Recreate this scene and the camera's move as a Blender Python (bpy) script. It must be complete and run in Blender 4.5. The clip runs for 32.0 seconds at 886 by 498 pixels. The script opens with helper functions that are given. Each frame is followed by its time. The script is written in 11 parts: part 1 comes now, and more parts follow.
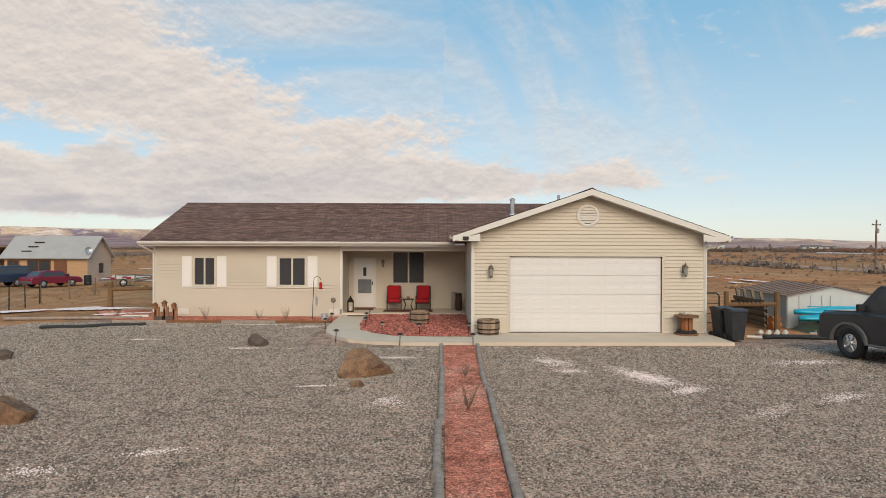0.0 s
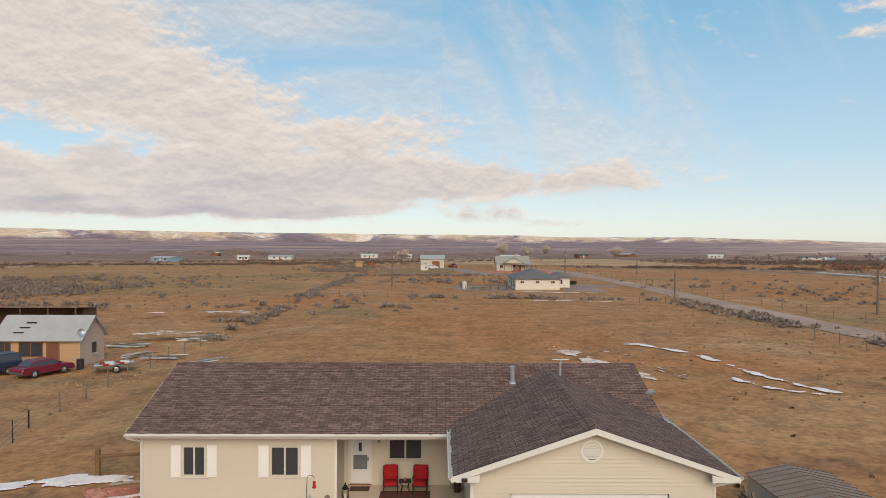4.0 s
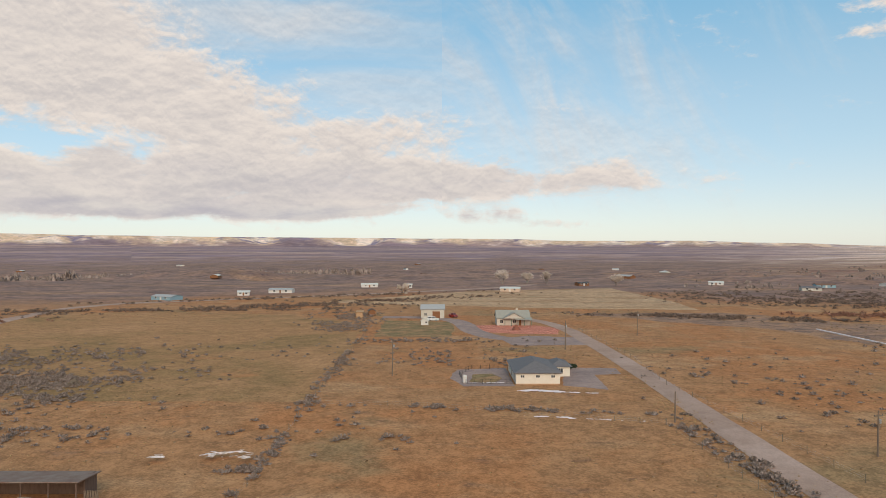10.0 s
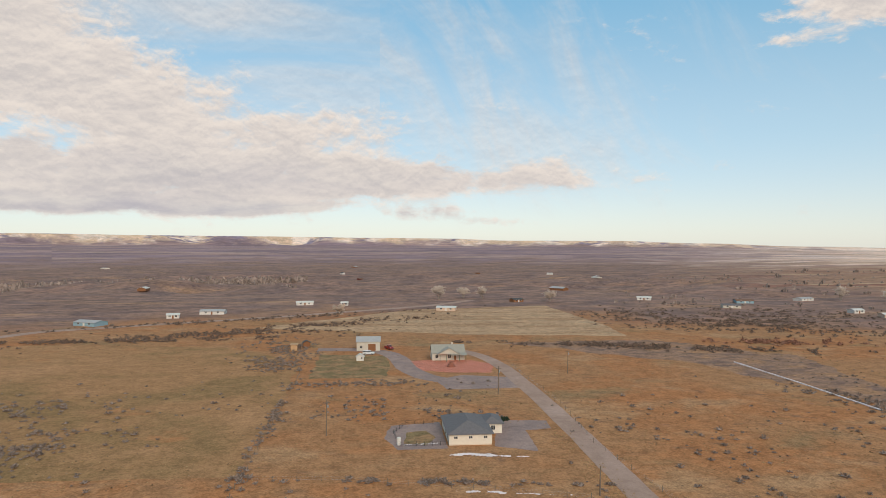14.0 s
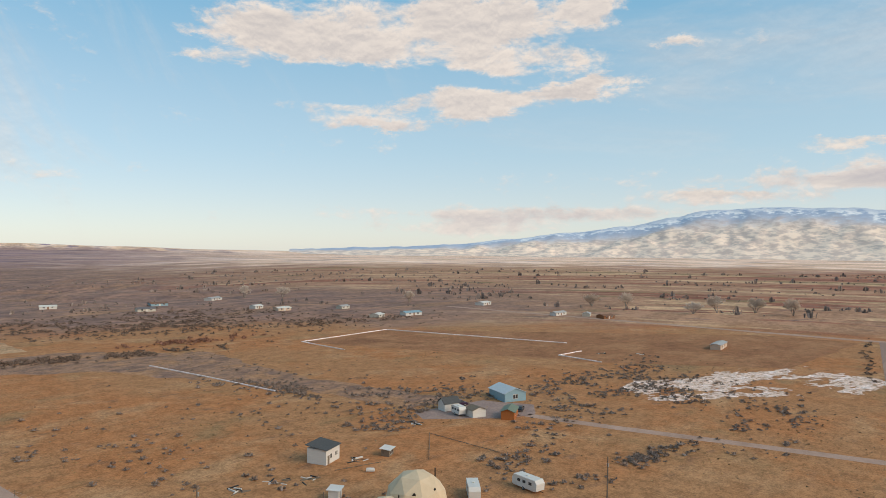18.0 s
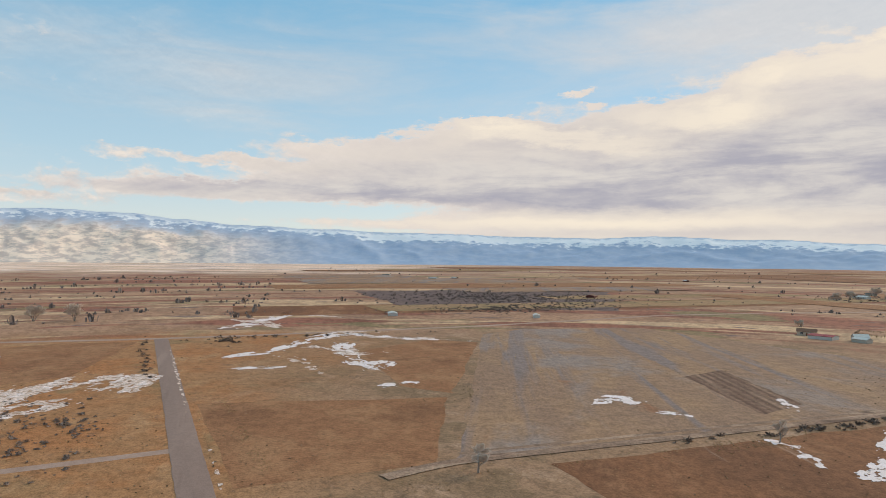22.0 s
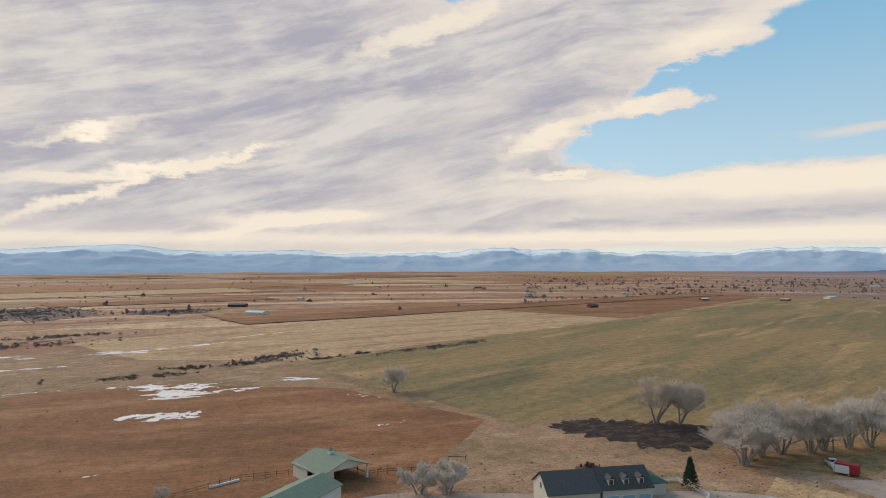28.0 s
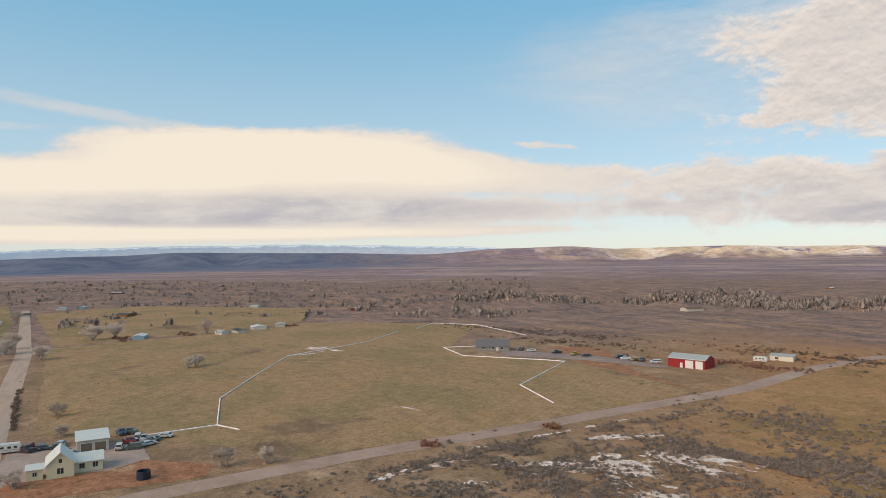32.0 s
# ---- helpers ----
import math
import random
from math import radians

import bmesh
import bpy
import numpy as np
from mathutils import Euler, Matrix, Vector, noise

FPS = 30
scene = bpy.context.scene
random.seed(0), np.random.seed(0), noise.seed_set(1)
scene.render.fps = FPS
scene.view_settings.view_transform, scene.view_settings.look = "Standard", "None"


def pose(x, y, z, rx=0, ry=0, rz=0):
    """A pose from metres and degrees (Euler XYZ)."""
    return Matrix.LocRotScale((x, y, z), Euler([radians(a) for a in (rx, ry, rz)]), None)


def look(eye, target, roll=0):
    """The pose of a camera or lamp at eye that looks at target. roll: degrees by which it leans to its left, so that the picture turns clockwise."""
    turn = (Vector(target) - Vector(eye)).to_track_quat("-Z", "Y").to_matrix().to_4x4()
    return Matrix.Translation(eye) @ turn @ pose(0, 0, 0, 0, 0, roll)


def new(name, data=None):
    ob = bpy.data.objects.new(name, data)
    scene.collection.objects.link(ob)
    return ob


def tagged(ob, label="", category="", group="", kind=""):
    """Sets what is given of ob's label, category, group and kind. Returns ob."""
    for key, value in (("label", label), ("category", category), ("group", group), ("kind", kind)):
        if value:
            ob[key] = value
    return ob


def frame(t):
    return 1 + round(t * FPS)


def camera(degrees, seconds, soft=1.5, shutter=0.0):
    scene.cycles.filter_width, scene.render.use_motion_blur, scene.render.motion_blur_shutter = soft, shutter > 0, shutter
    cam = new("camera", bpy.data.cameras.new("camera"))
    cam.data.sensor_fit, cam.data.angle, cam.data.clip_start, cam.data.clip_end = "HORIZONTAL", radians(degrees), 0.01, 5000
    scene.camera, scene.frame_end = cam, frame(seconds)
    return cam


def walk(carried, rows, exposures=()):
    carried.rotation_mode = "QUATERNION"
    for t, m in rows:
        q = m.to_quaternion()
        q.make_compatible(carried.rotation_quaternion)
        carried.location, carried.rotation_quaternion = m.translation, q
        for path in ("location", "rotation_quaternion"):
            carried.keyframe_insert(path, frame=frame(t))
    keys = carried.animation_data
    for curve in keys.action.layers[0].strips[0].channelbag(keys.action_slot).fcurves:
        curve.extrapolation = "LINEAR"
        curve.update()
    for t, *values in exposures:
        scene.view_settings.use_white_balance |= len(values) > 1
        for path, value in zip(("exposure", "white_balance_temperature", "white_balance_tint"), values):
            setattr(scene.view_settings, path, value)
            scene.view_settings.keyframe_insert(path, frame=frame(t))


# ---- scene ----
cam = camera(67.33, 32.0, 0.7)
PATH = [
    (0, pose(0.00, 0.00, 2.80, 89.59, -0.17, -0.00)),
    (0.5, pose(-0.00, 0.02, 3.44, 89.58, -0.18, -0.01)),
    (1, pose(0.00, 0.04, 4.05, 89.58, -0.18, -0.05)),
    (1.5, pose(0.00, 0.05, 4.80, 89.58, -0.17, -0.04)),
    (2, pose(0.00, 0.06, 5.68, 89.58, -0.17, -0.04)),
    (2.5, pose(0.00, 0.08, 6.58, 89.57, -0.17, -0.06)),
    (3, pose(0.01, 0.08, 7.57, 89.57, -0.16, -0.08)),
    (3.5, pose(0.01, 0.82, 8.68, 89.58, -0.15, -0.12)),
    (5.5, pose(0.01, 1.00, 14.65, 89.60, -0.14, -0.09)),
    (6, pose(0.01, 1.00, 16.11, 89.60, -0.11, -0.06)),
    (6.5, pose(0.03, 1.02, 17.65, 89.61, -0.08, -0.06)),
    (7, pose(0.05, 1.04, 19.26, 89.62, -0.06, -0.09)),
    (7.5, pose(0.06, 1.04, 20.89, 89.63, -0.05, -0.21)),
    (8, pose(0.06, 1.04, 22.62, 89.64, -0.03, -0.75)),
    (8.5, pose(0.06, 1.05, 24.46, 89.64, -0.00, -0.11)),
    (9, pose(0.06, 1.07, 26.50, 89.63, 0.02, -0.10)),
    (9.5, pose(0.06, 1.07, 28.64, 89.64, 0.03, -0.11)),
    (10, pose(0.05, 1.05, 30.81, 89.66, 0.02, -0.09)),
    (10.5, pose(0.05, 1.03, 33.03, 89.68, 0.01, -0.09)),
    (11, pose(0.04, 1.01, 35.31, 89.68, -0.01, -0.09)),
    (11.5, pose(0.04, 0.99, 37.62, 89.69, -0.03, -0.08)),
    (12, pose(0.05, 0.96, 39.95, 89.68, -0.04, -0.07)),
    (12.5, pose(0.06, 0.93, 42.21, 89.68, -0.04, -0.07)),
    (13, pose(0.07, 0.90, 44.40, 89.69, -0.05, -0.06)),
    (13.5, pose(0.08, 0.86, 45.71, 89.70, -0.06, -0.05)),
    (14, pose(0.68, -0.30, 45.78, 89.42, -0.18, -5.46)),
    (14.5, pose(0.81, -0.73, 45.73, 89.47, -0.30, -10.86)),
    (16.5, pose(0.79, -0.81, 45.79, 89.73, -0.54, -34.96)),
    (17, pose(0.70, -0.69, 45.75, 89.83, -0.55, -40.95)),
    (17.5, pose(0.61, -0.42, 45.78, 89.91, -0.51, -46.93)),
    (18, pose(0.56, -0.12, 45.95, 89.95, -0.45, -52.99)),
    (18.5, pose(1.48, 0.03, 46.23, 90.22, -0.48, -58.72)),
    (19, pose(1.83, 0.27, 46.38, 90.25, -0.52, -65.14)),
    (19.5, pose(1.99, 0.52, 46.47, 90.33, -0.51, -72.48)),
    (20, pose(2.44, 0.46, 46.57, 90.41, -0.57, -79.80)),
    (20.5, pose(2.61, 0.17, 46.65, 90.52, -0.52, -87.30)),
    (21, pose(2.46, 0.18, 46.72, 90.56, -0.55, -94.74)),
    (21.5, pose(2.45, 0.17, 46.83, 90.62, -0.54, -102.28)),
    (22, pose(2.52, 0.12, 47.00, 90.70, -0.54, -109.71)),
    (22.5, pose(2.43, 0.11, 47.16, 90.75, -0.47, -117.57)),
    (23, pose(2.36, -0.01, 47.25, 90.82, -0.49, -125.58)),
    (23.5, pose(2.40, -0.20, 47.33, 90.90, -0.45, -134.22)),
    (24, pose(2.52, -0.35, 47.39, 90.97, -0.33, -144.39)),
    (24.5, pose(2.54, -0.44, 47.45, 91.05, -0.20, -155.66)),
    (25, pose(2.58, -0.61, 47.52, 91.10, -0.19, -166.36)),
    (25.5, pose(2.63, -0.67, 47.59, 91.10, -0.00, -174.61)),
    (27.5, pose(2.68, -0.80, 47.90, 91.23, 0.06, -209.13)),
    (28, pose(2.62, -0.78, 48.02, 91.26, 0.21, -218.23)),
    (28.5, pose(2.59, -0.71, 48.14, 91.27, 0.28, -227.70)),
    (29, pose(2.66, -0.64, 48.30, 91.24, 0.24, -237.76)),
    (29.5, pose(2.77, -0.60, 48.51, 91.23, 0.34, -247.91)),
    (30, pose(2.86, -0.50, 48.66, 91.23, 0.54, -258.03)),
    (30.5, pose(2.80, -0.45, 48.81, 91.16, 0.55, -268.04)),
    (31, pose(2.73, -0.46, 49.07, 91.06, 0.72, -278.02)),
    (31.5, pose(2.69, -0.45, 49.27, 90.97, 0.73, -287.71)),
    (32, pose(2.62, -0.42, 49.42, 90.85, 0.77, -297.44)),
]
walk(cam, PATH, [(0, 0.0), (20, 0.0), (22.5, 0.0), (24, -0.14), (25.5, -0.22), (27, -0.1), (28.5, 0.0), (31, 0.0), (32, 0.0)])

# ---------- world, sun ----------
SUN_AZ, SUN_EL = 170.0, 30.0
world = bpy.data.worlds.new("sky")
scene.world = world
world.use_nodes = True


class NodeKit:
    """Small helper to chain shader nodes."""

    def __init__(self, tree):
        self.tree = tree
        tree.nodes.clear()

    def node(self, kind, **kw):
        n = self.tree.nodes.new(kind)
        for k, v in kw.items():
            if k == "operation":
                n.operation = v
            elif k == "blend_type":
                n.blend_type = v
            elif k == "data_type":
                n.data_type = v
        return n

    def put(self, socket, value):
        if isinstance(value, bpy.types.NodeSocket):
            self.tree.links.new(value, socket)
        else:
            socket.default_value = value

    def math(self, op, a, b=0.0, c=None, clamp=False):
        n = self.node("ShaderNodeMath", operation=op)
        n.use_clamp = clamp
        self.put(n.inputs[0], a)
        self.put(n.inputs[1], b)
        if c is not None:
            self.put(n.inputs[2], c)
        return n.outputs[0]

    def noise(self, vector, scale, detail=4.0, rough=0.55, distort=0.0):
        n = self.node("ShaderNodeTexNoise")
        self.put(n.inputs["Vector"], vector)
        n.inputs["Scale"].default_value = scale
        n.inputs["Detail"].default_value = detail
        n.inputs["Roughness"].default_value = rough
        n.inputs["Distortion"].default_value = distort
        return n.outputs["Fac"]

    def step(self, value, lo, hi, a=0.0, b=1.0):
        n = self.node("ShaderNodeMapRange")
        n.interpolation_type = "SMOOTHSTEP"
        self.put(n.inputs[0], value)
        for i, v in enumerate((lo, hi, a, b)):
            self.put(n.inputs[i + 1], v)
        return n.outputs[0]

    def mix(self, fac, a, b, blend="MIX"):
        n = self.node("ShaderNodeMixRGB", blend_type=blend)
        self.put(n.inputs[0], fac)
        for s, v in ((n.inputs[1], a), (n.inputs[2], b)):
            self.put(s, v if isinstance(v, bpy.types.NodeSocket) else (*v, 1.0))
        return n.outputs[0]

    def stretch(self, vector, sx, sy, sz):
        n = self.node("ShaderNodeMapping")
        self.put(n.inputs[0], vector)
        n.inputs["Scale"].default_value = (sx, sy, sz)
        return n.outputs[0]


def make_sky():
    k = NodeKit(world.node_tree)
    sky = k.node("ShaderNodeTexSky")
    sky.sky_type, sky.sun_disc = "NISHITA", False
    sky.sun_elevation, sky.sun_rotation = radians(SUN_EL), radians(SUN_AZ)
    sky.altitude, sky.air_density, sky.dust_density, sky.ozone_density = 1500, 1.0, 1.2, 1.6
    way = k.node("ShaderNodeTexCoord").outputs["Generated"]
    sep = k.node("ShaderNodeSeparateXYZ")
    k.put(sep.inputs[0], way)
    x, y, z = sep.outputs
    az = k.math("MULTIPLY", k.math("ARCTAN2", x, y), 57.29578)
    el = k.math("MULTIPLY", k.math("ARCSINE", z), 57.29578)
    az2 = k.math("ADD", az, k.math("MULTIPLY", k.math("LESS_THAN", az, 0.0), 360.0))

    def at(u, v, sx, sy, lift=0.0):
        c = k.node("ShaderNodeCombineXYZ")
        k.put(c.inputs[0], k.math("MULTIPLY", u, sx))
        k.put(c.inputs[1], k.math("MULTIPLY", k.math("ADD", v, lift), sy))
        return c.outputs[0]

    layer = k.math("MULTIPLY", k.step(az2, 80.0, 105.0), k.step(az2, 326.0, 304.0))
    bank = k.math("MULTIPLY", k.step(az2, 232.0, 252.0), k.step(az2, 322.0, 300.0))
    # ragged outlines: a broad and a fine shift of the sky's own coordinates
    east_of = k.math("ADD", az, k.math("MULTIPLY", k.math("SUBTRACT", k.noise(way, 9.0, 7.0, 0.66), 0.5), k.math("SUBTRACT", 9.0, k.math("MULTIPLY", bank, 5.0))))
    above = k.math("ADD", el, k.math("MULTIPLY", k.math("SUBTRACT", k.noise(at(az2, el, 0.16, 0.5), 1.0, 7.0, 0.66), 0.5), k.math("MULTIPLY", k.step(el, 1.0, 9.0, 0.8, 4.2), k.math("SUBTRACT", 1.0, k.math("MULTIPLY", bank, 0.72)))))

    def weight(a0, e0, ra, re, tilt):
        da = k.math("WRAP", k.math("SUBTRACT", east_of, a0), 180.0, -180.0)
        de = k.math("DIVIDE", k.math("SUBTRACT", k.math("SUBTRACT", above, e0), k.math("MULTIPLY", da, tilt)), re)
        da = k.math("DIVIDE", da, ra)
        d2 = k.math("ADD", k.math("MULTIPLY", da, da), k.math("MULTIPLY", de, de))
        return k.math("EXPONENT", k.math("MULTIPLY", k.math("POWER", d2, 1.5), -0.7))

    cover = grey = glow = veil = 0.0
    for a0, e0, ra, re, tilt, c, g, b in CLOUDS:
        w = weight(a0, e0, ra, re, tilt)
        cover = k.math("MULTIPLY_ADD", w, c, cover)
        if g:
            grey = k.math("MULTIPLY_ADD", w, g, grey)
        if b:
            glow = k.math("MULTIPLY_ADD", w, b, glow)
    for a0, e0, ra, re, tilt, c in VEIL:
        veil = k.math("MULTIPLY_ADD", weight(a0, e0, ra, re, tilt), c, veil)
    # heaped cloud
    bend = k.math("MULTIPLY", k.math("SUBTRACT", k.noise(at(az, el, 0.10, 0.17), 1.0, 4.0, 0.6), 0.5), 5.0)
    heap = k.math("ADD", az, bend)
    puff = k.noise(at(heap, el, 0.15, 0.27), 1.0, 9.0, 0.60, 0.15)
    puff_up = k.noise(at(heap, el, 0.15, 0.27, 0.5), 1.0, 9.0, 0.60, 0.15)
    small = k.noise(at(heap, el, 0.75, 1.2), 1.0, 6.0, 0.62)
    small_up = k.noise(at(heap, el, 0.75, 1.2, 0.22), 1.0, 6.0, 0.62)
    relief = k.math("ADD", k.math("SUBTRACT", puff, puff_up), k.math("MULTIPLY", k.math("SUBTRACT", small, small_up), 0.55))
    lumps = k.math("ADD", k.math("MULTIPLY", k.math("SUBTRACT", puff, 0.5), 2.4), k.math("MULTIPLY", k.math("SUBTRACT", small, 0.5), 1.1))
    # sheets that rise to the west
    tilt = k.math("MULTIPLY", k.math("MINIMUM", k.math("MAXIMUM", k.math("SUBTRACT", az2, 178.0), 0.0), 52.0), 0.23)
    flat = k.math("SUBTRACT", el, tilt)
    streak = k.noise(at(az2, flat, 0.06, 0.34), 1.0, 8.0, 0.60, 0.6)
    wisp = k.noise(at(az2, flat, 0.19, 0.95), 1.0, 7.0, 0.62, 0.4)
    sheets = k.math("ADD", k.math("MULTIPLY", k.math("SUBTRACT", streak, 0.5), 0.9), k.math("ADD", k.math("MULTIPLY", k.math("SUBTRACT", wisp, 0.5), 0.5), k.math("MULTIPLY", lumps, 0.42)))
    sheets = k.math("MULTIPLY", sheets, k.math("SUBTRACT", 1.0, k.math("MULTIPLY", bank, 0.5)))
    c = k.node("ShaderNodeMix")
    k.put(c.inputs[0], k.math("MULTIPLY", layer, 0.9))
    k.put(c.inputs[2], lumps)
    k.put(c.inputs[3], sheets)
    c = k.math("ADD", k.math("MINIMUM", cover, 1.25), c.outputs[0])
    high = k.step(el, 24.0, 45.0, 0.0, 0.42)
    c = k.math("ADD", c, high)
    mask = k.step(c, k.math("ADD", 0.24, k.math("MULTIPLY", layer, 0.10)), k.math("SUBTRACT", 0.98, k.math("MULTIPLY", layer, 0.18)))
    veil = k.step(k.math("ADD", veil, k.math("MULTIPLY", k.math("SUBTRACT", k.mix(k.step(az2, 35.0, 70.0), k.noise(at(k.math("ADD", az, k.math("MULTIPLY", el, 0.6)), el, 0.22, 0.10), 1.0, 8.0, 0.62, 0.6), k.noise(at(az2, el, 0.05, 0.26), 1.0, 8.0, 0.6, 0.6)), 0.5), k.step(az2, 35.0, 70.0, 1.7, 1.2))), 0.25, 1.3, 0.0, 0.72)
    soft = k.math("SUBTRACT", 1.0, k.math("MULTIPLY", layer, 0.8))
    lit = k.mix(k.step(c, 0.7, 1.5, 0.0, 0.75), (0.79, 0.715, 0.655), (0.675, 0.62, 0.585))
    lit = k.mix(k.step(k.math("MULTIPLY", relief, soft), -0.22, 0.20), k.mix(1.0, lit, (0.80, 0.815, 0.855), "MULTIPLY"), k.mix(1.0, lit, (1.13, 1.11, 1.08), "MULTIPLY"))
    shade = k.mix(k.step(k.math("ADD", k.math("ADD", k.math("MULTIPLY", streak, 0.5), k.math("MULTIPLY", wisp, 0.25)), k.math("MULTIPLY", puff, 0.25)), 0.40, 0.62), (0.425, 0.415, 0.475), (0.72, 0.675, 0.63))
    lit = k.mix(k.math("MULTIPLY", k.math("MINIMUM", k.math("MAXIMUM", grey, 0.0), 1.0), k.step(c, 0.5, 1.0)), lit, shade)
    lit = k.mix(k.math("MINIMUM", k.math("MULTIPLY", glow, k.step(k.math("ADD", c, k.math("SUBTRACT", wisp, 0.5)), 0.3, 1.1)), 1.0), lit, k.mix(k.math("MULTIPLY", k.step(glow, 1.0, 1.9), k.math("MULTIPLY", k.step(az2, 148.0, 160.0), k.step(az2, 198.0, 188.0))), (0.92, 0.815, 0.675), (1.2, 1.04, 0.86)))
    clear = k.node("ShaderNodeBackground")
    k.put(clear.inputs[0], k.mix(1.0, sky.outputs[0], (1.06, 1.14, 1.18), "MULTIPLY"))
    clear.inputs[1].default_value = 0.13
    cloud = k.node("ShaderNodeBackground")
    k.put(cloud.inputs[0], lit)
    cloud.inputs[1].default_value = 1.0
    far = k.node("ShaderNodeBackground")
    k.put(far.inputs[0], k.mix(k.step(el, -0.5, 9.0), (0.74, 0.715, 0.66), k.mix(k.step(el, 6.0, 24.0), (0.51, 0.675, 0.735), (0.205, 0.505, 0.715))))
    mixes = clear.outputs[0]
    for fac, top in ((0.72, far), (veil, cloud), (mask, cloud)):
        m = k.node("ShaderNodeMixShader")
        k.put(m.inputs[0], fac)
        k.put(m.inputs[1], mixes)
        k.put(m.inputs[2], top.outputs[0])
        mixes = m.outputs[0]
    out = k.node("ShaderNodeOutputWorld")
    k.put(out.inputs[0], mixes)


# cloud masses: azimuth (clockwise from +y), elevation, half widths, rise, cover, greyness, brightness
NORTH_BANK = [(-28.2, 12.8, 10.1, 5.68, 0.0, 0.85, 0, 0), (-32.2, 16.5, 7.7, 2.26, 0.0, 0.5, 0, 0), (-18.8, 10.0, 8.7, 3.78, -0.3, 0.95, 0, 0), (-4.5, 8.9, 7.2, 2.36, 0.0, 0.85, 0, 0), (-18.0, 4.8, 20.5, 2.06, 0.0, 1.1, 0.25, 0), (1.8, 5.5, 17.8, 1.35, 0.0, 0.98, 0.1, 0), (-24.3, 2.8, 13.2, 0.71, 0.0, 0.75, 0.55, 0), (-10.7, 2.6, 7.0, 0.47, 0.06, 0.6, 0.6, 0), (3.3, 2.5, 3.0, 0.68, 0.0, 0.62, 0.7, 0), (10.5, 1.8, 5.2, 0.38, 0.0, 0.5, 0.1, 0), (-30.6, 7.9, 3.9, 1.64, 0.0, -0.7, 0, 0)]
NORTH_WEST_PUFFS = [(-34.0, 11.8, 3.3, 1.56, 0.0, 0.8, 0, 0), (-31.1, 8.9, 3.6, 0.89, 0.0, 0.62, 0, 0), (-29.5, 15.2, 3.1, 2.3, 0.0, 0.62, 0, 0), (-37.1, 10.6, 3.2, 0.55, 0.0, 0.5, 0, 0), (-41.2, 8.6, 2.1, 0.44, 0.0, 0.35, 0, 0)]
EAST_PUFFS = [(37.9, 17.2, 4.9, 1.8, 0.0, 0.95, 0, 0), (48.3, 18.4, 9.6, 2.62, 0.0, 0.9, 0, 0), (57.0, 18.8, 5.3, 1.74, 0.0, 0.9, 0, 0), (65.6, 19.3, 2.4, 1.27, 0.0, 0.9, 0, 0), (60.9, 15.8, 7.5, 1.07, 0.0, 0.85, 0, 0), (53.7, 12.2, 11.6, 0.93, 0.06, 0.95, 0.1, 0), (65.6, 13.6, 4.2, 0.62, 0.1, 0.8, 0, 0), (48.8, 10.3, 5.3, 0.56, 0.0, 0.85, 0.2, 0), (32.2, 17.1, 2.1, 0.5, 0.0, 0.5, 0, 0), (33.9, 15.1, 2.6, 0.47, 0.0, 0.5, 0, 0), (71.9, 16.4, 1.8, 0.55, 0.0, 0.7, 0, 0), (44.9, 16.3, 5.7, 1.06, 0.0, 0.55, 0, 0)]
EAST_LOW = [(61.0, 3.0, 13.2, 0.68, 0.0, 1.0, 0.35, 0), (56.2, 1.8, 8.2, 0.63, 0.0, 0.8, 0.4, 0), (76.6, 4.1, 5.3, 0.4, 0.0, 0.95, 0, 0)]
SOUTH_EAST = [(90.5, 7.8, 11.1, 0.51, -0.03, 0.8, 0, 0.2), (105.4, 9.1, 9.6, 0.95, 0.0, 0.85, 0, 0.15), (111.7, 10.4, 4.3, 0.75, 0.0, 0.85, 0, 0.3), (121.7, 9.6, 8.7, 1.34, 0.0, 1.0, 0.1, 0.1), (130.6, 10.4, 6.4, 1.42, 0.22, 1.0, 0.15, 0.3), (134.8, 13.4, 2.4, 1.17, 0.5, 0.9, 0, 0.4), (121.6, 13.8, 1.3, 0.35, 0.3, 0.6, 0, 0.2), (122.6, 12.8, 0.8, 0.3, 0.2, 0.5, 0, 0.2), (93.3, 5.4, 16.6, 0.76, 0.0, 0.85, 0.6, 0), (115.0, 6.3, 21.3, 1.69, 0.0, 1.0, 0.55, 0), (125.1, 5.8, 7.4, 0.8, 0.05, 0.3, 0.9, 0)]
SOUTH_EAST_LOW = [(127.1, 4.1, 12.0, 0.62, 0.0, 0.9, 0.45, 0), (75.8, 4.5, 4.7, 0.3, 0.0, 0.6, 0, 0.2), (115.0, 2.8, 23.0, 0.43, 0.0, 0.62, 0, 0.5)]
SOUTH_BAND = [(113.3, 11.4, 4.0, 0.45, -0.1, 0.85, 0, 0.5), (119.5, 10.2, 7.2, 0.64, -0.1, 0.9, 0, 0.6), (129.8, 11.6, 6.0, 1.0, 0.0, 1.0, 0, 0.6), (145.1, 14.4, 13.0, 1.29, 0.0, 1.0, 0, 0.8), (163.0, 11.3, 8.3, 1.34, -0.2, 1.1, 0, 0.9), (145.1, 7.8, 34.9, 4.55, 0.0, 1.2, 0.6, 0), (125.4, 5.7, 9.5, 0.92, 0.0, 0.2, 0.95, 0), (173.9, 5.7, 6.3, 2.95, 0.0, 0.3, 0.95, 0), (126.3, 3.3, 18.0, 0.69, 0.0, 0.9, 0, 0.6), (154.8, 2.7, 13.9, 0.67, 0.0, 0.8, 0.35, 0.15)]
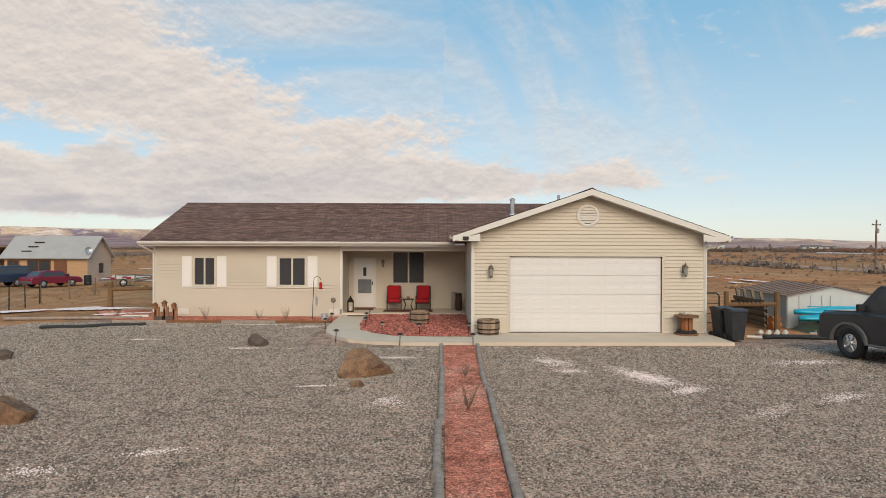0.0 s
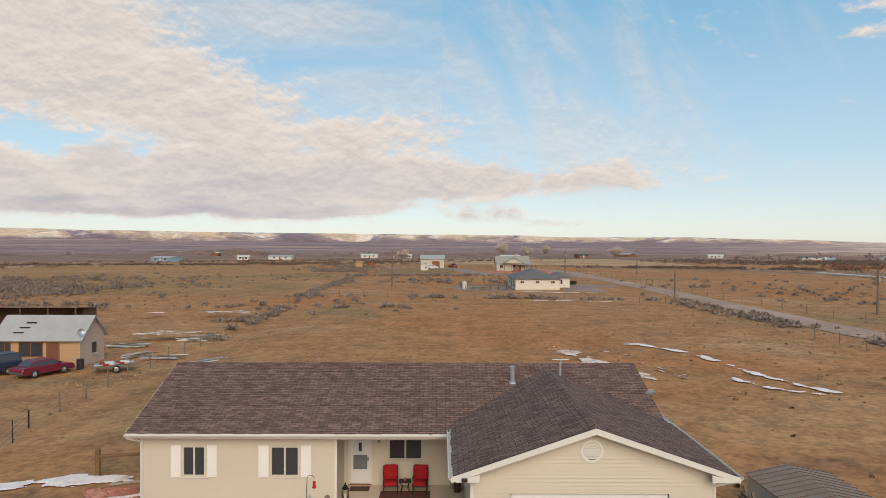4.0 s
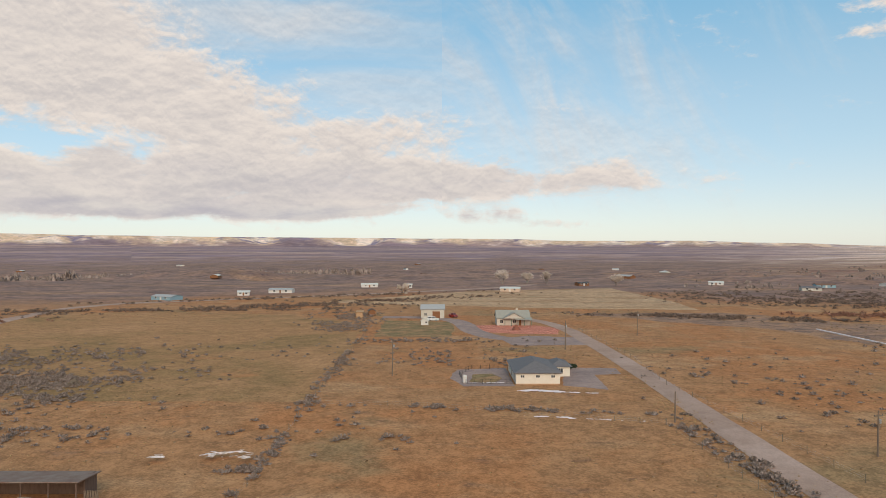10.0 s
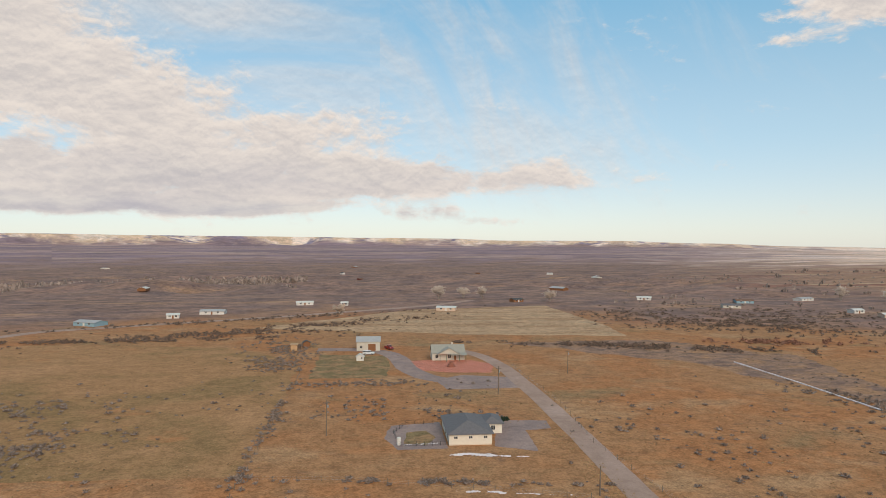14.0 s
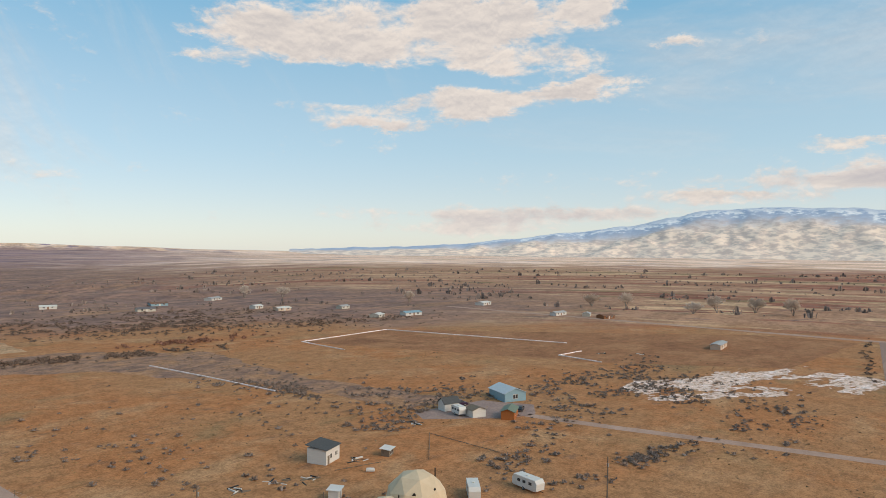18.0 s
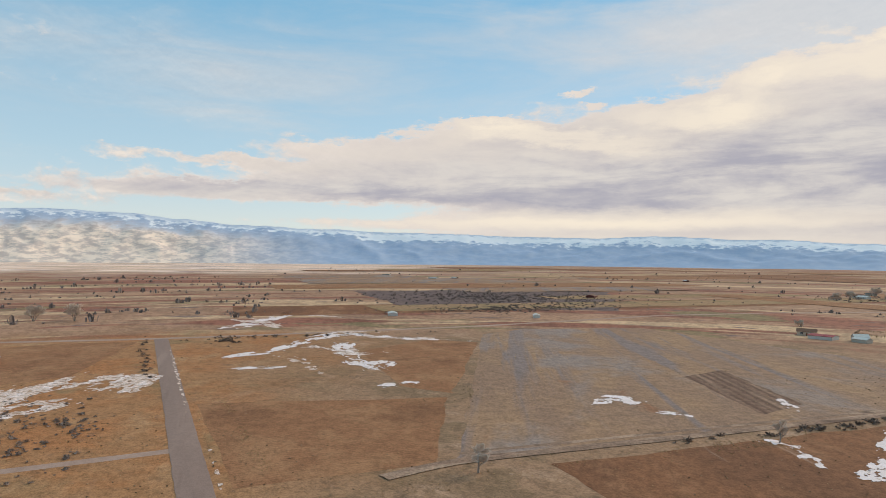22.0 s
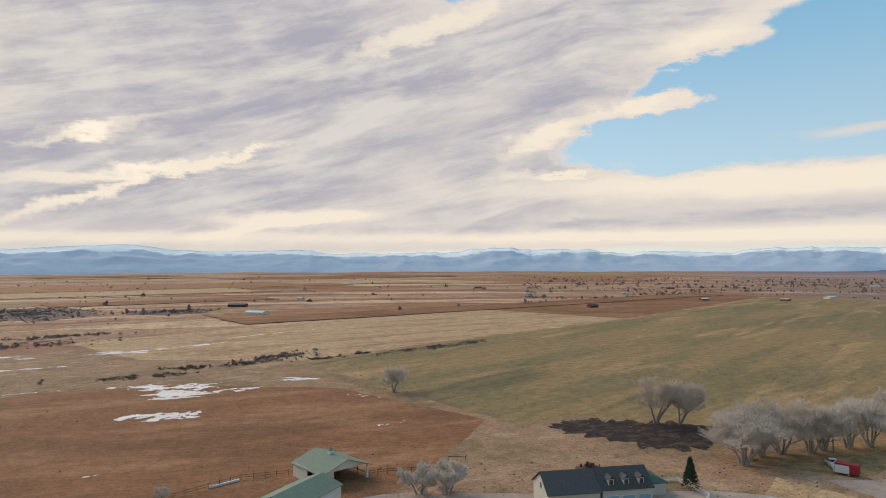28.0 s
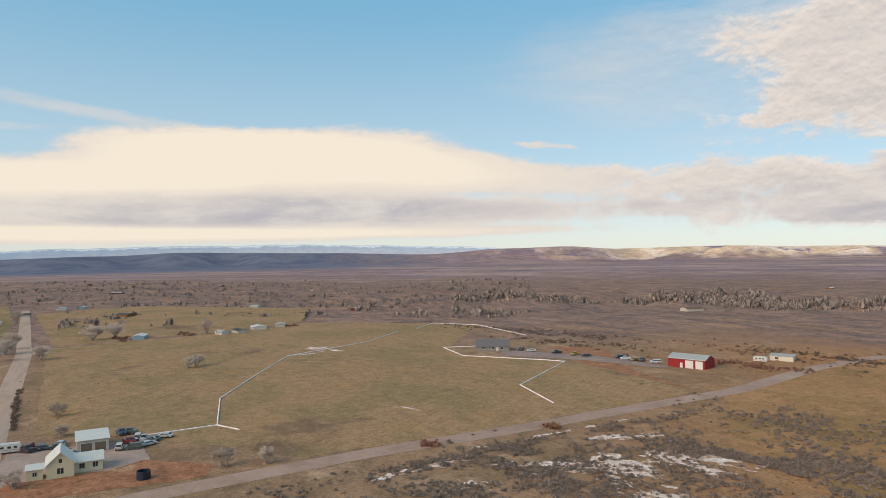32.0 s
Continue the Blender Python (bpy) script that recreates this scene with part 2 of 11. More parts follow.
SUN_GAP = [(174.4, 16.8, 8.0, 6.74, 0.0, 1.2, 0, 2.4), (167.6, 11.4, 9.1, 2.1, -0.25, 1.1, 0, 1.6), (150.1, 14.6, 11.7, 0.67, -0.24, 1.0, 0, 0.9), (159.6, 12.7, 5.0, 0.99, -0.3, 1.0, 0, 0.9), (154.3, 7.4, 18.0, 3.83, 0.0, 1.2, 0.75, 0), (155.6, 17.2, 8.7, 2.54, -0.15, -0.75, 0, 0), (173.0, 5.5, 12.5, 2.66, 0.0, 1.2, 0.95, 0)]
SOUTH_MASS = [(197.6, 13.8, 13.6, 9.72, 0.0, 1.5, 0.92, 0), (187.4, 9.6, 6.1, 2.78, 0.2, 1.2, 0.9, 0), (192.8, 6.2, 7.9, 0.37, 0.36, 0.3, -0.6, 1.1), (198.3, 8.5, 5.3, 0.35, 0.25, 0.3, -0.6, 0.9), (204.1, 3.2, 4.8, 0.42, 0.15, 0.8, -0.5, 1.1), (190.6, 10.0, 4.0, 0.37, 0.3, 0.3, -0.6, 0.8), (185.0, 2.2, 24.8, 0.43, 0.0, 0.9, 0.1, 0.5)]
SOUTH_WEST_MASS = [(202.4, 13.8, 22.6, 10.17, 0.0, 1.5, 0.72, 0), (228.8, 18.9, 14.0, 2.61, 0.15, 1.2, 0.8, 0), (239.6, 17.5, 5.5, 0.92, 0.25, 1.0, 0, 0.7), (231.5, 11.9, 6.5, 0.64, 0.3, 1.0, 0, 0.7), (226.8, 10.3, 2.8, 0.84, 0.3, 1.0, 0, 0.6), (226.8, 7.6, 3.3, 0.29, 0.0, 0.7, 0, 0.5), (219.1, 16.5, 14.4, 2.04, 0.3, 0.2, 0.5, 0), (223.9, 6.3, 6.2, 2.16, 0.1, 1.1, 0.95, 0), (217.1, 19.7, 7.3, 0.7, 0.35, 0.2, -0.6, 0.8), (192.6, 7.2, 9.9, 0.44, 0.12, 0.2, -0.6, 0.9), (206.1, 3.9, 6.0, 0.52, 0.04, 0.6, -0.6, 1.1), (191.0, 10.1, 3.1, 0.34, 0.06, 0.2, -0.6, 0.7)]
MASS_EDGE = [(226.8, 12.7, 7.2, 2.78, 0.45, 1.1, 0.6, 0), (233.4, 16.4, 6.8, 2.19, 0.45, 1.1, 0.5, 0), (237.0, 19.4, 7.1, 1.66, 0.3, 1.1, 0.4, 0.1)]
LOW_HAZE = [(245.4, 4.7, 27.7, 1.42, 0.0, 1.0, 0.35, 0.15), (279.7, 6.4, 17.4, 1.79, 0.05, 1.1, 0.2, 0.35), (258.8, 2.2, 38.9, 0.88, 0.0, 0.9, 0.05, 0.5), (273.1, 3.0, 21.8, 0.84, 0.0, 0.8, 0.4, 0.1)]
SOUTH_HAZE = [(145.2, 1.8, 37.4, 0.88, 0.0, 0.9, 0.3, 0.15), (122.0, 1.3, 24.1, 0.63, 0.0, 0.8, 0.1, 0.3)]
SOUTH_WEST_HAZE = [(204.7, 1.9, 36.4, 0.85, 0.0, 0.95, 0.25, 0.35)]
WEST_BANK = [(249.2, 6.4, 24.2, 1.24, 0.0, 1.1, 0, 1.1), (281.9, 8.8, 14.6, 1.83, 0.08, 1.15, 0, 1.0), (244.5, 3.6, 29.7, 0.48, 0.03, 1.0, 0.8, 0), (279.7, 4.2, 15.0, 1.18, 0.03, 1.1, 0.55, 0), (254.0, 2.2, 32.7, 0.44, 0.0, 0.75, 0, 0.7), (258.0, 20.1, 1.9, 0.48, 0.0, 0.62, 0, 0.3), (249.3, 20.3, 5.2, 0.95, 0.0, 0.9, 0, 0.6), (242.2, 17.1, 3.2, 0.78, 0.0, 0.9, 0, 0.5), (237.0, 12.8, 3.9, 0.57, 0.0, 0.85, 0, 0.6), (228.6, 7.7, 2.2, 0.25, 0.0, 0.7, 0, 0.6)]
WEST_BANK_END = [(284.0, 8.6, 13.6, 1.86, -0.08, 0.9, 0, 0.8), (297.8, 7.7, 9.7, 1.53, -0.09, 0.9, 0, 0.6), (-43.9, 6.5, 13.8, 1.19, 0.0, 0.72, 0.1, 0.1), (277.2, 4.4, 20.0, 1.09, 0.0, 1.0, 0.55, 0), (-52.1, 4.0, 19.1, 1.05, 0.0, 0.72, 0.35, 0), (283.9, 2.4, 24.4, 0.38, 0.0, 0.7, 0, 0.45), (-53.9, 9.5, 2.8, 0.38, -0.12, 0.62, 0, 0.2)]
VEIL = [(0.9, 14.9, 25.4, 7.67, 0.0, 0.62), (12.8, 6.3, 11.9, 4.21, 0.0, 0.5), (-24.3, 18.5, 16.0, 2.38, 0.0, 0.5), (-42.8, 14.5, 14.5, 7.31, 0.0, 0.62), (271.1, 11.3, 11.0, 0.59, -0.12, 0.8), (255.0, 9.9, 13.0, 0.42, 0.02, 0.8), (149.9, 18.9, 23.0, 3.51, 0.0, 0.6), (249.0, 9.3, 4.0, 0.45, 0.15, 0.7), (112.5, 16.0, 32.5, 5.6, 0.0, 0.55), (72, 13, 26, 7, 0.0, 0.42), (148, 17, 24, 5, 0.0, 0.45)]
CLOUDS = NORTH_BANK + NORTH_WEST_PUFFS + EAST_PUFFS + EAST_LOW + SOUTH_EAST + SOUTH_EAST_LOW + SOUTH_BAND + SUN_GAP + SOUTH_MASS + SOUTH_WEST_MASS + MASS_EDGE + LOW_HAZE + SOUTH_HAZE + SOUTH_WEST_HAZE + WEST_BANK + WEST_BANK_END
make_sky()
sun = new("sun", bpy.data.lights.new("sun", "SUN"))
sun.data.energy, sun.data.angle, sun.data.color = 2.75, radians(45), (1.0, 0.85, 0.67)
sun.matrix_world = look((0, 0, 60), (-math.sin(radians(SUN_AZ)) * 50, -math.cos(radians(SUN_AZ)) * 50, 60 - 50 * math.tan(radians(SUN_EL))))

# ---------- materials ----------
MATS = {}


def mat(name, base, rough=0.8, other=None, scale=3.0, fine=40.0, bump=0.0, metal=0.0, vary=0.25, axis=(1, 1, 1), spread=0.0, gloss=0.3, wave=None):
    """Procedural surface: base mixed with other by coarse and fine noise, an optional banding, and relief."""
    if name in MATS:
        return MATS[name]
    m = bpy.data.materials.new(name)
    m.use_nodes = True
    k = NodeKit(m.node_tree)
    co = k.stretch(k.node("ShaderNodeTexCoord").outputs["Object"], *axis)
    other = other or tuple(c * 0.72 for c in base)
    coarse = k.noise(co, scale, 5.0, 0.6)
    grain = k.noise(co, fine, 3.0, 0.6)
    fac = k.step(k.math("ADD", k.math("MULTIPLY", coarse, 0.65), k.math("MULTIPLY", grain, 0.35)), 0.5 - vary, 0.5 + vary)
    col = k.mix(fac, base, other)
    if spread:
        rnd = k.node("ShaderNodeObjectInfo").outputs["Random"]
        col = k.mix(1.0, col, k.mix(rnd, (1 - spread,) * 3, (1 + spread,) * 3), "MULTIPLY")
    b = k.node("ShaderNodeBsdfPrincipled")
    k.put(b.inputs["Base Color"], col)
    k.put(b.inputs["Roughness"], k.step(grain, 0.2, 0.8, max(0.03, rough - 0.12), min(1, rough + 0.1)))
    b.inputs["Metallic"].default_value = metal
    b.inputs["Specular IOR Level"].default_value = gloss
    if bump:
        bn = k.node("ShaderNodeBump")
        bn.inputs["Strength"].default_value = 0.6
        bn.inputs["Distance"].default_value = bump
        k.put(bn.inputs["Height"], k.math("ADD", grain, k.math("MULTIPLY", coarse, 0.6)))
        k.put(b.inputs["Normal"], bn.outputs[0])
    o = k.node("ShaderNodeOutputMaterial")
    k.put(o.inputs[0], b.outputs[0])
    MATS[name] = m
    return m


def glass(name="window_glass", tint=(0.045, 0.047, 0.052)):
    if name in MATS:
        return MATS[name]
    m = mat(name, tint, 0.06, tint, vary=0.4, gloss=0.6)
    return m


def cool(c):
    return (c[0] * 1.08, c[1] * 0.955, c[2] * 0.99)


def earth(k, pos, layers, fine=((0.62,) * 3, (1.32,) * 3), grain=6.0, rows=None, pebble=0.0):
    """Colour and relief of an earth surface in world metres: a base colour, then layers (colour, size, low, high, stretch x, stretch y, detail)."""
    layers = [cool(layers[0])] + [(cool(q[0]), *q[1:]) for q in layers[1:]]
    rgb = layers[0]
    for i, (c, size, lo, hi, sx, sy, det) in enumerate(layers[1:]):
        shift = k.node("ShaderNodeVectorMath", operation="ADD")
        k.put(shift.inputs[0], pos)
        shift.inputs[1].default_value = (137.0 * i, 71.0 * i, 0)
        f = k.noise(k.stretch(shift.outputs[0], sx / size, sy / size, 1 / size), 1.0, det, 0.62, 0.3)
        rgb = k.mix(k.step(f, lo, hi), rgb, c)
    g1 = k.noise(pos, grain, 6.0, 0.7)
    g2 = k.noise(pos, grain * 0.09, 5.0, 0.65)
    g3 = k.noise(pos, grain * 0.32, 4.0, 0.7)
    both = k.math("ADD", k.math("ADD", k.math("MULTIPLY", g1, 0.42), k.math("MULTIPLY", g2, 0.28)), k.math("MULTIPLY", g3, 0.30))
    rgb = k.mix(1.0, rgb, k.mix(k.step(both, 0.40, 0.60), *fine), "MULTIPLY")
    h = both
    if pebble:
        v = k.node("ShaderNodeTexVoronoi")
        k.put(v.inputs["Vector"], pos)
        v.inputs["Scale"].default_value = pebble
        tone = k.node("ShaderNodeSeparateColor")
        k.put(tone.inputs[0], v.outputs["Color"])
        rgb = k.mix(1.0, rgb, k.mix(tone.outputs[0], (0.42, 0.40, 0.39), (1.75, 1.70, 1.62)), "MULTIPLY")
        h = k.math("SUBTRACT", 1.0, v.outputs["Distance"])
    if rows:
        angle, pitch, amount = rows
        sep = k.node("ShaderNodeSeparateXYZ")
        k.put(sep.inputs[0], pos)
        u = k.math("ADD", k.math("MULTIPLY", sep.outputs[0], math.cos(radians(angle))), k.math("MULTIPLY", sep.outputs[1], math.sin(radians(angle))))
        u = k.math("ADD", u, k.math("MULTIPLY", g2, pitch * 0.8))
        s = k.math("SINE", k.math("MULTIPLY", u, 6.2832 / pitch))
        amt = k.math("MULTIPLY", k.step(k.noise(pos, 0.05, 3.0), 0.35, 0.65), amount)
        rgb = k.mix(1.0, rgb, k.mix(k.step(s, -0.8, 0.8), (1 - amount,) * 3, (1 + amount,) * 3), "MULTIPLY")
        h = k.math("ADD", h, k.math("MULTIPLY", k.math("MULTIPLY", s, amt), 2.5))
    return rgb, h


def finish(k, rgb, h=None, rough=0.95, bump=0.03):
    b = k.node("ShaderNodeBsdfPrincipled")
    k.put(b.inputs["Base Color"], rgb)
    b.inputs["Roughness"].default_value = rough
    b.inputs["Specular IOR Level"].default_value = 0.12
    if h is not None:
        bn = k.node("ShaderNodeBump")
        bn.inputs["Strength"].default_value = 0.5
        bn.inputs["Distance"].default_value = bump
        k.put(bn.inputs["Height"], h)
        k.put(b.inputs["Normal"], bn.outputs[0])
    o = k.node("ShaderNodeOutputMaterial")
    k.put(o.inputs[0], b.outputs[0])


def land(name, layers, fine=((0.62,) * 3, (1.32,) * 3), rough=0.95, bump=0.03, grain=6.0, rows=None, pebble=0.0, turn=0.0):
    m = bpy.data.materials.new(name)
    m.use_nodes = True
    k = NodeKit(m.node_tree)
    pos = k.node("ShaderNodeNewGeometry").outputs["Position"]
    if turn:
        n = k.node("ShaderNodeMapping")
        k.put(n.inputs[0], pos)
        n.inputs["Rotation"].default_value = (0, 0, radians(turn))
        pos = n.outputs[0]
    rgb, h = earth(k, pos, layers, fine, grain, rows, pebble)
    finish(k, rgb, h, rough, bump)
    MATS[name] = m
    return m


# ---------- mesh kit ----------
class Mesh:
    def __init__(self):
        self.v, self.f = [], []

    def add(self, verts, faces):
        n = len(self.v)
        self.v += [tuple(p) for p in verts]
        self.f += [tuple(i + n for i in q) for q in faces]
        return self

    def box(self, x0, y0, z0, x1, y1, z1, bevel=0.0):
        if bevel <= 0:
            p = [(x, y, z) for z in (z0, z1) for y in (y0, y1) for x in (x0, x1)]
            return self.add(p, [(0, 2, 3, 1), (4, 5, 7, 6), (0, 1, 5, 4), (2, 6, 7, 3), (0, 4, 6, 2), (1, 3, 7, 5)])
        b = bevel
        ring = lambda i: [(x0 + i, y0 + b, 0), (x0 + b, y0 + i, 0), (x1 - b, y0 + i, 0), (x1 - i, y0 + b, 0), (x1 - i, y1 - b, 0), (x1 - b, y1 - i, 0), (x0 + b, y1 - i, 0), (x0 + i, y1 - b, 0)]
        levels = [(z0, b * 0.6), (z0 + b, 0), (z1 - b, 0), (z1, b * 0.6)]
        pts = [(x, y, z) for z, i in levels for x, y, _ in ring(i)]
        q = [tuple(range(7, -1, -1)), tuple(range(24, 32))]
        for l in range(3):
            q += [(l * 8 + i, l * 8 + (i + 1) % 8, l * 8 + 8 + (i + 1) % 8, l * 8 + 8 + i) for i in range(8)]
        return self.add(pts, q)

    def tube(self, p, q, r0, r1=None, n=8, caps=True):
        p, q = Vector(p), Vector(q)
        r1 = r0 if r1 is None else r1
        d = (q - p).normalized()
        a = d.orthogonal().normalized()
        b = d.cross(a)
        pts = [p + (a * math.cos(t) + b * math.sin(t)) * r0 for t in (i * math.tau / n for i in range(n))]
        pts += [q + (a * math.cos(t) + b * math.sin(t)) * r1 for t in (i * math.tau / n for i in range(n))]
        f = [(i, (i + 1) % n, n + (i + 1) % n, n + i) for i in range(n)]
        if caps and n > 2:
            f += [tuple(range(n - 1, -1, -1)), tuple(range(n, 2 * n))]
        return self.add(pts, f)

    def lathe(self, profile, n=16, at=(0, 0, 0)):
        pts = [(at[0] + r * math.cos(i * math.tau / n), at[1] + r * math.sin(i * math.tau / n), at[2] + z) for r, z in profile for i in range(n)]
        f = [(l * n + i, l * n + (i + 1) % n, (l + 1) * n + (i + 1) % n, (l + 1) * n + i) for l in range(len(profile) - 1) for i in range(n)]
        f += [tuple(range(n - 1, -1, -1)), tuple(range((len(profile) - 1) * n, len(profile) * n))]
        return self.add(pts, f)

    def prism(self, outline, axis, lo, hi):
        """Closed outline in the two other axes, extruded along axis x or y or z."""
        def pt(a, b, t):
            return (t, a, b) if axis == "x" else (a, t, b) if axis == "y" else (a, b, t)
        n = len(outline)
        pts = [pt(a, b, lo) for a, b in outline] + [pt(a, b, hi) for a, b in outline]
        return self.add(pts, [tuple(range(n)), tuple(range(2 * n - 1, n - 1, -1))] + [(i, n + i, n + (i + 1) % n, (i + 1) % n) for i in range(n)])

    def quad(self, *pts):
        return self.add(pts, [tuple(range(len(pts)))])

    def slab(self, pts, thick):
        """Flat polygon given a thickness along its normal (downwards)."""
        p = [Vector(a) for a in pts]
        nrm = (p[1] - p[0]).cross(p[2] - p[0]).normalized() * thick
        if nrm.z > 0:
            nrm = -nrm
        n = len(p)
        return self.add(p + [a + nrm for a in p], [tuple(range(n)), tuple(range(2 * n - 1, n - 1, -1))] + [(i, n + i, n + (i + 1) % n, (i + 1) % n) for i in range(n)])

    def data(self, name, material, smooth=False):
        me = bpy.data.meshes.new(name)
        me.from_pydata(self.v, [], self.f)
        bm = bmesh.new()
        if len(self.f) < 60000:
            bm.from_mesh(me)
            bmesh.ops.recalc_face_normals(bm, faces=bm.faces)
            bm.to_mesh(me)
        bm.free()
        me.materials.append(material)
        if smooth:
            me.polygons.foreach_set("use_smooth", [True] * len(me.polygons))
        return me


def thing(name, label, category, m=None, group="", kind=""):
    ob = new(name)
    ob.empty_display_size = 0.3
    if m is not None:
        ob.matrix_world = m
    return tagged(ob, label, category, group, kind)


def part(name, mesh, material, parent, label="", smooth=False, at=None):
    ob = new(name, mesh if isinstance(mesh, bpy.types.Mesh) else mesh.data(name, material, smooth))
    ob.parent = parent
    if at is not None:
        ob.matrix_basis = at
    if label:
        tagged(ob, label)
    return ob


def solid(name, mesh, material, label, category, m=None, group="", kind="", smooth=False):
    ob = new(name, mesh.data(name, material, smooth))
    if m is not None:
        ob.matrix_world = m
    return tagged(ob, label, category, group, kind)


GZ = -0.12
S = 1.21  # metres in one unit of the plan of the surroundings


# ---------- land ----------
def smooth(v, a, b):
    t = min(1.0, max(0.0, (v - a) / (b - a)))
    return t * t * (3 - 2 * t)


def curve(v, pts):
    for (a, p), (b, q) in zip(pts, pts[1:]):
        if v <= b:
            t = smooth(v, a, b)
            return p + (q - p) * t
    return pts[-1][1]


RIM = [(-180, -0.6), (-130, -0.6), (-108, 0.05), (-98, 0.42), (-90, 0.62), (-84, 0.85), (-72, 0.7), (-64, 0.5), (-57, 0.9), (-52, 1.0), (-48, 0.75), (-39, 0.85), (-34, 0.70), (-26, 0.60), (-18, 0.52), (-9, 0.48), (0, 0.40), (6, 0.36), (11, 0.2), (20, 0.2), (27, 0.02), (34, -0.2), (44, -0.35), (180, -0.6)]


def ground_z(x, y):
    r = math.hypot(x, y) / S
    if r < 300:
        return GZ - 0.78 * smooth(-x, 15, 25) * smooth(y, 22, 38) * (1 - smooth(y, 95, 130)) * (1 - smooth(-x, 72, 100))
    az = math.degrees(math.atan2(x, y))
    north = smooth(az, -100, -62) * (1 - smooth(az, 18, 48))
    z = GZ - 24 * smooth(r, 430, 900) * north
    if north > 0:
        z += north * smooth(r, 450, 640) * (1 - smooth(r, 1000, 1500)) * 15 * (noise.fractal((x / 190, y / 120, 0), 1.0, 2.0, 4) + 0.15)
    rim = curve(az, RIM)
    top = 42 + 4600 * math.tan(radians(rim)) - GZ
    n = noise.fractal((x / 420, y / 420, 3), 1.0, 2.0, 5)
    z += north * 42 * smooth(r, 1500, 3300)
    s = smooth(r + 110 * n, 3300, 3740)
    step = 0.5 * s + 0.5 * smooth(r + 120 * n, 3520, 3640)
    if top > 1:
        z = z * (1 - s) + (GZ + top) * step + 16 * n * s * (1 - step)
    else:
        z += smooth(r, 1200, 3500) * 4 * n
    return z


DIRT = (0.34, 0.154, 0.055)
TAN = (0.395, 0.245, 0.118)
OLIVE = (0.20, 0.140, 0.056)
SAGE = (0.185, 0.13, 0.105)


def ground_material():
    m = bpy.data.materials.new("plain_valley_and_mesa_ground")
    m.use_nodes = True
    k = NodeKit(m.node_tree)
    pos = k.node("ShaderNodeNewGeometry").outputs["Position"]
    sep = k.node("ShaderNodeSeparateXYZ")
    k.put(sep.inputs[0], pos)
    x, y, z = sep.outputs
    r = k.math("SQRT", k.math("ADD", k.math("MULTIPLY", x, x), k.math("MULTIPLY", y, y)))
    r = k.math("DIVIDE", r, S)
    az = k.math("MULTIPLY", k.math("ARCTAN2", x, y), 57.29578)
    wob = k.math("SUBTRACT", k.noise(pos, 0.006, 6.0, 0.65), 0.5)
    rr = k.math("ADD", r, k.math("MULTIPLY", wob, 420.0))
    rw = k.math("ADD", r, k.math("MULTIPLY", k.math("MULTIPLY", wob, r), 0.9))
    aw = k.math("ADD", az, k.math("MULTIPLY", wob, 30.0))
    fine = ((0.70,) * 3, (1.24,) * 3)
    near, h = earth(k, pos, [(0.345, 0.190, 0.083), ((0.365, 0.172, 0.066), 60, 0.44, 0.60, 1, 1, 5), (TAN, 30, 0.50, 0.70, 1, 1.5, 6), ((0.270, 0.180, 0.083), 46, 0.55, 0.70, 1, 1.3, 5), ((0.225, 0.130, 0.07), 9, 0.56, 0.74, 1, 1.7, 8), ((0.50, 0.38, 0.25), 3.0, 0.68, 0.80, 1, 1.9, 8), ((0.19, 0.125, 0.07), 2.2, 0.64, 0.74, 1, 1.6, 7)], ((0.66,) * 3, (1.28,) * 3), 2.4)
    ring = k.node("ShaderNodeCombineXYZ")
    k.put(ring.inputs[0], k.math("MULTIPLY", k.math("ADD", k.math("MULTIPLY", az, 0.01745), k.math("MULTIPLY", k.math("LESS_THAN", az, -25.0), 6.2832)), 1100.0))
    k.put(ring.inputs[1], r)
    ring = ring.outputs[0]
    dull, _ = earth(k, pos, [(0.30, 0.195, 0.11), ((0.225, 0.155, 0.085), 30, 0.44, 0.58, 1, 1, 7), ((0.39, 0.27, 0.165), 24, 0.52, 0.68, 1, 1.4, 6), ((0.17, 0.12, 0.075), 9, 0.58, 0.74, 1, 1, 6), ((0.44, 0.33, 0.22), 4, 0.68, 0.80, 1, 1.4, 6)], ((0.66,) * 3, (1.28,) * 3), 2.4)
    aside = k.math("MAXIMUM", k.step(aw, 88, 112), k.math("MULTIPLY", k.step(aw, -30, -52), k.step(r, 62, 90)))
    near = k.mix(aside, near, dull)
    sage, _ = earth(k, pos, [(0.275, 0.18, 0.125), (SAGE, 40, 0.42, 0.6, 1, 2.2, 8), ((0.34, 0.215, 0.12), 90, 0.52, 0.7, 0.6, 2.4, 8), ((0.14, 0.10, 0.085), 9, 0.54, 0.66, 0.7, 1.6, 6)], fine, 0.22)
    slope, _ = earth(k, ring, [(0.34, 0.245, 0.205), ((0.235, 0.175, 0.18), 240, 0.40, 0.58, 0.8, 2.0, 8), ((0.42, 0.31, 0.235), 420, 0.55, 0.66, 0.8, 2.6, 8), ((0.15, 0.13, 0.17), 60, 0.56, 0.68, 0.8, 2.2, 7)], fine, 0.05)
    # rim: sunlight on the far mesa edge, painted as gold and cream
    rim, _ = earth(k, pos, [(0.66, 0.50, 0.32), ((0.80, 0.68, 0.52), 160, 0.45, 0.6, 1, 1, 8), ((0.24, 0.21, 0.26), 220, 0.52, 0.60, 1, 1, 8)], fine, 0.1)
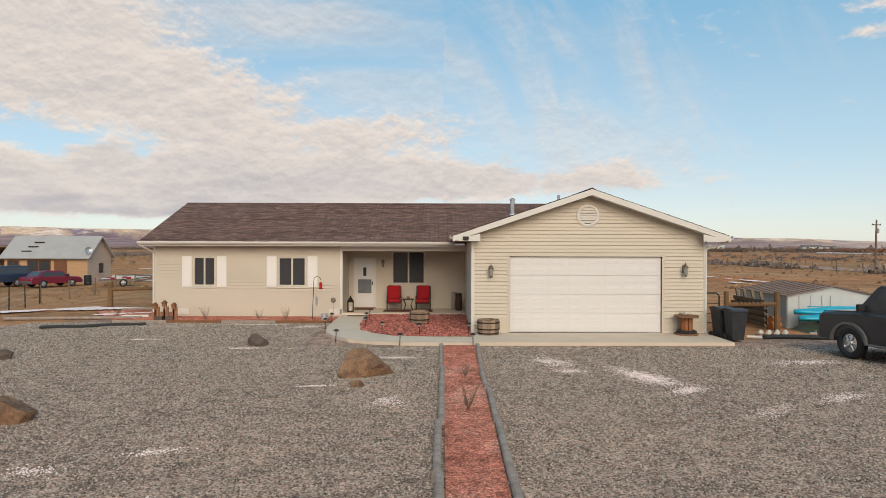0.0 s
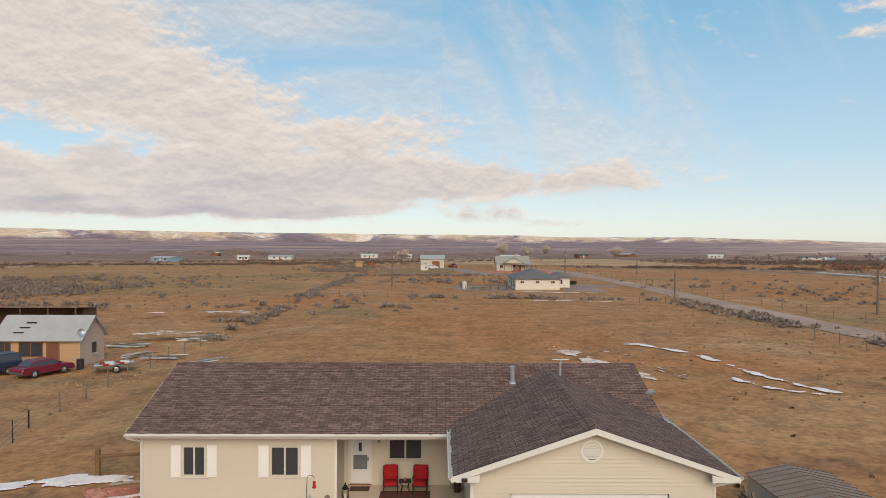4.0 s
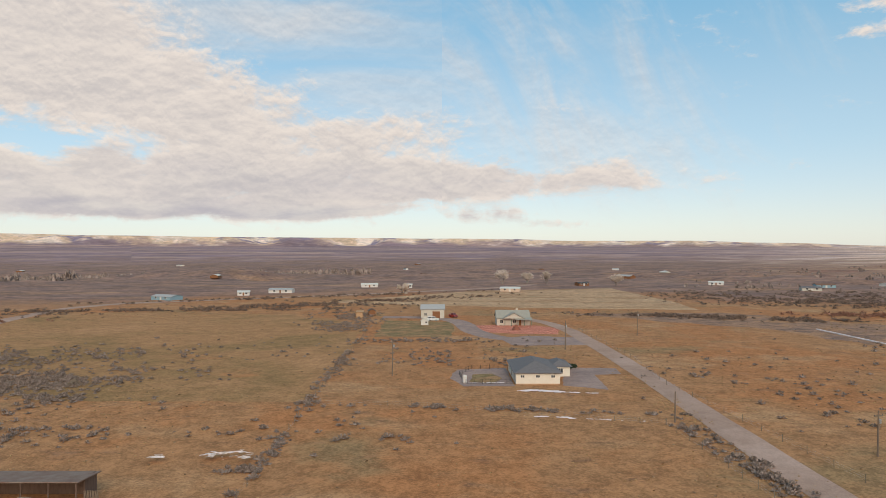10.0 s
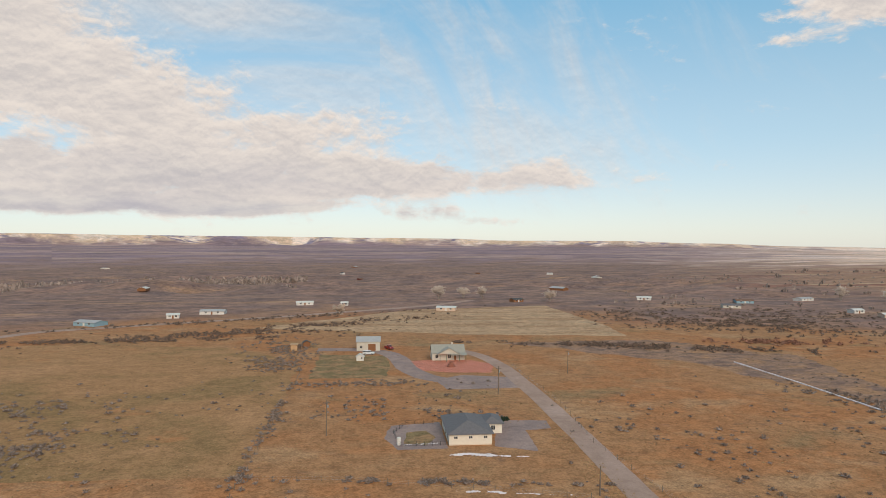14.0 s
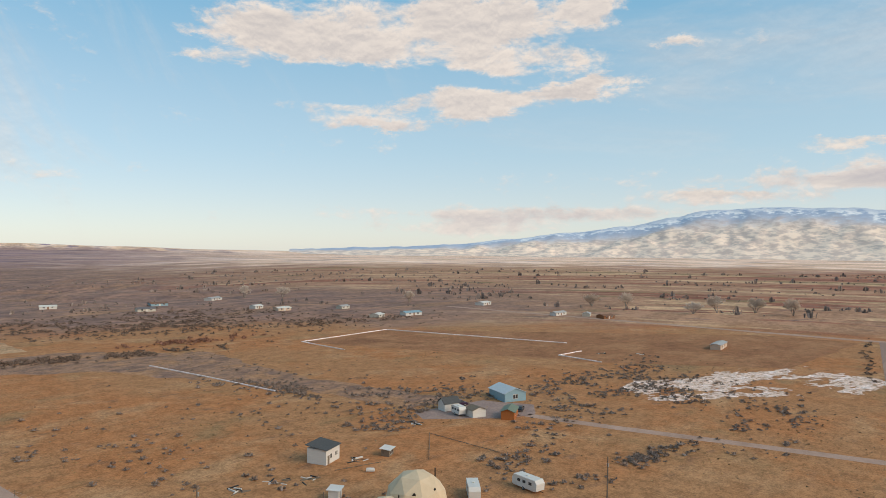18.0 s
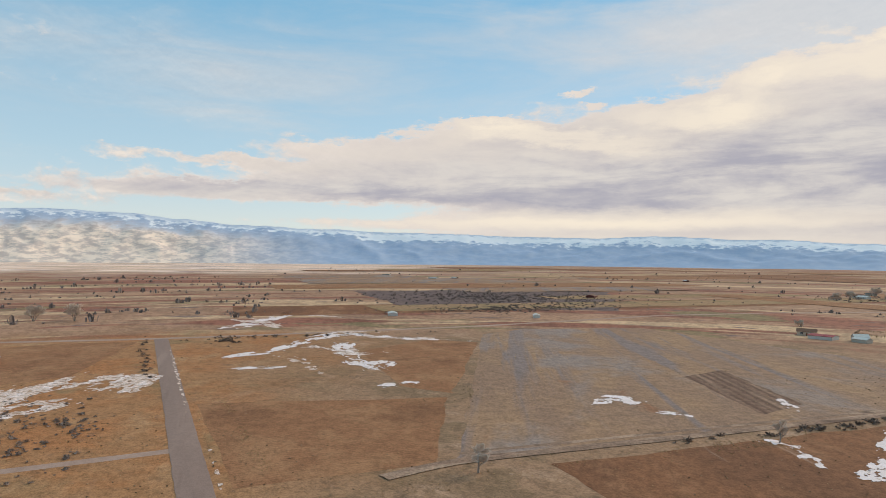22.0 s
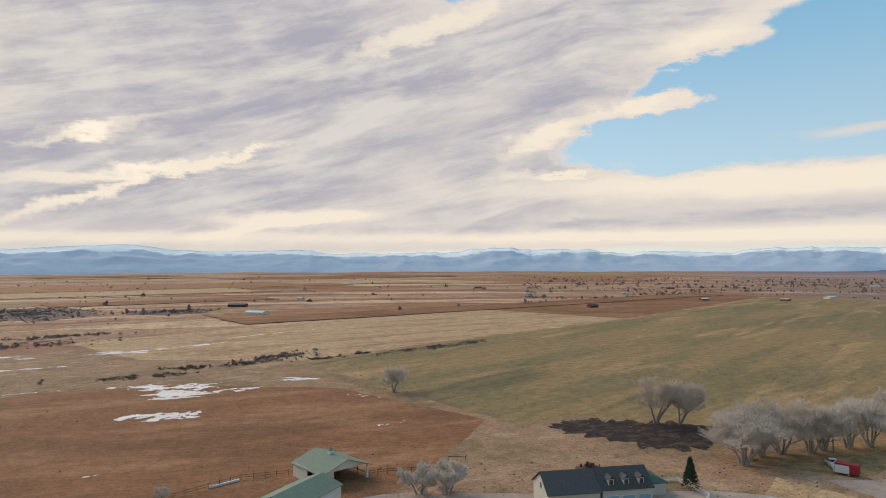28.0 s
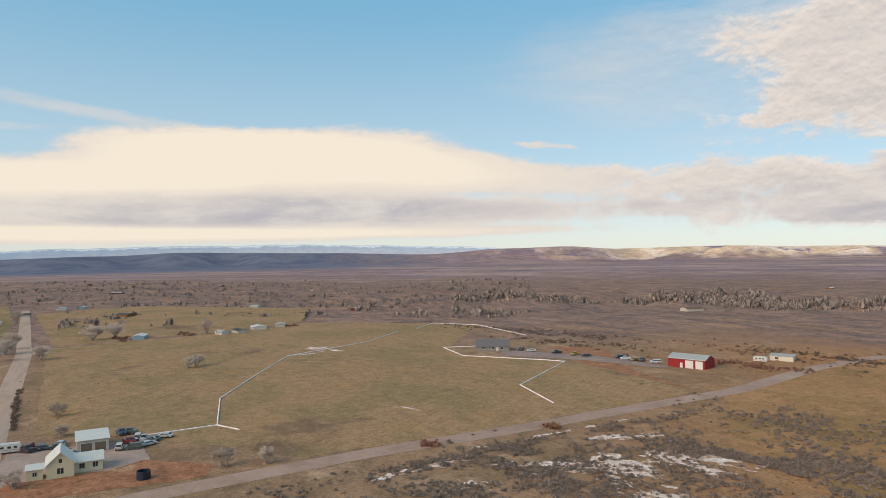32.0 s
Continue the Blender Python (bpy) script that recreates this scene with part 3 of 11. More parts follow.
    farm, _ = earth(k, ring, [(0.345, 0.215, 0.125), ((0.50, 0.36, 0.205), 190, 0.54, 0.58, 0.35, 2.6, 3), ((0.26, 0.115, 0.07), 230, 0.53, 0.57, 0.3, 3.0, 3), ((0.18, 0.13, 0.11), 40, 0.57, 0.68, 0.4, 3.0, 8), ((0.225, 0.175, 0.085), 210, 0.59, 0.64, 0.4, 2.0, 4)], fine, 0.12)
    clay, _ = earth(k, ring, [(0.72, 0.54, 0.37), ((0.88, 0.74, 0.57), 120, 0.45, 0.62, 0.8, 0.8, 8), ((0.36, 0.28, 0.25), 90, 0.53, 0.64, 0.7, 0.7, 8), ((0.46, 0.33, 0.21), 150, 0.55, 0.66, 0.6, 0.6, 7)], fine, 0.4)
    north = k.math("MULTIPLY", k.step(aw, -125, -105), k.step(aw, 75, 45))
    east = k.math("MULTIPLY", k.step(aw, 20, 45), k.step(aw, 125, 95))
    base = k.mix(north, farm, sage)
    base = k.mix(k.math("MULTIPLY", east, k.step(rw, 500, 800)), base, farm)
    col = k.mix(k.step(rw, 300, 400), near, base)
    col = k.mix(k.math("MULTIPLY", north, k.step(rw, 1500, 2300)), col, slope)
    sunlit_rim = k.math("MULTIPLY", k.step(aw, -62, -40), k.step(aw, 62, 30))
    sunlit_rim = k.math("ADD", sunlit_rim, 0.0, clamp=True)
    col = k.mix(k.math("MULTIPLY", k.math("MULTIPLY", north, sunlit_rim), k.step(rr, 3480, 3600)), col, rim)
    col = k.mix(k.math("MULTIPLY", east, k.step(rw, 1200, 2000)), col, clay)
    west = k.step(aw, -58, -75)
    # far western slopes: blueness of distance painted into the ground colour
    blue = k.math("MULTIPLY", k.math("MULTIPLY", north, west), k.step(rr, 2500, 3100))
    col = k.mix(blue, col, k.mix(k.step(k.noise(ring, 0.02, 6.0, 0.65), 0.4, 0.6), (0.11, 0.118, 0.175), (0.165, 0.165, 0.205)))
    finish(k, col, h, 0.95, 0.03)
    return m


def build_ground():
    na, radii = 560, [0.0] + [12.0 * 1.0] 
    r = 12.0
    while r < 4750:
        r += max(4.0 if r < 90 else 9.0, r * 0.034)
        radii.append(r)
    v, f = [], []
    for r in radii:
        for i in range(na):
            a = math.tau * i / na
            x, y = r * math.sin(a), r * math.cos(a)
            v.append((x, y, ground_z(x, y)))
    for j in range(len(radii) - 1):
        for i in range(na):
            k = (i + 1) % na
            f.append((j * na + i, j * na + k, (j + 1) * na + k, (j + 1) * na + i))
    me = bpy.data.meshes.new("ground")
    me.from_pydata(v, [], f)
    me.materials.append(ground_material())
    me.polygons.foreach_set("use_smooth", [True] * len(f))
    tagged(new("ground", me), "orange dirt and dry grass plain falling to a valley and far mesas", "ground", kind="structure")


build_ground()


def build_mountains():
    """Two far ranges: long snow-capped mesa with slopes painted hazy blue, and lower hills."""
    crest = [(40, -0.1), (48, 0.1), (54, 0.36), (59, 0.85), (63.6, 1.4), (68.4, 1.95), (72.2, 2.7), (74.4, 3.2), (79, 3.36), (84.2, 3.24), (88, 2.87), (92.5, 2.53), (100, 2.26), (107, 2.06), (117.5, 1.8), (122, 1.72), (128, 1.85), (135.7, 1.57), (142, 1.25), (147, 0.95), (152.4, 0.62), (158, 0.78), (161.8, 1.0), (163.5, 1.55), (167.4, 1.62)]
    crest += [(170.3, 1.1), (172.5, 1.33), (178, 1.27), (181, 1.42), (185, 1.2), (188.5, 1.45), (192.7, 1.62), (196.5, 1.22), (199, 1.1), (206.5, 1.2), (209, 0.88), (214, 0.9), (219, 1.05), (223, 1.42), (226, 1.2), (230, 1.2), (233.6, 0.85), (236.5, 1.0), (241.5, 0.78), (243.6, 1.15), (248, 1.2), (252, 1.15), (256, 0.95), (262, 0.95), (268, 1.16), (277, 1.36), (286, 1.42), (293, 1.25), (299, 1.1), (306, 0.6)]
    na = 1000
    rows = 26
    v, f = [], []
    for j in range(rows + 1):
        t = j / rows
        for i in range(na + 1):
            a = 40 + (306 - 40) * i / na
            el = curve(a, crest)
            back = smooth(a, 248, 262)
            r = 3950 + 800 * back + (720 - 590 * back) * t
            ridge = noise.ridged_multi_fractal((r * math.sin(radians(a)) / 300, r * math.cos(radians(a)) / 300, 1.7), 1.0, 2.1, 5, 1.0, 2.0)
            jag = noise.fractal((a / 1.1, 0, 5), 1.0, 2.0, 4) * (0.05 if a < 205 else 0.14 if a < 252 else 0.05)
            up = t ** 1.25 if a < 150 else t ** 0.8
            z = -10 + (45 + (4670 + 210 * back) * math.tan(radians(el + jag)) + 10) * up
            z += (ridge - 1.0) * (40 if a < 92 else 18) * math.sin(math.pi * t) * min(1, max(el, 0.25)) * (1 - back) + (ridge - 1) * 5 * t
            v.append((r * math.sin(radians(a)), r * math.cos(radians(a)), z))
    for j in range(rows):
        for i in range(na):
            p = j * (na + 1) + i
            f.append((p, p + 1, p + na + 2, p + na + 1))
    m = bpy.data.materials.new("hazy_blue_mountain_with_snow")
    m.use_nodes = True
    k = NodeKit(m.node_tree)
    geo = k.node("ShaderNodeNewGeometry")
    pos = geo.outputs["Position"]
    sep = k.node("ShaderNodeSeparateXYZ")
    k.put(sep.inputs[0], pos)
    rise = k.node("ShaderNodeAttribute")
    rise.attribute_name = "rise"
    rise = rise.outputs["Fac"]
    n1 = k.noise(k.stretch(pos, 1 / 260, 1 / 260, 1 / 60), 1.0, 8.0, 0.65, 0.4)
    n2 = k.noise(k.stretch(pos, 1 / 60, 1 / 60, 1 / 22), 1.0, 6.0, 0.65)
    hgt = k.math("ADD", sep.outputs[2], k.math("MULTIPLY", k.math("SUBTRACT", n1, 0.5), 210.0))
    # distance haze is put into the slope colours as pale blue
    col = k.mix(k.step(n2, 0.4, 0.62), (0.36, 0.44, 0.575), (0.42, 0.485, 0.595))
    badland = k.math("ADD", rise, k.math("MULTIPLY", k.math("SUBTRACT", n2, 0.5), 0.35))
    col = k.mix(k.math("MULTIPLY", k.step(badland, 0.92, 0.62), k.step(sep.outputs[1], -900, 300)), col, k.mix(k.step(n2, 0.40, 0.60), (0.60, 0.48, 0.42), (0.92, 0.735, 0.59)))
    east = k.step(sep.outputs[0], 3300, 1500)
    # more haze painted on the southern ranges: paler, flatter blue
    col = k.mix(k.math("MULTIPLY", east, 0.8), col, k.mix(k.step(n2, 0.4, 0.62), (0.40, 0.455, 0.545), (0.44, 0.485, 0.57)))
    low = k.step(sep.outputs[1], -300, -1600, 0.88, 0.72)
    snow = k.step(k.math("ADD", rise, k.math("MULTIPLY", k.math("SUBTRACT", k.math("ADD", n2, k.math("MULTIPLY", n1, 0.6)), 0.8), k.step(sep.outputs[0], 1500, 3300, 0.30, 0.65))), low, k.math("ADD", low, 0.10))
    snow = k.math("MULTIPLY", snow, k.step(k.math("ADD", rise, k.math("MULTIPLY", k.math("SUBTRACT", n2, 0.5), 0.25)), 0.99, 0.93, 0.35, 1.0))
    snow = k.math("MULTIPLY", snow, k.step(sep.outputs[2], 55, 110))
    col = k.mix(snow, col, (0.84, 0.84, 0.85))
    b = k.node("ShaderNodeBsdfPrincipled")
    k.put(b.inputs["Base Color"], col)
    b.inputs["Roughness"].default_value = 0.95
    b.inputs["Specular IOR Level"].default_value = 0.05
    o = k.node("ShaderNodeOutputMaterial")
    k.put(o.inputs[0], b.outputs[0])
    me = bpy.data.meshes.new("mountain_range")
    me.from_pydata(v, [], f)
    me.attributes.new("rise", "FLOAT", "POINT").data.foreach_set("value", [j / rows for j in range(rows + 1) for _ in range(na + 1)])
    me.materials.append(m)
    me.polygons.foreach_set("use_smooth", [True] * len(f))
    tagged(new("backdrop", me), "long mountain range with painted blue haze and patchy snow on its crest", "mountains", kind="structure")


build_mountains()


# ---------- fields, roads, yards ----------
def ragged(outline, jitter, cell):
    out = []
    for i, (x0, y0) in enumerate(outline):
        x1, y1 = outline[(i + 1) % len(outline)]
        d = math.hypot(x1 - x0, y1 - y0)
        n = max(1, int(d / cell))
        nx, ny = -(y1 - y0) / max(d, 1e-6), (x1 - x0) / max(d, 1e-6)
        for j in range(n):
            t = j / n
            x, y = x0 + (x1 - x0) * t, y0 + (y1 - y0) * t
            o = jitter * noise.fractal((x / (cell * 3), y / (cell * 3), 9), 1.0, 2.0, 3)
            out.append((x + nx * o, y + ny * o))
    return out


def sheet(name, outline, material, label, category, lift=0.02, jitter=0.6, cell=2.5, kind="structure", s=S):
    outline = [(x * s, y * s) for x, y in outline]
    pts = ragged(outline, jitter, cell) if jitter else outline
    me = bpy.data.meshes.new(name)
    me.from_pydata([(x, y, GZ + lift) for x, y in pts], [], [tuple(range(len(pts)))])
    if me.polygons[0].normal.z < 0:
        me.flip_normals()
    me.materials.append(MATS[material])
    return tagged(new(name, me), label, category, kind=kind)


def strip(name, line, width, material, label, category="road", lift=0.05, wobble=0.25, step=4.0, crown=0.0, drape=False, s=S):
    line, width = [(x * s, y * s) for x, y in line], width * s
    pts = []
    for (x0, y0), (x1, y1) in zip(line, line[1:]):
        n = max(1, int(math.hypot(x1 - x0, y1 - y0) / step))
        pts += [(x0 + (x1 - x0) * j / n, y0 + (y1 - y0) * j / n) for j in range(n)]
    pts.append(line[-1])
    for _ in range(3):
        pts = [pts[0]] + [((a[0] + 2 * b[0] + c[0]) / 4, (a[1] + 2 * b[1] + c[1]) / 4) for a, b, c in zip(pts, pts[1:], pts[2:])] + [pts[-1]]
    v, f = [], []
    for i, p in enumerate(pts):
        a, b = pts[max(0, i - 1)], pts[min(len(pts) - 1, i + 1)]
        d = Vector((b[0] - a[0], b[1] - a[1])).normalized()
        for j, e in enumerate((-1, -0.5, 0, 0.5, 1)):
            w = width / 2 * e + (wobble * noise.noise((p[0] / 5, p[1] / 5, e)) if abs(e) == 1 else 0)
            x, y = p[0] - d.y * w, p[1] + d.x * w
            v.append((x, y, (ground_z(x, y) if drape else GZ) + lift + crown * (1 - abs(e))))
        if i:
            f += [(i * 5 - 5 + j, i * 5 + j, i * 5 + j + 1, i * 5 - 4 + j) for j in range(4)]
    me = bpy.data.meshes.new(name)
    me.from_pydata(v, [], f)
    if me.polygons[0].normal.z < 0:
        me.flip_normals()
    me.materials.append(MATS[material])
    return tagged(new(name, me), label, category, kind="structure")


def patches(name, spots, material, label, category, cell=0.6, lift=0.09, thick=0.03, sharp=1.0, drape=False, k=S):
    """Ragged thin patches: ellipses (x, y, rx, ry, angle, cut) eaten away by noise."""
    v, f = [], []
    for n, (cx, cy, rx, ry, ang, cut) in enumerate(spots):
        cx, cy, rx, ry = cx * k, cy * k, rx * k, ry * k
        ca, sa = math.cos(radians(ang)), math.sin(radians(ang))
        c = max(cell * 0.7, min(rx, ry) / 40)
        nx, ny = int(rx / c) + 1, int(ry / c) + 1
        idx = {}
        def val(i, j):
            u, w = i * c / rx, j * c / ry
            x, y = cx + ca * i * c - sa * j * c, cy + sa * i * c + ca * j * c
            sx, sy = (rx * min(1.0, 3.0 * ry / rx)) * 0.7 + 1.0, (ry * min(1.0, 3.0 * rx / ry)) * 0.7 + 1.0
            return 0.9 - (u * u + w * w) * 0.9 + sharp * noise.fractal((i * c / sx + 3.1 * n, j * c / sy, n * 0.37), 0.55, 2.1, 7) - cut - 0.25
        grid = {(i, j): val(i, j) for i in range(-nx - 1, nx + 2) for j in range(-ny - 1, ny + 2)}
        def vid(i, j):
            if (i, j) not in idx:
                g = grid[(i, j)]
                # pull the rim vertices towards the cut line
                x, y = cx + ca * i * c - sa * j * c, cy + sa * i * c + ca * j * c
                dx = (grid.get((i + 1, j), g) - grid.get((i - 1, j), g)) / 2
                dy = (grid.get((i, j + 1), g) - grid.get((i, j - 1), g)) / 2
                d2 = dx * dx + dy * dy
                if g < 0 and d2 > 1e-6:
                    pull = max(-0.9, min(0.9, -g / d2))
                    mx, my = max(-0.9, min(0.9, pull * dx)) * c, max(-0.9, min(0.9, pull * dy)) * c
                    x, y = x + ca * mx - sa * my, y + sa * mx + ca * my
                idx[(i, j)] = len(v)
                v.append((x, y, (ground_z(x, y) if drape else GZ) + lift + thick * min(1.0, max(0, g) * 3)))
            return idx[(i, j)]
        for i in range(-nx - 1, nx + 1):
            for j in range(-ny - 1, ny + 1):
                if (grid[(i, j)] + grid[(i + 1, j)] + grid[(i, j + 1)] + grid[(i + 1, j + 1)]) > 0:
                    f.append((vid(i, j), vid(i + 1, j), vid(i + 1, j + 1), vid(i, j + 1)))
    me = bpy.data.meshes.new(name)
    me.from_pydata(v, [], f)
    me.materials.append(MATS[material])
    me.polygons.foreach_set("use_smooth", [True] * len(f))
    return tagged(new(name, me), label, category, kind="stuff")


land("grey_gravel", [(0.31, 0.238, 0.18), ((0.20, 0.155, 0.12), 0.5, 0.48, 0.66, 1, 1, 3), ((0.345, 0.262, 0.193), 6, 0.5, 0.68, 1, 1.5, 6), ((0.17, 0.12, 0.08), 3.5, 0.6, 0.78, 1, 2, 6)], bump=0.02, grain=16.0, pebble=34.0)
land("road_gravel", [(0.36, 0.265, 0.195), ((0.31, 0.225, 0.162), 11, 0.42, 0.66, 1, 1, 4), ((0.41, 0.31, 0.235), 26, 0.50, 0.70, 1, 1, 4)], fine=((0.86,) * 3, (1.12,) * 3), bump=0.02, grain=5.0)
land("worn_asphalt", [(0.26, 0.195, 0.15), ((0.31, 0.235, 0.18), 40, 0.46, 0.68, 0.3, 3, 4), ((0.215, 0.16, 0.125), 18, 0.52, 0.72, 0.3, 4, 4)], fine=((0.88,) * 3, (1.10,) * 3), bump=0.01, grain=5.0)
land("pale_drive", [(0.35, 0.275, 0.22), ((0.41, 0.325, 0.255), 12, 0.44, 0.66, 1, 1, 4), ((0.29, 0.22, 0.17), 7, 0.54, 0.72, 1, 1, 5)], fine=((0.84,) * 3, (1.12,) * 3), bump=0.02, grain=5.0)
land("pale_road", [(0.43, 0.335, 0.245), ((0.37, 0.28, 0.20), 14, 0.44, 0.66, 0.4, 3, 4), ((0.47, 0.37, 0.29), 24, 0.52, 0.70, 0.3, 3, 4)], fine=((0.88,) * 3, (1.10,) * 3), bump=0.02, grain=5.0)
land("drive_gravel", [(0.27, 0.215, 0.18), ((0.33, 0.255, 0.205), 12, 0.44, 0.66, 1, 1, 4), ((0.215, 0.17, 0.145), 7, 0.54, 0.72, 1, 1, 5)], fine=((0.82,) * 3, (1.14,) * 3), bump=0.02, grain=5.0)
land("snow", [(0.78, 0.725, 0.65), ((0.48, 0.36, 0.25), 1.6, 0.54, 0.68, 1, 1, 7), ((0.84, 0.80, 0.75), 7, 0.5, 0.65, 1, 1, 5)], fine=((0.86,) * 3, (1.05,) * 3), bump=0.04, grain=4.0)
land("salt_crust", [(0.66, 0.56, 0.45), ((0.38, 0.25, 0.15), 2.2, 0.48, 0.60, 1, 1, 8), ((0.78, 0.72, 0.64), 6, 0.52, 0.64, 1, 1, 6)], bump=0.02, grain=4.0)
land("stubble_grey", [(0.275, 0.185, 0.115), ((0.325, 0.215, 0.12), 40, 0.44, 0.62, 0.35, 1.2, 6), ((0.225, 0.185, 0.155), 24, 0.53, 0.64, 0.07, 1.3, 4), ((0.27, 0.15, 0.08), 15, 0.60, 0.74, 0.5, 1, 6), ((0.27, 0.225, 0.18), 60, 0.52, 0.66, 0.5, 0.8, 5), ((0.47, 0.37, 0.27), 8, 0.70, 0.82, 0.25, 1.4, 6)], fine=((0.68,) * 3, (1.27,) * 3), rows=(90, 1.9, 0.02), grain=2.5, turn=24)
land("ploughed_brown", [(0.275, 0.142, 0.066), ((0.33, 0.185, 0.088), 26, 0.45, 0.64, 1, 1.4, 6), ((0.215, 0.110, 0.052), 40, 0.52, 0.68, 1, 1, 5)], fine=((0.70,) * 3, (1.25,) * 3), rows=(8, 1.5, 0.04), grain=2.5)
land("turned_soil", [(0.17, 0.108, 0.07), ((0.25, 0.17, 0.11), 9, 0.46, 0.64, 0.12, 2.2, 6)], rows=(90, 3.4, 0.16), grain=2.5, turn=22)
land("bare_red_brown", [(0.222, 0.108, 0.050), ((0.295, 0.160, 0.078), 34, 0.46, 0.64, 0.4, 1.8, 7), ((0.178, 0.088, 0.043), 60, 0.48, 0.62, 0.7, 1.2, 6), ((0.40, 0.275, 0.18), 12, 0.62, 0.78, 0.2, 1.8, 7)], fine=((0.68,) * 3, (1.27,) * 3), rows=(70, 2.4, 0.025), grain=2.5, turn=15)
land("winter_green", [(0.255, 0.182, 0.082), ((0.195, 0.156, 0.072), 70, 0.47, 0.56, 0.30, 2.0, 6), ((0.36, 0.24, 0.115), 45, 0.53, 0.66, 0.35, 1.8, 7), ((0.14, 0.118, 0.06), 80, 0.55, 0.66, 0.22, 2.4, 5)], fine=((0.68,) * 3, (1.27,) * 3), rows=(80, 4.5, 0.035), grain=2.0, turn=-12)
land("pasture_tan", [(0.325, 0.215, 0.108), ((0.255, 0.19, 0.088), 50, 0.44, 0.6, 1, 1.6, 7), ((0.33, 0.205, 0.09), 26, 0.54, 0.7, 1, 1.4, 7), ((0.185, 0.125, 0.075), 60, 0.56, 0.68, 1, 1, 6), ((0.42, 0.30, 0.18), 7, 0.70, 0.82, 1, 1.4, 6)], fine=((0.68,) * 3, (1.27,) * 3), rows=(35, 2.6, 0.03), grain=2.5)
land("ochre_pasture", [(0.345, 0.200, 0.087), ((0.255, 0.165, 0.068), 64, 0.44, 0.60, 1, 1.2, 5), ((0.385, 0.225, 0.102), 40, 0.50, 0.66, 1, 1, 6), ((0.39, 0.19, 0.075), 22, 0.58, 0.74, 1, 1.4, 6), ((0.48, 0.36, 0.24), 3.5, 0.72, 0.86, 1, 1.6, 6)], fine=((0.70,) * 3, (1.25,) * 3), grain=2.4)
land("pale_grass", [(0.43, 0.30, 0.165), ((0.34, 0.22, 0.115), 40, 0.46, 0.62, 0.4, 2.2, 7), ((0.42, 0.33, 0.19), 22, 0.55, 0.7, 0.5, 2, 6)], grain=1.5)
land("burnt_ground", [(0.035, 0.026, 0.022), ((0.085, 0.06, 0.042), 5, 0.46, 0.66, 1, 1.6, 7), ((0.20, 0.145, 0.085), 3.0, 0.60, 0.74, 1, 1.4, 7)], bump=0.06, grain=2.5)
land("wash_grey", [(0.285, 0.185, 0.115), ((0.19, 0.13, 0.095), 9, 0.46, 0.62, 1, 1.6, 7), ((0.34, 0.205, 0.105), 14, 0.50, 0.64, 1, 1, 6)], grain=2.0)
land("yard_dirt", [(0.33, 0.165, 0.085), ((0.25, 0.125, 0.065), 4, 0.45, 0.62, 1, 1, 6), ((0.40, 0.26, 0.15), 9, 0.55, 0.7, 1, 1, 6)], grain=3.0)
land("red_cinder", [(0.43, 0.175, 0.115), ((0.52, 0.27, 0.19), 1.6, 0.48, 0.66, 1, 1, 7), ((0.30, 0.11, 0.07), 0.9, 0.54, 0.70, 1, 1, 6)], fine=((0.55,) * 3, (1.45,) * 3), bump=0.02, grain=34.0, pebble=60.0)
land("dry_grass_green", [(0.20, 0.155, 0.070), ((0.31, 0.20, 0.095), 6, 0.42, 0.60, 1, 1.3, 7)], grain=3.0)

sheet("pavement", [(-34, -9), (46, -5), (46, 18.5), (17, 20.2), (9.2, 20.4), (9.2, 33), (10.5, 44), (4, 48), (-10, 48.5), (-18, 45.5), (-13.5, 36), (-12.2, 26), (-15, 23.5), (-24, 19)], "grey_gravel", "grey crushed gravel yard round the house", "gravel yard", 0.02, 0.5, 1.2, s=1)
strip("road", [(-690, -57), (-350, -30), (-112, -19.5)], 6.4, "pale_road", "straight pale dirt road between fields", lift=0.06, crown=0.05)
strip("road", [(-112, -19.5), (0, -10.5), (108, 0.3), (335, 18.5)], 6.0, "worn_asphalt", "straight worn country road between fields", lift=0.06, crown=0.05)
strip("road", [(52, -4), (48, 25), (42.5, 50), (39.6, 63), (39.6, 78), (39.8, 105), (40, 131), (39.6, 162), (38.2, 200), (34, 222), (29, 230)], 4.8, "road_gravel", "pale gravel lane leading to the farther houses", lift=0.06, crown=0.05)
strip("road", [(352, 260), (344, 150), (336, 27), (338, -21), (351, -148), (385, -298), (383, -394), (360, -520)], 5.5, "road_gravel", "dirt section road crossing behind the fields", lift=0.05)
strip("road", [(-118, -18), (-126, 5), (-131, 50), (-131.5, 82), (-134, 127), (-136, 172), (-149, 228), (-152, 270), (-140, 292), (-98, 315), (-52, 340), (30, 395), (60, 430)], 6.4, "road_gravel", "pale dirt lane bending along a pasture", lift=0.04, crown=0.04, drape=True)
strip("road", [(134, 76), (136.5, 55), (140, 36), (145, 4)], 3.2, "road_gravel", "narrow dirt lane to a blue house", lift=0.03)
land("lane_earth", [(0.25, 0.175, 0.115), ((0.36, 0.265, 0.175), 6, 0.46, 0.6, 1, 0.3, 6), ((0.16, 0.11, 0.075), 5, 0.54, 0.66, 1, 0.4, 6)], grain=3.0)
land("mound_brush", [(0.165, 0.12, 0.10), ((0.12, 0.088, 0.076), 8, 0.45, 0.6, 1, 1, 7), ((0.25, 0.175, 0.12), 16, 0.57, 0.72, 1, 1, 7)], grain=0.8)

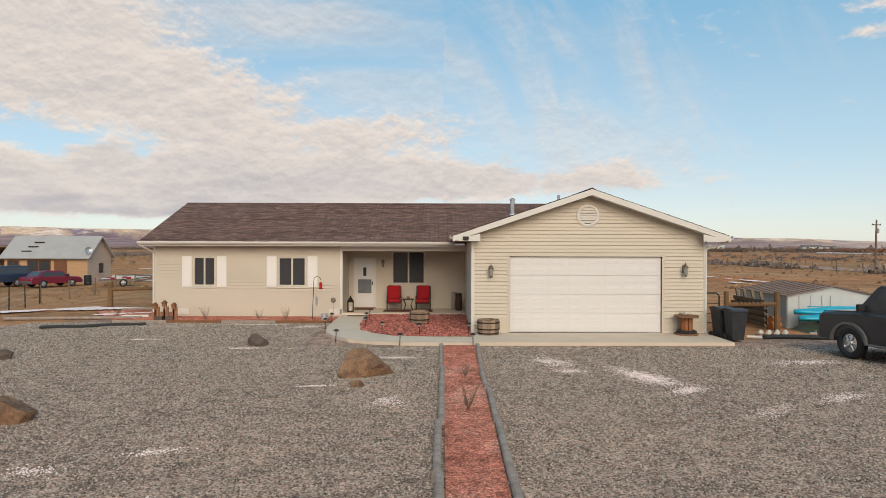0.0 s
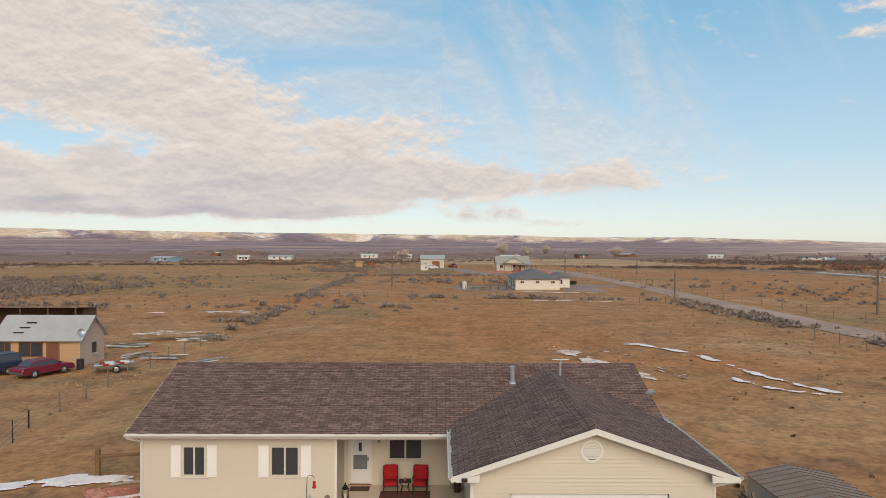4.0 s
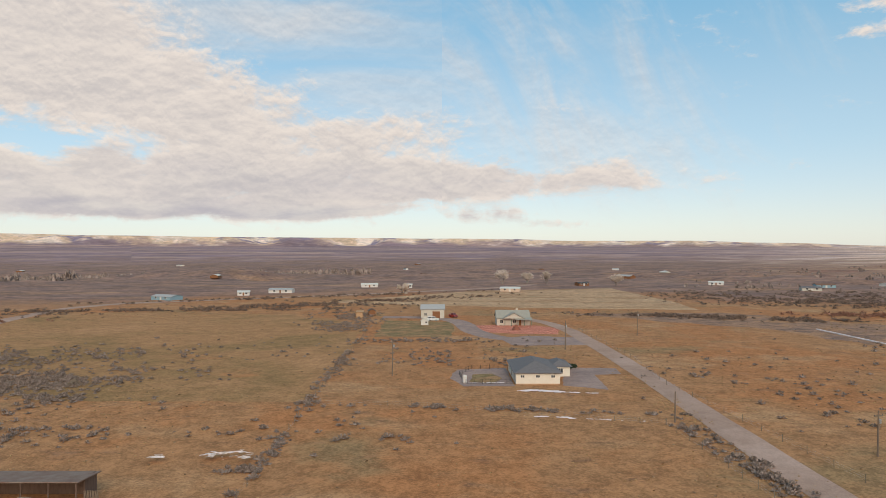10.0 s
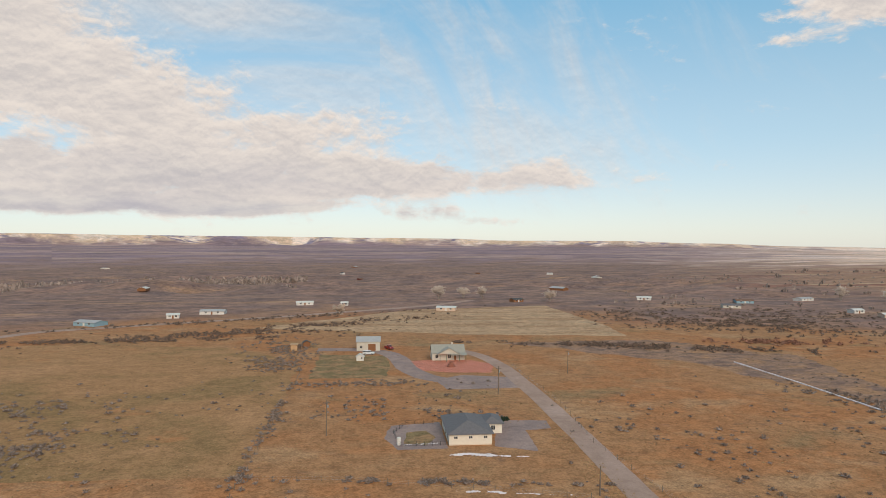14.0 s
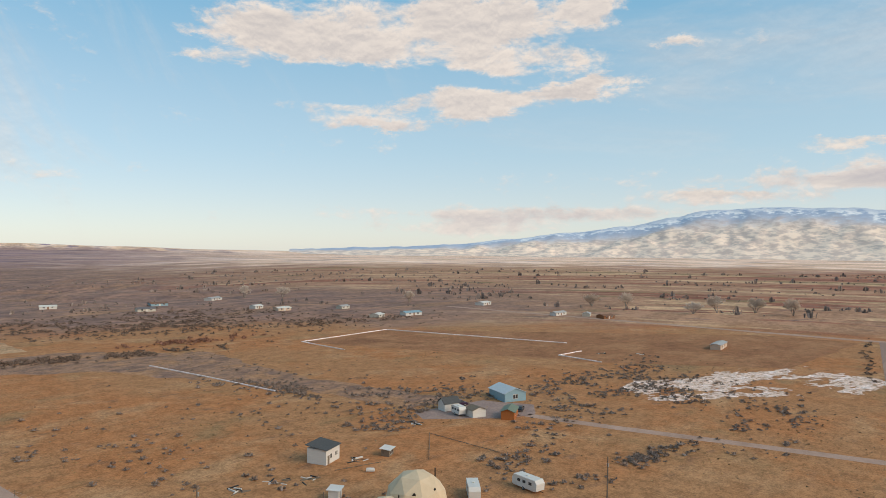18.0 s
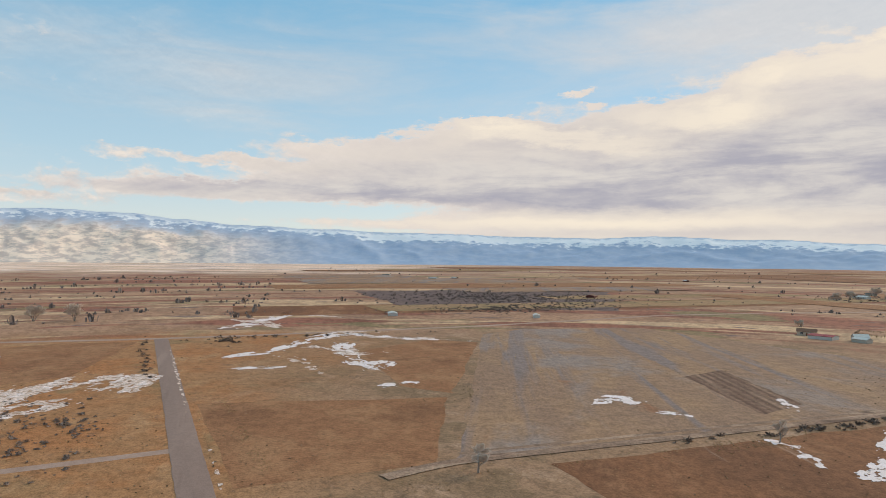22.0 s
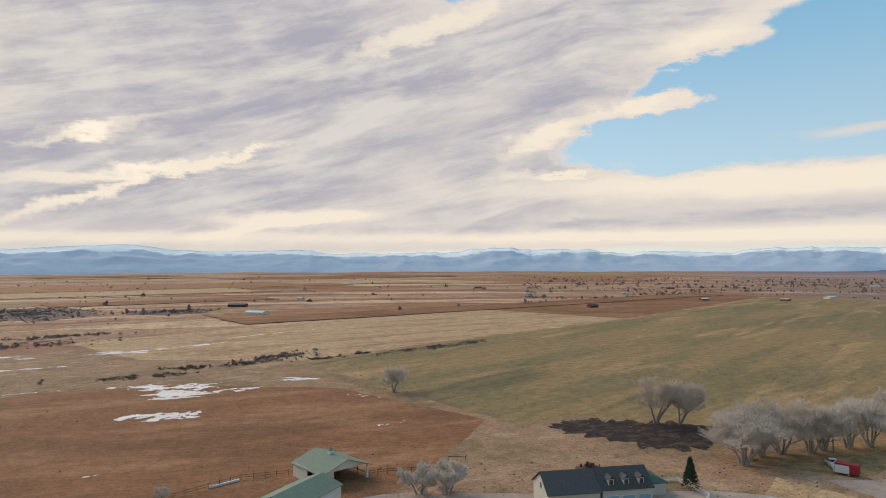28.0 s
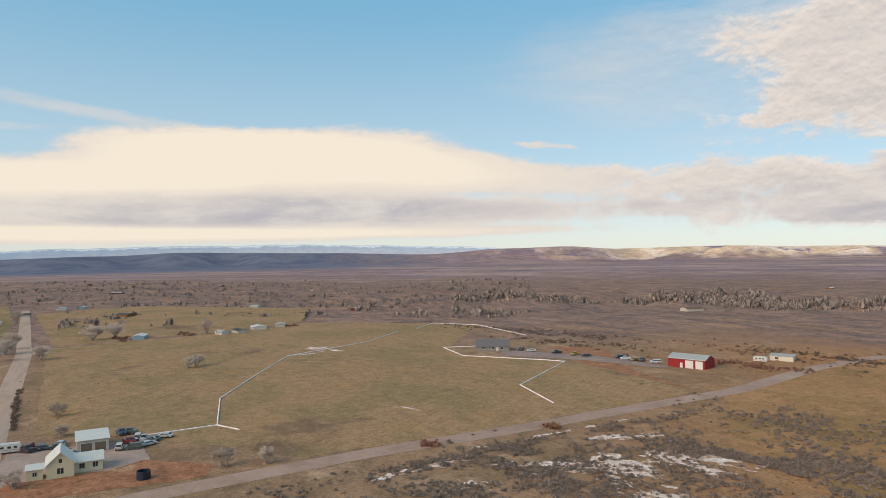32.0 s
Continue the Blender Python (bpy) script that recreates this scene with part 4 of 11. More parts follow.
sheet("field", [(121, -46), (313, -133), (330, -165), (318, -233), (200, -247), (121, -233)], "stubble_grey", "grey stubble field with faint rows", "field", 0.03, 1.2, 5)
sheet("field", [(118.5, -5), (188, 1.5), (176, -64), (121, -41)], "ploughed_brown", "dark brown ploughed field with furrows", "field", 0.03, 1.2, 5)
sheet("field", [(196, -56), (270, -60), (300, -100), (284, -118), (180, -67)], "ploughed_brown", "small dark brown ploughed plot", "field", 0.03, 1.2, 5)
sheet("field", [(183, -150), (190, -172), (139, -153), (133, -133)], "turned_soil", "dark freshly turned strip in stubble", "field", 0.045, 1.0, 3)
sheet("field", [(114, -62), (116, -214), (106, -226), (20, -235), (-30, -241), (-62, -232), (-104, -190), (-112, -128), (-70, -100), (-20, -85), (60, -62)], "bare_red_brown", "wide bare reddish brown field", "field", 0.03, 1.5, 5)
sheet("field", [(-120, -248), (-250, -272), (-397, -291), (-770, -372), (-776, -78), (-550, -54), (-360, -40), (-205, -32), (-190, -46), (-160, -66), (-147, -92), (-131, -117), (-114, -116)], "winter_green", "large green and olive winter pasture", "field", 0.03, 1.5, 6)
sheet("field", [(-380, -462), (-397, -295), (-770, -378), (-790, -425)], "bare_red_brown", "far reddish brown ploughed field", "field", 0.05, 2, 9)
sheet("field", [(-58, -384), (-376, -462), (-394, -295), (-250, -276), (-122, -252), (-70, -300)], "pale_grass", "pale dry grass field", "field", 0.03, 2.5, 7)
sheet("field", [(-174, 4), (-152, 24), (-136, 36), (-134.8, 60), (-135.2, 84), (-138, 128), (-140, 158), (-181, 168), (-208, 162), (-243, 137), (-270, 143), (-350, 207), (-379, 190), (-430, 120), (-396, 60), (-372, -22), (-186, -14)], "pasture_tan", "tan and green pasture with faint mowing lines", "field", 0.03, 1.2, 5)
sheet("field", [(-141, 160), (-178, 170), (-230, 200), (-250, 185), (-209, 166)], "yard_dirt", "bare orange dirt strip by the pasture", "field", 0.035, 1.0, 4)
sheet("field", [(-380, -20), (-402, 60), (-436, 120), (-560, 160), (-690, 40), (-640, -46)], "pasture_tan", "far tan pasture beyond farmhouses", "field", 0.03, 2, 8)
sheet("field", [(-56, 297), (21, 374), (99, 392), (104, 300), (101, 262), (41, 270)], "pale_grass", "pale dry grass meadow", "field", 0.03, 2, 6)
sheet("field", [(46, 247), (63, 234), (100, 200), (118, 150), (122, 100), (136, 98), (132, 150), (141, 212), (104, 252)], "wash_grey", "grey sage-grown wash across dry land", "ground", 0.03, 3.5, 4)
sheet("field", [(-22.8, 109), (-23.2, 204), (-40, 232), (-56, 244), (-126, 253), (-150, 230), (-132, 160), (-100, 124), (-66, 110)], "ochre_pasture", "smooth ochre and olive grazed pasture", "field", 0.02, 2.5, 4)
sheet("field", [(180, 206), (232, 207), (330, 60), (325, 28), (240, 40), (212, 92)], "ploughed_brown", "brown bare field with white pipes", "field", 0.03, 1.5, 6)
sheet("ground", [(-118.7, -112.6), (-124, -114), (-131, -112), (-138, -104), (-145, -96), (-150, -88), (-143, -82), (-133.5, -78), (-126, -81), (-121, -90), (-119, -100)], "burnt_ground", "charred black burnt grass", "ground", 0.07, 5.0, 1.0)
sheet("ground", [(-165, -62), (-128, -70), (-134, -50), (-150, -48), (-175, -38)], "dry_grass_green", "brown and olive grass under bare trees", "ground", 0.06, 1.5, 2)
# far patchwork of ploughed strips on the plain
random.seed(21)
for i in range(64):
    a = random.uniform(98, 232)
    r = 560 + 2100 * ((i * 0.618) % 1.0)
    cx, cy = r * math.sin(radians(a)), r * math.cos(radians(a))
    w, d = random.uniform(110, 330), random.uniform(30, 90) * (r / 900)
    if a < 138:
        w, d = d, w
    sheet("field", [(cx - w, cy - d), (cx + w, cy - d * 0.9), (cx + w, cy + d), (cx - w * 0.95, cy + d)], ("bare_red_brown", "pale_grass", "ploughed_brown", "bare_red_brown", "stubble_grey", "pasture_tan", "ploughed_brown", "bare_red_brown")[i % 8], "distant strip of farmland", "field", 0.12 + 0.011 * i, 3, 30)

sheet("pavement", [(4, 121), (13.2, 121), (13.2, 139), (3, 137), (1.5, 128)], "drive_gravel", "grey gravel patio beside the grey-roofed house", "patio", 0.04, 0.4, 1.5)
sheet("pavement", [(22, 121.6), (29.5, 118), (30, 131.5), (35.5, 132.4), (36, 138.5), (25, 139.5), (24, 132)], "drive_gravel", "grey gravel bed and drive", "drive", 0.04, 0.4, 1.5)
strip("pavement", [(-21, 236), (-8, 236), (2, 231), (7, 218), (8.5, 200), (14, 184), (24, 177), (38, 178)], 6.5, "drive_gravel", "dark gravel drive curving round a homestead", "drive", 0.06)
sheet("pavement", [(18, 170), (38, 170), (38, 184), (24, 188), (16, 182)], "drive_gravel", "grey gravel turnout before a homestead", "drive", 0.052, 0.6, 2)
sheet("pavement", [(9, 211), (17, 213), (30, 212), (36, 203), (33, 191), (20, 192), (10, 197)], "red_cinder", "red gravel garden before a farmhouse", "yard", 0.045, 0.6, 1.5)
sheet("ground", [(-19, 186), (2, 186), (4, 200), (3, 222), (-19, 226)], "dry_grass_green", "mown olive lawn", "lawn", 0.03, 1.0, 2)
sheet("pavement", [(-170, -18), (-150, -19), (-134, -17), (-133, 8), (-150, 9), (-168, 8)], "pale_drive", "grey gravel farm yard", "yard", 0.03, 0.6, 1.5)
sheet("ground", [(-146, -16.5), (-134, -16), (-132, 18), (-140, 20), (-150, 8), (-146, 2)], "yard_dirt", "bare orange dirt yard", "yard", 0.045, 0.7, 1.5)
sheet("pavement", [(-128, -54), (-124, -40), (-124, -24), (-141, -23), (-150, -29), (-143, -36), (-135, -48)], "pale_drive", "grey gravel drive before a low red house", "drive", 0.05, 0.5, 1.5)
sheet("ground", [(-110, -56), (-123, -60), (-122, -27), (-112, -28)], "pale_grass", "dry tan lawn behind a white fence", "lawn", 0.045, 0.6, 2)
strip("pavement", [(-40, -94), (-60, -96), (-76, -82), (-92, -70), (-106, -60), (-114, -45), (-117, -22)], 7.0, "pale_drive", "grey gravel drive past a barn and large house", "drive", 0.055)
sheet("pavement", [(128, 78), (136, 75), (144, 80), (140, 92), (120, 98), (116, 92), (124, 84)], "drive_gravel", "grey gravel yard by a blue house", "yard", 0.03, 0.8, 2)
sheet("pavement", [(-236, 150), (-205, 172), (-180, 182), (-178, 188), (-214, 182), (-250, 160)], "drive_gravel", "dark gravel drive with parked machines", "drive", 0.05, 0.6, 2)

def snow_run(line, w, cut):
    """Patches in a row along a line of the plan."""
    return [((x0 + x1) / 2, (y0 + y1) / 2, math.hypot(x1 - x0, y1 - y0) * 0.56, w, math.degrees(math.atan2(y1 - y0, x1 - x0)), cut) for (x0, y0), (x1, y1) in zip(line, line[1:])]


patches("snow_patch", snow_run([(15.4, 57.4), (17.7, 54.3), (19.4, 51.6), (20.0, 45.0), (21.3, 40.6), (22.4, 37.8)], 0.5, 0.15) + snow_run([(18.0, 42.5), (18.7, 40.2), (19.7, 38.7), (21.8, 37.3)], 0.45, 0.2) + [(16.2, 56.4, 1.8, 0.5, 5, 0.3), (5, 38.6, 2.4, 1.2, 0, 0.35), (7.5, 36.4, 1.6, 1.6, 0, 0.5),
                       (18, 99, 7, 0.6, -12, 0.45), (26, 97.5, 5, 0.5, -10, 0.5), (17.5, 117, 5, 1.0, -8, 0.25), (24, 115.5, 5, 0.5, -10, 0.5), (9, 124, 4, 0.5, 5, 0.4), (21, 141.5, 5, 1.2, 0, 0.2)], "snow", "thin patch of old snow", "snow", 0.14)
patches("salt_patch", snow_run([(8.5, 56.5), (10.3, 49.8), (11.7, 45.0), (12.9, 39.6)], 1.3, 0.3) + [(14.6, 46, 0.6, 9.5, 12, 0.45), (3.0, 37.5, 3.5, 1.6, 0, 0.3), (-6, 40.4, 5, 0.8, 3, 0.45), (-13, 38.8, 4, 0.9, 10, 0.45), (-27, 50.5, 3.0, 1.2, 25, 0.5), (-26, 63, 6, 2.5, 20, 0.5), (-30, 80, 9, 3, 10, 0.6)], "salt_crust", "pale mineral crust on the soil", "salt crust", 0.16, lift=0.07)
patches("snow_patch", [(210, 45, 20, 42, 62, 0.30), (226, 22, 10, 20, 70, 0.25), (182, 52, 8, 20, 65, 0.55), (480, -60, 70, 16, 20, 0.55), (400, -30, 50, 10, 14, 0.45), (275, -55, 28, 12, 30, 0.45), (300, -100, 34, 9, 60, 0.45), (262, -30, 20, 6, 20, 0.6), (340, -70, 30, 8, 80, 0.5), (230, -38, 12, 4, 10, 0.55), (113, -3.5, 60, 0.7, 4, 0.6), (240, 8.5, 80, 0.8, 4.5, 0.5)], "salt_crust", "broad flat of old snow and white crust", "snow", 0.7, lift=0.08)
patches("snow_patch", [(-66, -213, 22, 9, -12, 0.3), (-48, -181, 12, 4, 20, 0.45), (-100, -215, 14, 4, -40, 0.5), (-104, -172, 2, 12, 20, 0.6), (0, -246, 40, 2, -6, 0.6), (-30, -300, 34, 3, -10, 0.5), (-90, -330, 45, 4, 12, 0.55), (40, -275, 30, 2.4, 10, 0.5), (-150, -360, 50, 4, 15, 0.6), (-91, -140, 6, 1.5, 0, 0.6), (62, -130, 6, 1.2, 20, 0.6), (20, -160, 9, 1.2, -20, 0.75), (-20, -140, 8, 1.2, 10, 0.75)], "snow", "white patch of old snow on a field", "snow", 0.4, lift=0.08)
patches("snow_patch", [(-104, 78, 13, 5, 60, 0.3), (-96, 92, 10, 8, 30, 0.25), (-92, 105, 14, 7, 20, 0.35), (-113, 108, 12, 3, 75, 0.3), (-84, 84, 12, 6, 0, 0.45), (-116, 58, 2.5, 14, 10, 0.35), (-104, 60, 6, 5, 20, 0.5), (-86, 112, 10, 5, 20, 0.5), (-124, 95, 1.5, 30, 3, 0.6), (-122, -8, 2.0, 7, 20, 0.35), (-120, -32, 1.2, 6, 0, 0.4), (-160, -52, 12, 1.6, 20, 0.5), (-176, -33, 8, 2, 10, 0.45), (-165, 75, 5, 2, 30, 0.7), (-298, 92, 14, 8, 20, 0.5)], "salt_crust", "thin snow and white crust between sagebrush", "snow", 0.35, lift=0.1)
patches("snow_patch", [(-16.5, 29.0, 6.0, 0.75, 10, 0.05), (-24, 27.2, 7, 0.8, 12, 0.0), (-20, 25.6, 4, 0.35, 12, 0.1), (-12.6, 27.4, 1.8, 0.3, 30, 0.1)], "snow", "strip of old snow along the yard's edge", "snow", 0.1, lift=0.05, drape=True, k=1)
# white irrigation pipe laid on the fields
land("white_pipe", [(0.78, 0.77, 0.72), ((0.66, 0.63, 0.56), 2, 0.5, 0.7, 1, 1, 4)], bump=0.0)


def pipeline(line, r=0.32):
    m = Mesh()
    pts = [Vector((x * S, y * S, GZ + r * 0.8)) for x, y in line]
    for a, b in zip(pts, pts[1:]):
        m.tube(a, b, r, r, 8)
        m.lathe([(r * 1.25, -0.1), (r * 1.25, 0.16)], 8, (b.x, b.y, b.z))
    solid("irrigation_pipe", m, MATS["white_pipe"], "white irrigation ditch pipe lying across a field", "pipe", kind="structure")


for line in ([(-171, 10), (-172.4, 26)], [(-165, 30), (-172.4, 26), (-206, 32), (-240, 49), (-283, 72), (-284, 84)], [(-283, 72), (-311, 119), (-345, 150)], [(-352, 165), (-378, 189), (-352, 207), (-290, 200)], [(-271, 141), (-243, 136), (-215, 158), (-208, 162)], [(-208, 162), (-177, 120), (-150, 113)], [(-271, 141), (-262, 170)],
             [(180, 206), (232, 207), (246, 122)], [(180, 206), (176, 178)], [(113, 201), (114, 170), (114, 140)], [(212, 92), (216, 110), (230, 108)]):
    pipeline(line, 0.24 if line[0][0] > 0 else 0.22)

patches("snow_patch", [(385.5, -20.5, 18.5, 7, -40, 0.2), (430, -42.5, 43.8, 7, -21, 0.2), (274.5, -17, 13.1, 4.5, -59, 0.15), (298, -36.5, 25.8, 4.5, -30, 0.15), (325.5, -56, 16.2, 6, -43, 0.15), (324.5, -73.5, 16.8, 6, -141, 0.15), (307.5, -92, 14.8, 6, -123, 0.15), (277, -55.5, 31.3, 5, 172, 0.2), (239.5, -54, 15.7, 5, -171, 0.2), (234.5, -59.5, 10.3, 5, -25, 0.2), (197.5, -53, 3.8, 3, -81, 0.2), (199.5, -59.5, 4.7, 3, -67, 0.2), (160.5, -104, 7.6, 3.5, -55, 0.15), (159, -109.5, 6.2, 3.5, -174, 0.15), (241, -17.5, 9.4, 3, -98, 0.2), (141, -111.5, 4.8, 2, -140, 0.2)], "snow", "braided white snow in shallow channels", "snow", 0.5, lift=0.09, sharp=1.7)
patches("snow_patch", [(110, -167, 9.0, 3.5, 164, 0.15), (103, -171, 7.4, 3.5, -90, 0.15), (103, -138, 20.6, 2.6, 123, 0.1), (91.5, -118, 8.1, 2.6, 113, 0.1), (89, -116.5, 5.6, 2.6, -90, 0.1), (111.5, -115, 4.5, 2.2, -164, 0.2), (102.5, -113.5, 7.5, 2.2, 156, 0.2), (111.5, -211, 22.4, 3.4, -95, 0.25), (105.5, -234, 8.3, 3.4, -132, 0.25), (81.5, -213.5, 39.8, 3.4, 127, 0.25), (-17.5, -344, 26.6, 6, 155, 0.2), (-55.5, -230, 11.2, 6, 146, 0.1), (-71, -225, 9.9, 6, 180, 0.1), (-44, -187.5, 6.2, 3, 174, 0.15), (-51.5, -182.5, 6.4, 3, 119, 0.15), (-68.5, -329.5, 13.0, 6, 155, 0.3), (139.5, -148.5, 7.5, 1.8, 156, 0.2), (88.5, -248, 18.3, 4, 156, 0.3)], "snow", "white snow along a ditch and hollow", "snow", 0.4, lift=0.1, sharp=1.7)

strip("road", [(116, -30), (121, -45), (122, -110), (123, -153), (122, -226), (119, -262), (105, -312), (70, -360)], 3.4, "lane_earth", "narrow earth lane on a ditch bank between fields", lift=0.16, crown=0.10)
strip("road", [(125.5, -48), (126.5, -110), (127, -153), (126, -226)], 1.6, "lane_earth", "shallow weed-grown ditch beside a lane", category="ditch", lift=0.07)
for n, (cx, cy, rx, ry) in enumerate(((217, -545, 44, 74), (132, -568, 44, 76), (40, -600, 47, 82), (-68, -640, 50, 84), (312, -495, 38, 48), (-165, -585, 34, 34))):
    sheet("ground", [(cx + rx * math.cos(i * math.tau / 26) * (1 + 0.14 * math.sin(i * 2.3 + n)), cy + ry * math.sin(i * math.tau / 26) * (1 + 0.18 * math.sin(i * 1.7 + n))) for i in range(26)], "mound_brush", "low brush-grown mound on the plain", "mound", 0.13, 3, 9)
sheet("ground", [(462, -140), (453, -233), (424, -287), (560, -380), (664, -440), (740, -330), (731, -156), (560, -150)], "mound_brush", "dark brush-grown slope beyond the fields", "scrub", 0.14, 8, 9)
sheet("ground", [(136, -331), (60, -338), (1, -356), (18, -407), (80, -388), (130, -373)], "mound_brush", "dark weedy hollow beyond a bare field", "scrub", 0.12, 5, 7)

# ---------- main house ----------
CREAM = mat("cream_vinyl_siding", (0.555, 0.487, 0.392), 0.55, (0.515, 0.452, 0.362), 0.7, 30, 0.002, vary=0.3)
WHITE = mat("white_trim", (0.66, 0.62, 0.56), 0.5, (0.60, 0.565, 0.51), 1.2, 30, 0.001)
SHUT = mat("white_shutter_paint", (0.76, 0.73, 0.69), 0.5, (0.72, 0.69, 0.65), 1.5, 40, 0.001)
DOORW = mat("white_door_paint", (0.66, 0.63, 0.605), 0.45, (0.63, 0.60, 0.575), 1.5, 40, 0.001)
CONC = mat("concrete", (0.64, 0.525, 0.41), 0.9, (0.53, 0.435, 0.335), 1.2, 40, 0.004)
DARKMETAL = mat("dark_metal", (0.03, 0.028, 0.027), 0.5, (0.05, 0.04, 0.035), 6, 60, metal=0.6)
RAW = mat("weathered_wood", (0.21, 0.16, 0.115), 0.9, (0.13, 0.10, 0.075), 5, 50, 0.006, axis=(1, 1, 0.2))
BROWNW = mat("brown_wood", (0.25, 0.11, 0.05), 0.8, (0.16, 0.07, 0.03), 5, 40, 0.004)
REDCUSH = mat("red_cushion", (0.36, 0.010, 0.016), 0.9, (0.25, 0.008, 0.012), 6, 90, 0.004)
RUBBER = mat("black_rubber", (0.018, 0.018, 0.02), 0.75, (0.03, 0.03, 0.03), 8, 60, 0.003)
GALV = mat("galvanised_steel", (0.48, 0.50, 0.52), 0.45, (0.36, 0.37, 0.38), 3, 40, 0.001, metal=0.7)
GLASS = glass()
SCREEN = mat("insect_screen", (0.035, 0.037, 0.04), 0.6, (0.05, 0.052, 0.055), 3, 200)


def shingle_mat(name, a, b, c):
    m = bpy.data.materials.new(name)
    m.use_nodes = True
    k = NodeKit(m.node_tree)
    pos = k.node("ShaderNodeNewGeometry").outputs["Position"]
    br = k.node("ShaderNodeTexBrick")
    sep = k.node("ShaderNodeSeparateXYZ")
    k.put(sep.inputs[0], pos)
    comb = k.node("ShaderNodeCombineXYZ")
    k.put(comb.inputs[0], k.math("ADD", sep.outputs[0], k.math("MULTIPLY", sep.outputs[1], 0.0)))
    k.put(comb.inputs[1], k.math("ADD", sep.outputs[1], k.math("MULTIPLY", sep.outputs[2], 0.35)))
    k.put(br.inputs["Vector"], comb.outputs[0])
    br.inputs["Color1"].default_value, br.inputs["Color2"].default_value, br.inputs["Mortar"].default_value = (*a, 1), (*b, 1), (*c, 1)
    br.inputs["Scale"].default_value, br.inputs["Mortar Size"].default_value = 1.0, 0.010
    br.inputs["Brick Width"].default_value, br.inputs["Row Height"].default_value = 0.36, 0.14
    n = k.noise(k.stretch(pos, 3, 7, 7), 1.0, 3.0, 0.7)
    g = k.noise(pos, 60, 2.0, 0.6)
    col = k.mix(1.0, br.outputs[0], k.mix(k.step(k.math("ADD", k.math("MULTIPLY", n, 0.7), k.math("MULTIPLY", g, 0.3)), 0.35, 0.65), (0.70,) * 3, (1.32,) * 3), "MULTIPLY")
    b2 = k.node("ShaderNodeBsdfPrincipled")
    k.put(b2.inputs["Base Color"], col)
    b2.inputs["Roughness"].default_value = 0.93
    b2.inputs["Specular IOR Level"].default_value = 0.15
    bn = k.node("ShaderNodeBump")
    bn.inputs["Distance"].default_value = 0.008
    k.put(bn.inputs["Height"], k.math("ADD", br.outputs[1], g))
    k.put(b2.inputs["Normal"], bn.outputs[0])
    o = k.node("ShaderNodeOutputMaterial")
    k.put(o.inputs[0], b2.outputs[0])
    MATS[name] = m
    return m


SHING = shingle_mat("brown_shingles", (0.135, 0.080, 0.066), (0.225, 0.138, 0.113), (0.05, 0.032, 0.028))


def lap(m, p, q, z0, z1, out, course=0.116, holes=(), top=None):
    """Lap siding on the vertical wall from p to q (plan points), each course tilted, with rectangular holes (u0, u1, z0, z1); top(u): the wall's upper line."""
    p, q = Vector((*p, 0)), Vector((*q, 0))
    d = (q - p)
    L = d.length
    d /= L
    n = Vector((*out, 0))
    z = z0
    while z < z1 - 0.005:
        zt = min(z + course, z1)
        spans = [(0.0, L)]
        if top:
            us = [u * L / 400 for u in range(401) if top(u * L / 400) > (z + zt) / 2]
            spans = [(us[0], us[-1])] if us else []
        for h in holes:
            if h[2] < (z + zt) / 2 < h[3]:
                spans = [s for a, b in spans for s in ((a, min(b, h[0])), (max(a, h[1]), b)) if s[1] - s[0] > 0.01]
        for a, b in spans:
            A, B = p + d * a, p + d * b
            m.quad(A + n * 0.030 + Vector((0, 0, z)), B + n * 0.030 + Vector((0, 0, z)), B + n * 0.003 + Vector((0, 0, zt)), A + n * 0.003 + Vector((0, 0, zt)))
            m.quad(A + Vector((0, 0, z)), B + Vector((0, 0, z)), B + n * 0.030 + Vector((0, 0, z)), A + n * 0.030 + Vector((0, 0, z)))
        z = zt
    return m


def wallbox(m, x0, y0, x1, y1, z0, z1, holes=()):
    """Wall block with through openings; the wall runs along its longer side; holes (a0, a1, z0, z1) in that axis."""
    along = x1 - x0 > y1 - y0
    a, b = (x0, x1) if along else (y0, y1)
    put = (lambda u0, u1, w0, w1: m.box(u0, y0, w0, u1, y1, w1)) if along else (lambda u0, u1, w0, w1: m.box(x0, u0, w0, x1, u1, w1))
    cur = a
    for h in sorted(holes):
        if h[0] > cur:
            put(cur, h[0], z0, z1)
        if h[2] > z0:
            put(h[0], h[1], z0, h[2])
        if h[3] < z1:
            put(h[0], h[1], h[3], z1)
        cur = h[1]
    if cur < b:
        put(cur, b, z0, z1)
    return m


